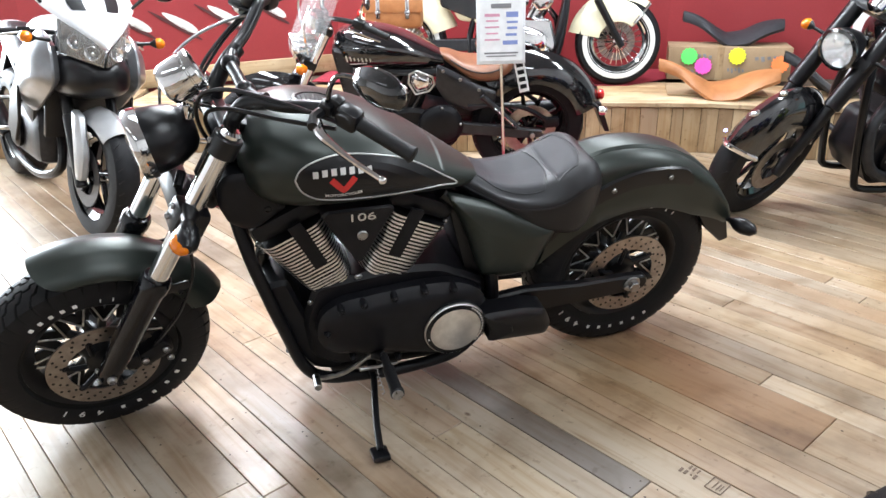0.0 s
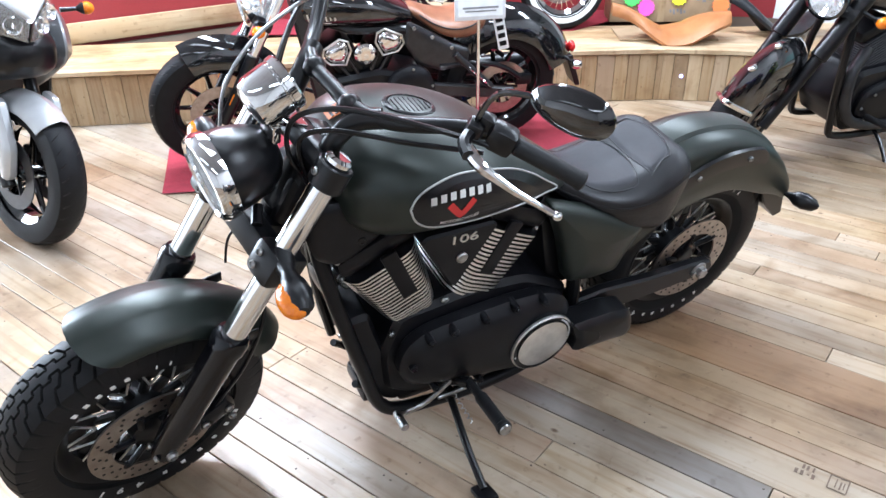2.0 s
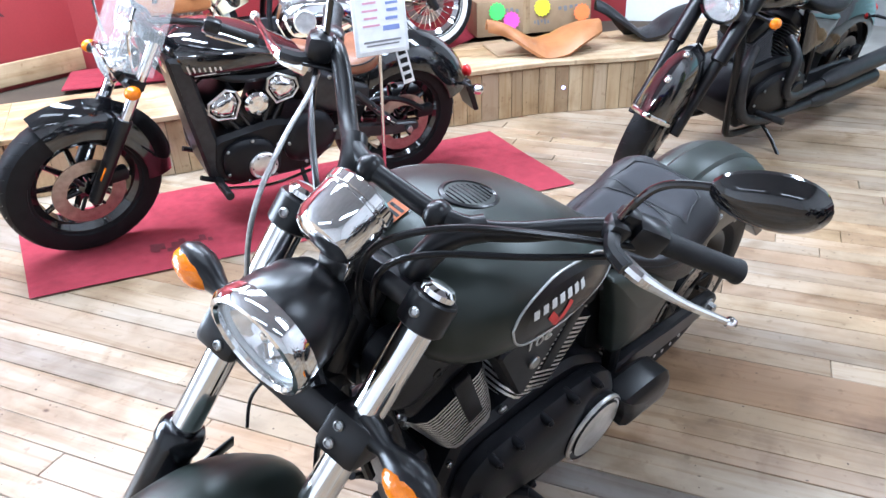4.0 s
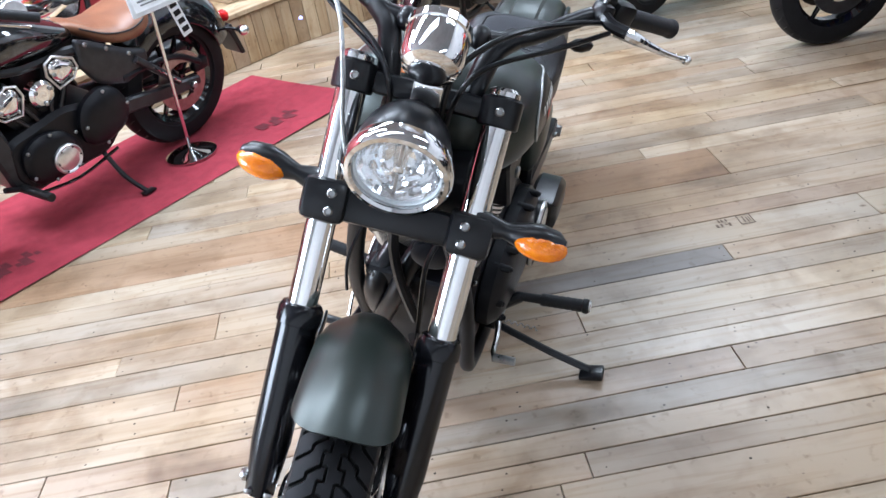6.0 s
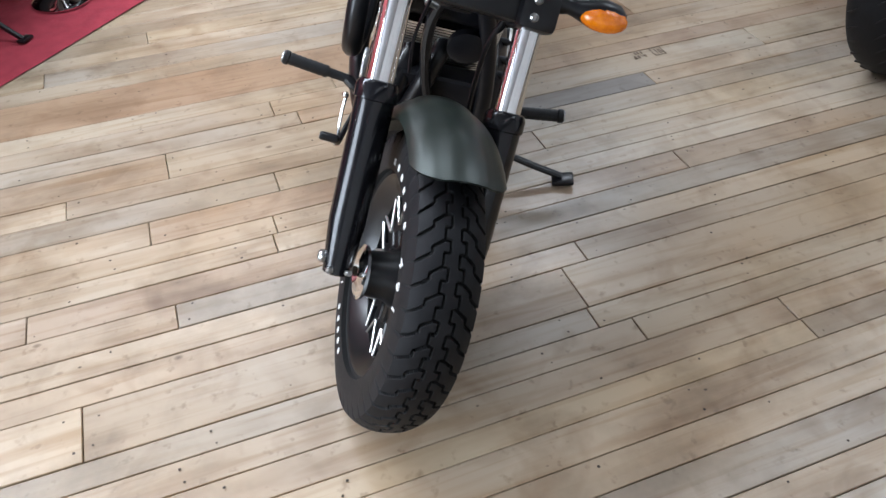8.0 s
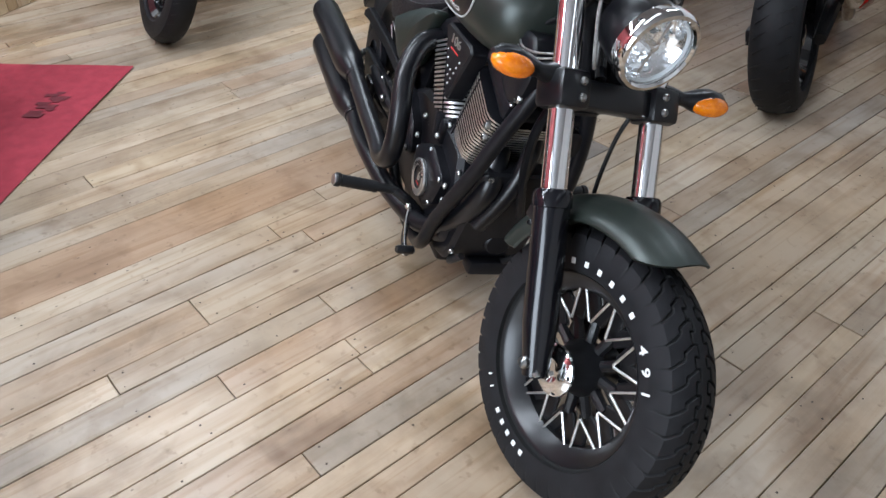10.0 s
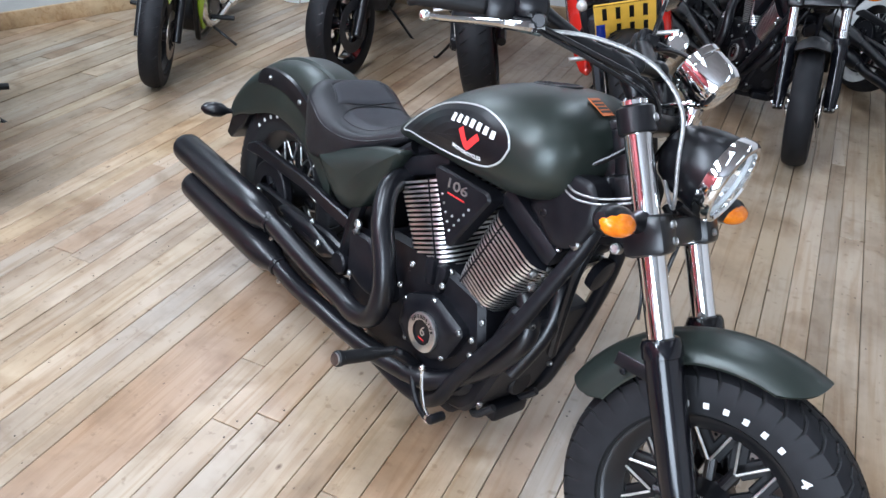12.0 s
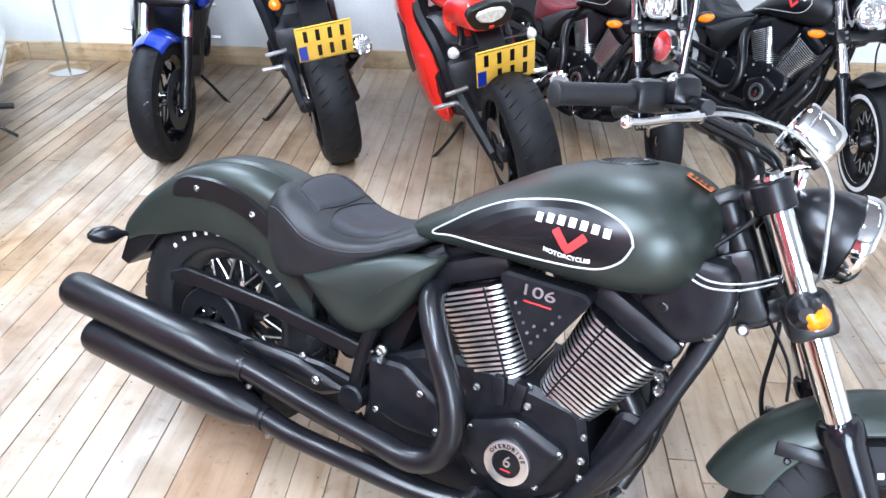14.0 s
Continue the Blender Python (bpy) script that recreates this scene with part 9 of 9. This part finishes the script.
v = SEAMS[-1]
while v < 5.6:
    w = random.choice((0.075, 0.085, 0.09, 0.095, 0.105, 0.14))
    rows.append((v, v + w, -1))
    v += w
UNIT = {}
rest, nails = [], []
count = 0
rot = Matrix.Rotation(radians(LAID + 90), 4, "Z")
for v0, v1, row in rows:
    gap = random.choice((0.0012, 0.0016, 0.0020, 0.0034))
    v, wide = (v0 + v1) / 2, round(v1 - v0 - gap, 4)
    known = [U0, *JOINTS.get(row, ()), U1]
    for step, (start, end) in enumerate(zip(known, known[1:])):
        u, first = start, row < 0
        while u < end - 0.01:
            length = random.uniform(0.4, 2.4) if first or u == U0 else random.choice((1.6, 2.2, 2.6, 3.0, 3.4))
            first = False
            if u + length > end - 0.5:
                length = end - u
            if row >= 0 and u > U0 and end < U1:
                length = end - u
            c = plank(u + length / 2, v)
            near = (c.xy - Vector((-0.15, 0.1))).length
            z = random.uniform(-0.0012, 0.0012) - 0.011
            material = FLOOR_MATS.get((row, step), FLOOR_WOOD) if u + length == end or step else FLOOR_WOOD
            if (near < 2.9 or row >= 0) and count < 300:
                key = (round(length, 3), wide, material)
                if key not in UNIT:
                    UNIT[key] = made("floor_board", rbox(length - 0.0022, wide, 0.022, 0.0018, None, 1), material)
                ob = new("floor_board", UNIT[key])
                ob.parent = floor
                ob.matrix_local = Matrix.Translation(c + Vector((0, 0, z))) @ rot
                count += 1
            else:
                rest.append((length, wide, c, z))
            for d in range(int(length / 0.42) + 1):
                for e in (-0.28, 0.28):
                    if near < 3.4:
                        nails.append((u + 0.03 + min(0.42 * d, length - 0.06) + random.uniform(-0.012, 0.012), v + e * wide + random.uniform(-0.006, 0.006)))
            u += length
FAR_WOOD = boards("far_floor_boards", BOARD_TONES, 0.40, 0, True, 1.0, True)
unrot = Matrix.Rotation(-radians(LAID + 90), 4, "Z")
pts, faces = [], []
for length, wide, c, z in rest:
    k = len(pts)
    q = unrot @ c
    hx, hy = length / 2 - 0.0013, wide / 2
    for x, y, h in ((-1, -1, 0.011), (1, -1, 0.011), (1, 1, 0.011), (-1, 1, 0.011)):
        pts.append((q.x + x * (hx - 0.002), q.y + y * (hy - 0.002), z + h))
    for x, y in ((-1, -1), (1, -1), (1, 1), (-1, 1)):
        pts.append((q.x + x * hx, q.y + y * hy, z - 0.002))
    faces += [[k, k + 1, k + 2, k + 3]] + [[k + i, k + 4 + i, k + 4 + (i + 1) % 4, k + (i + 1) % 4] for i in range(4)]
ob = part("far_boards", (pts, faces), FAR_WOOD, floor, "", None, 0)
ob.matrix_local = rot
ob["kind"] = "stuff"

# nail heads along the joists
NAIL = surface("rusty_nail_head", (0.035, 0.025, 0.018), (0.07, 0.05, 0.035), 0.7, 0.3, 60.0, 0.1, 400.0)
pts, faces = [], []
for a, b in nails:
    if random.random() < 0.48:
        continue
    c, r, k = plank(a, b), random.uniform(0.0020, 0.0036), len(pts)
    for i in range(7):
        t = 2 * math.pi * i / 7
        pts.append((c.x + r * math.cos(t), c.y + r * math.sin(t), 0.0018))
    faces.append(list(range(k, k + 7)))
ob = part("nail_head", (pts, faces), NAIL, floor, "", None, 0)
ob["kind"] = "stuff"
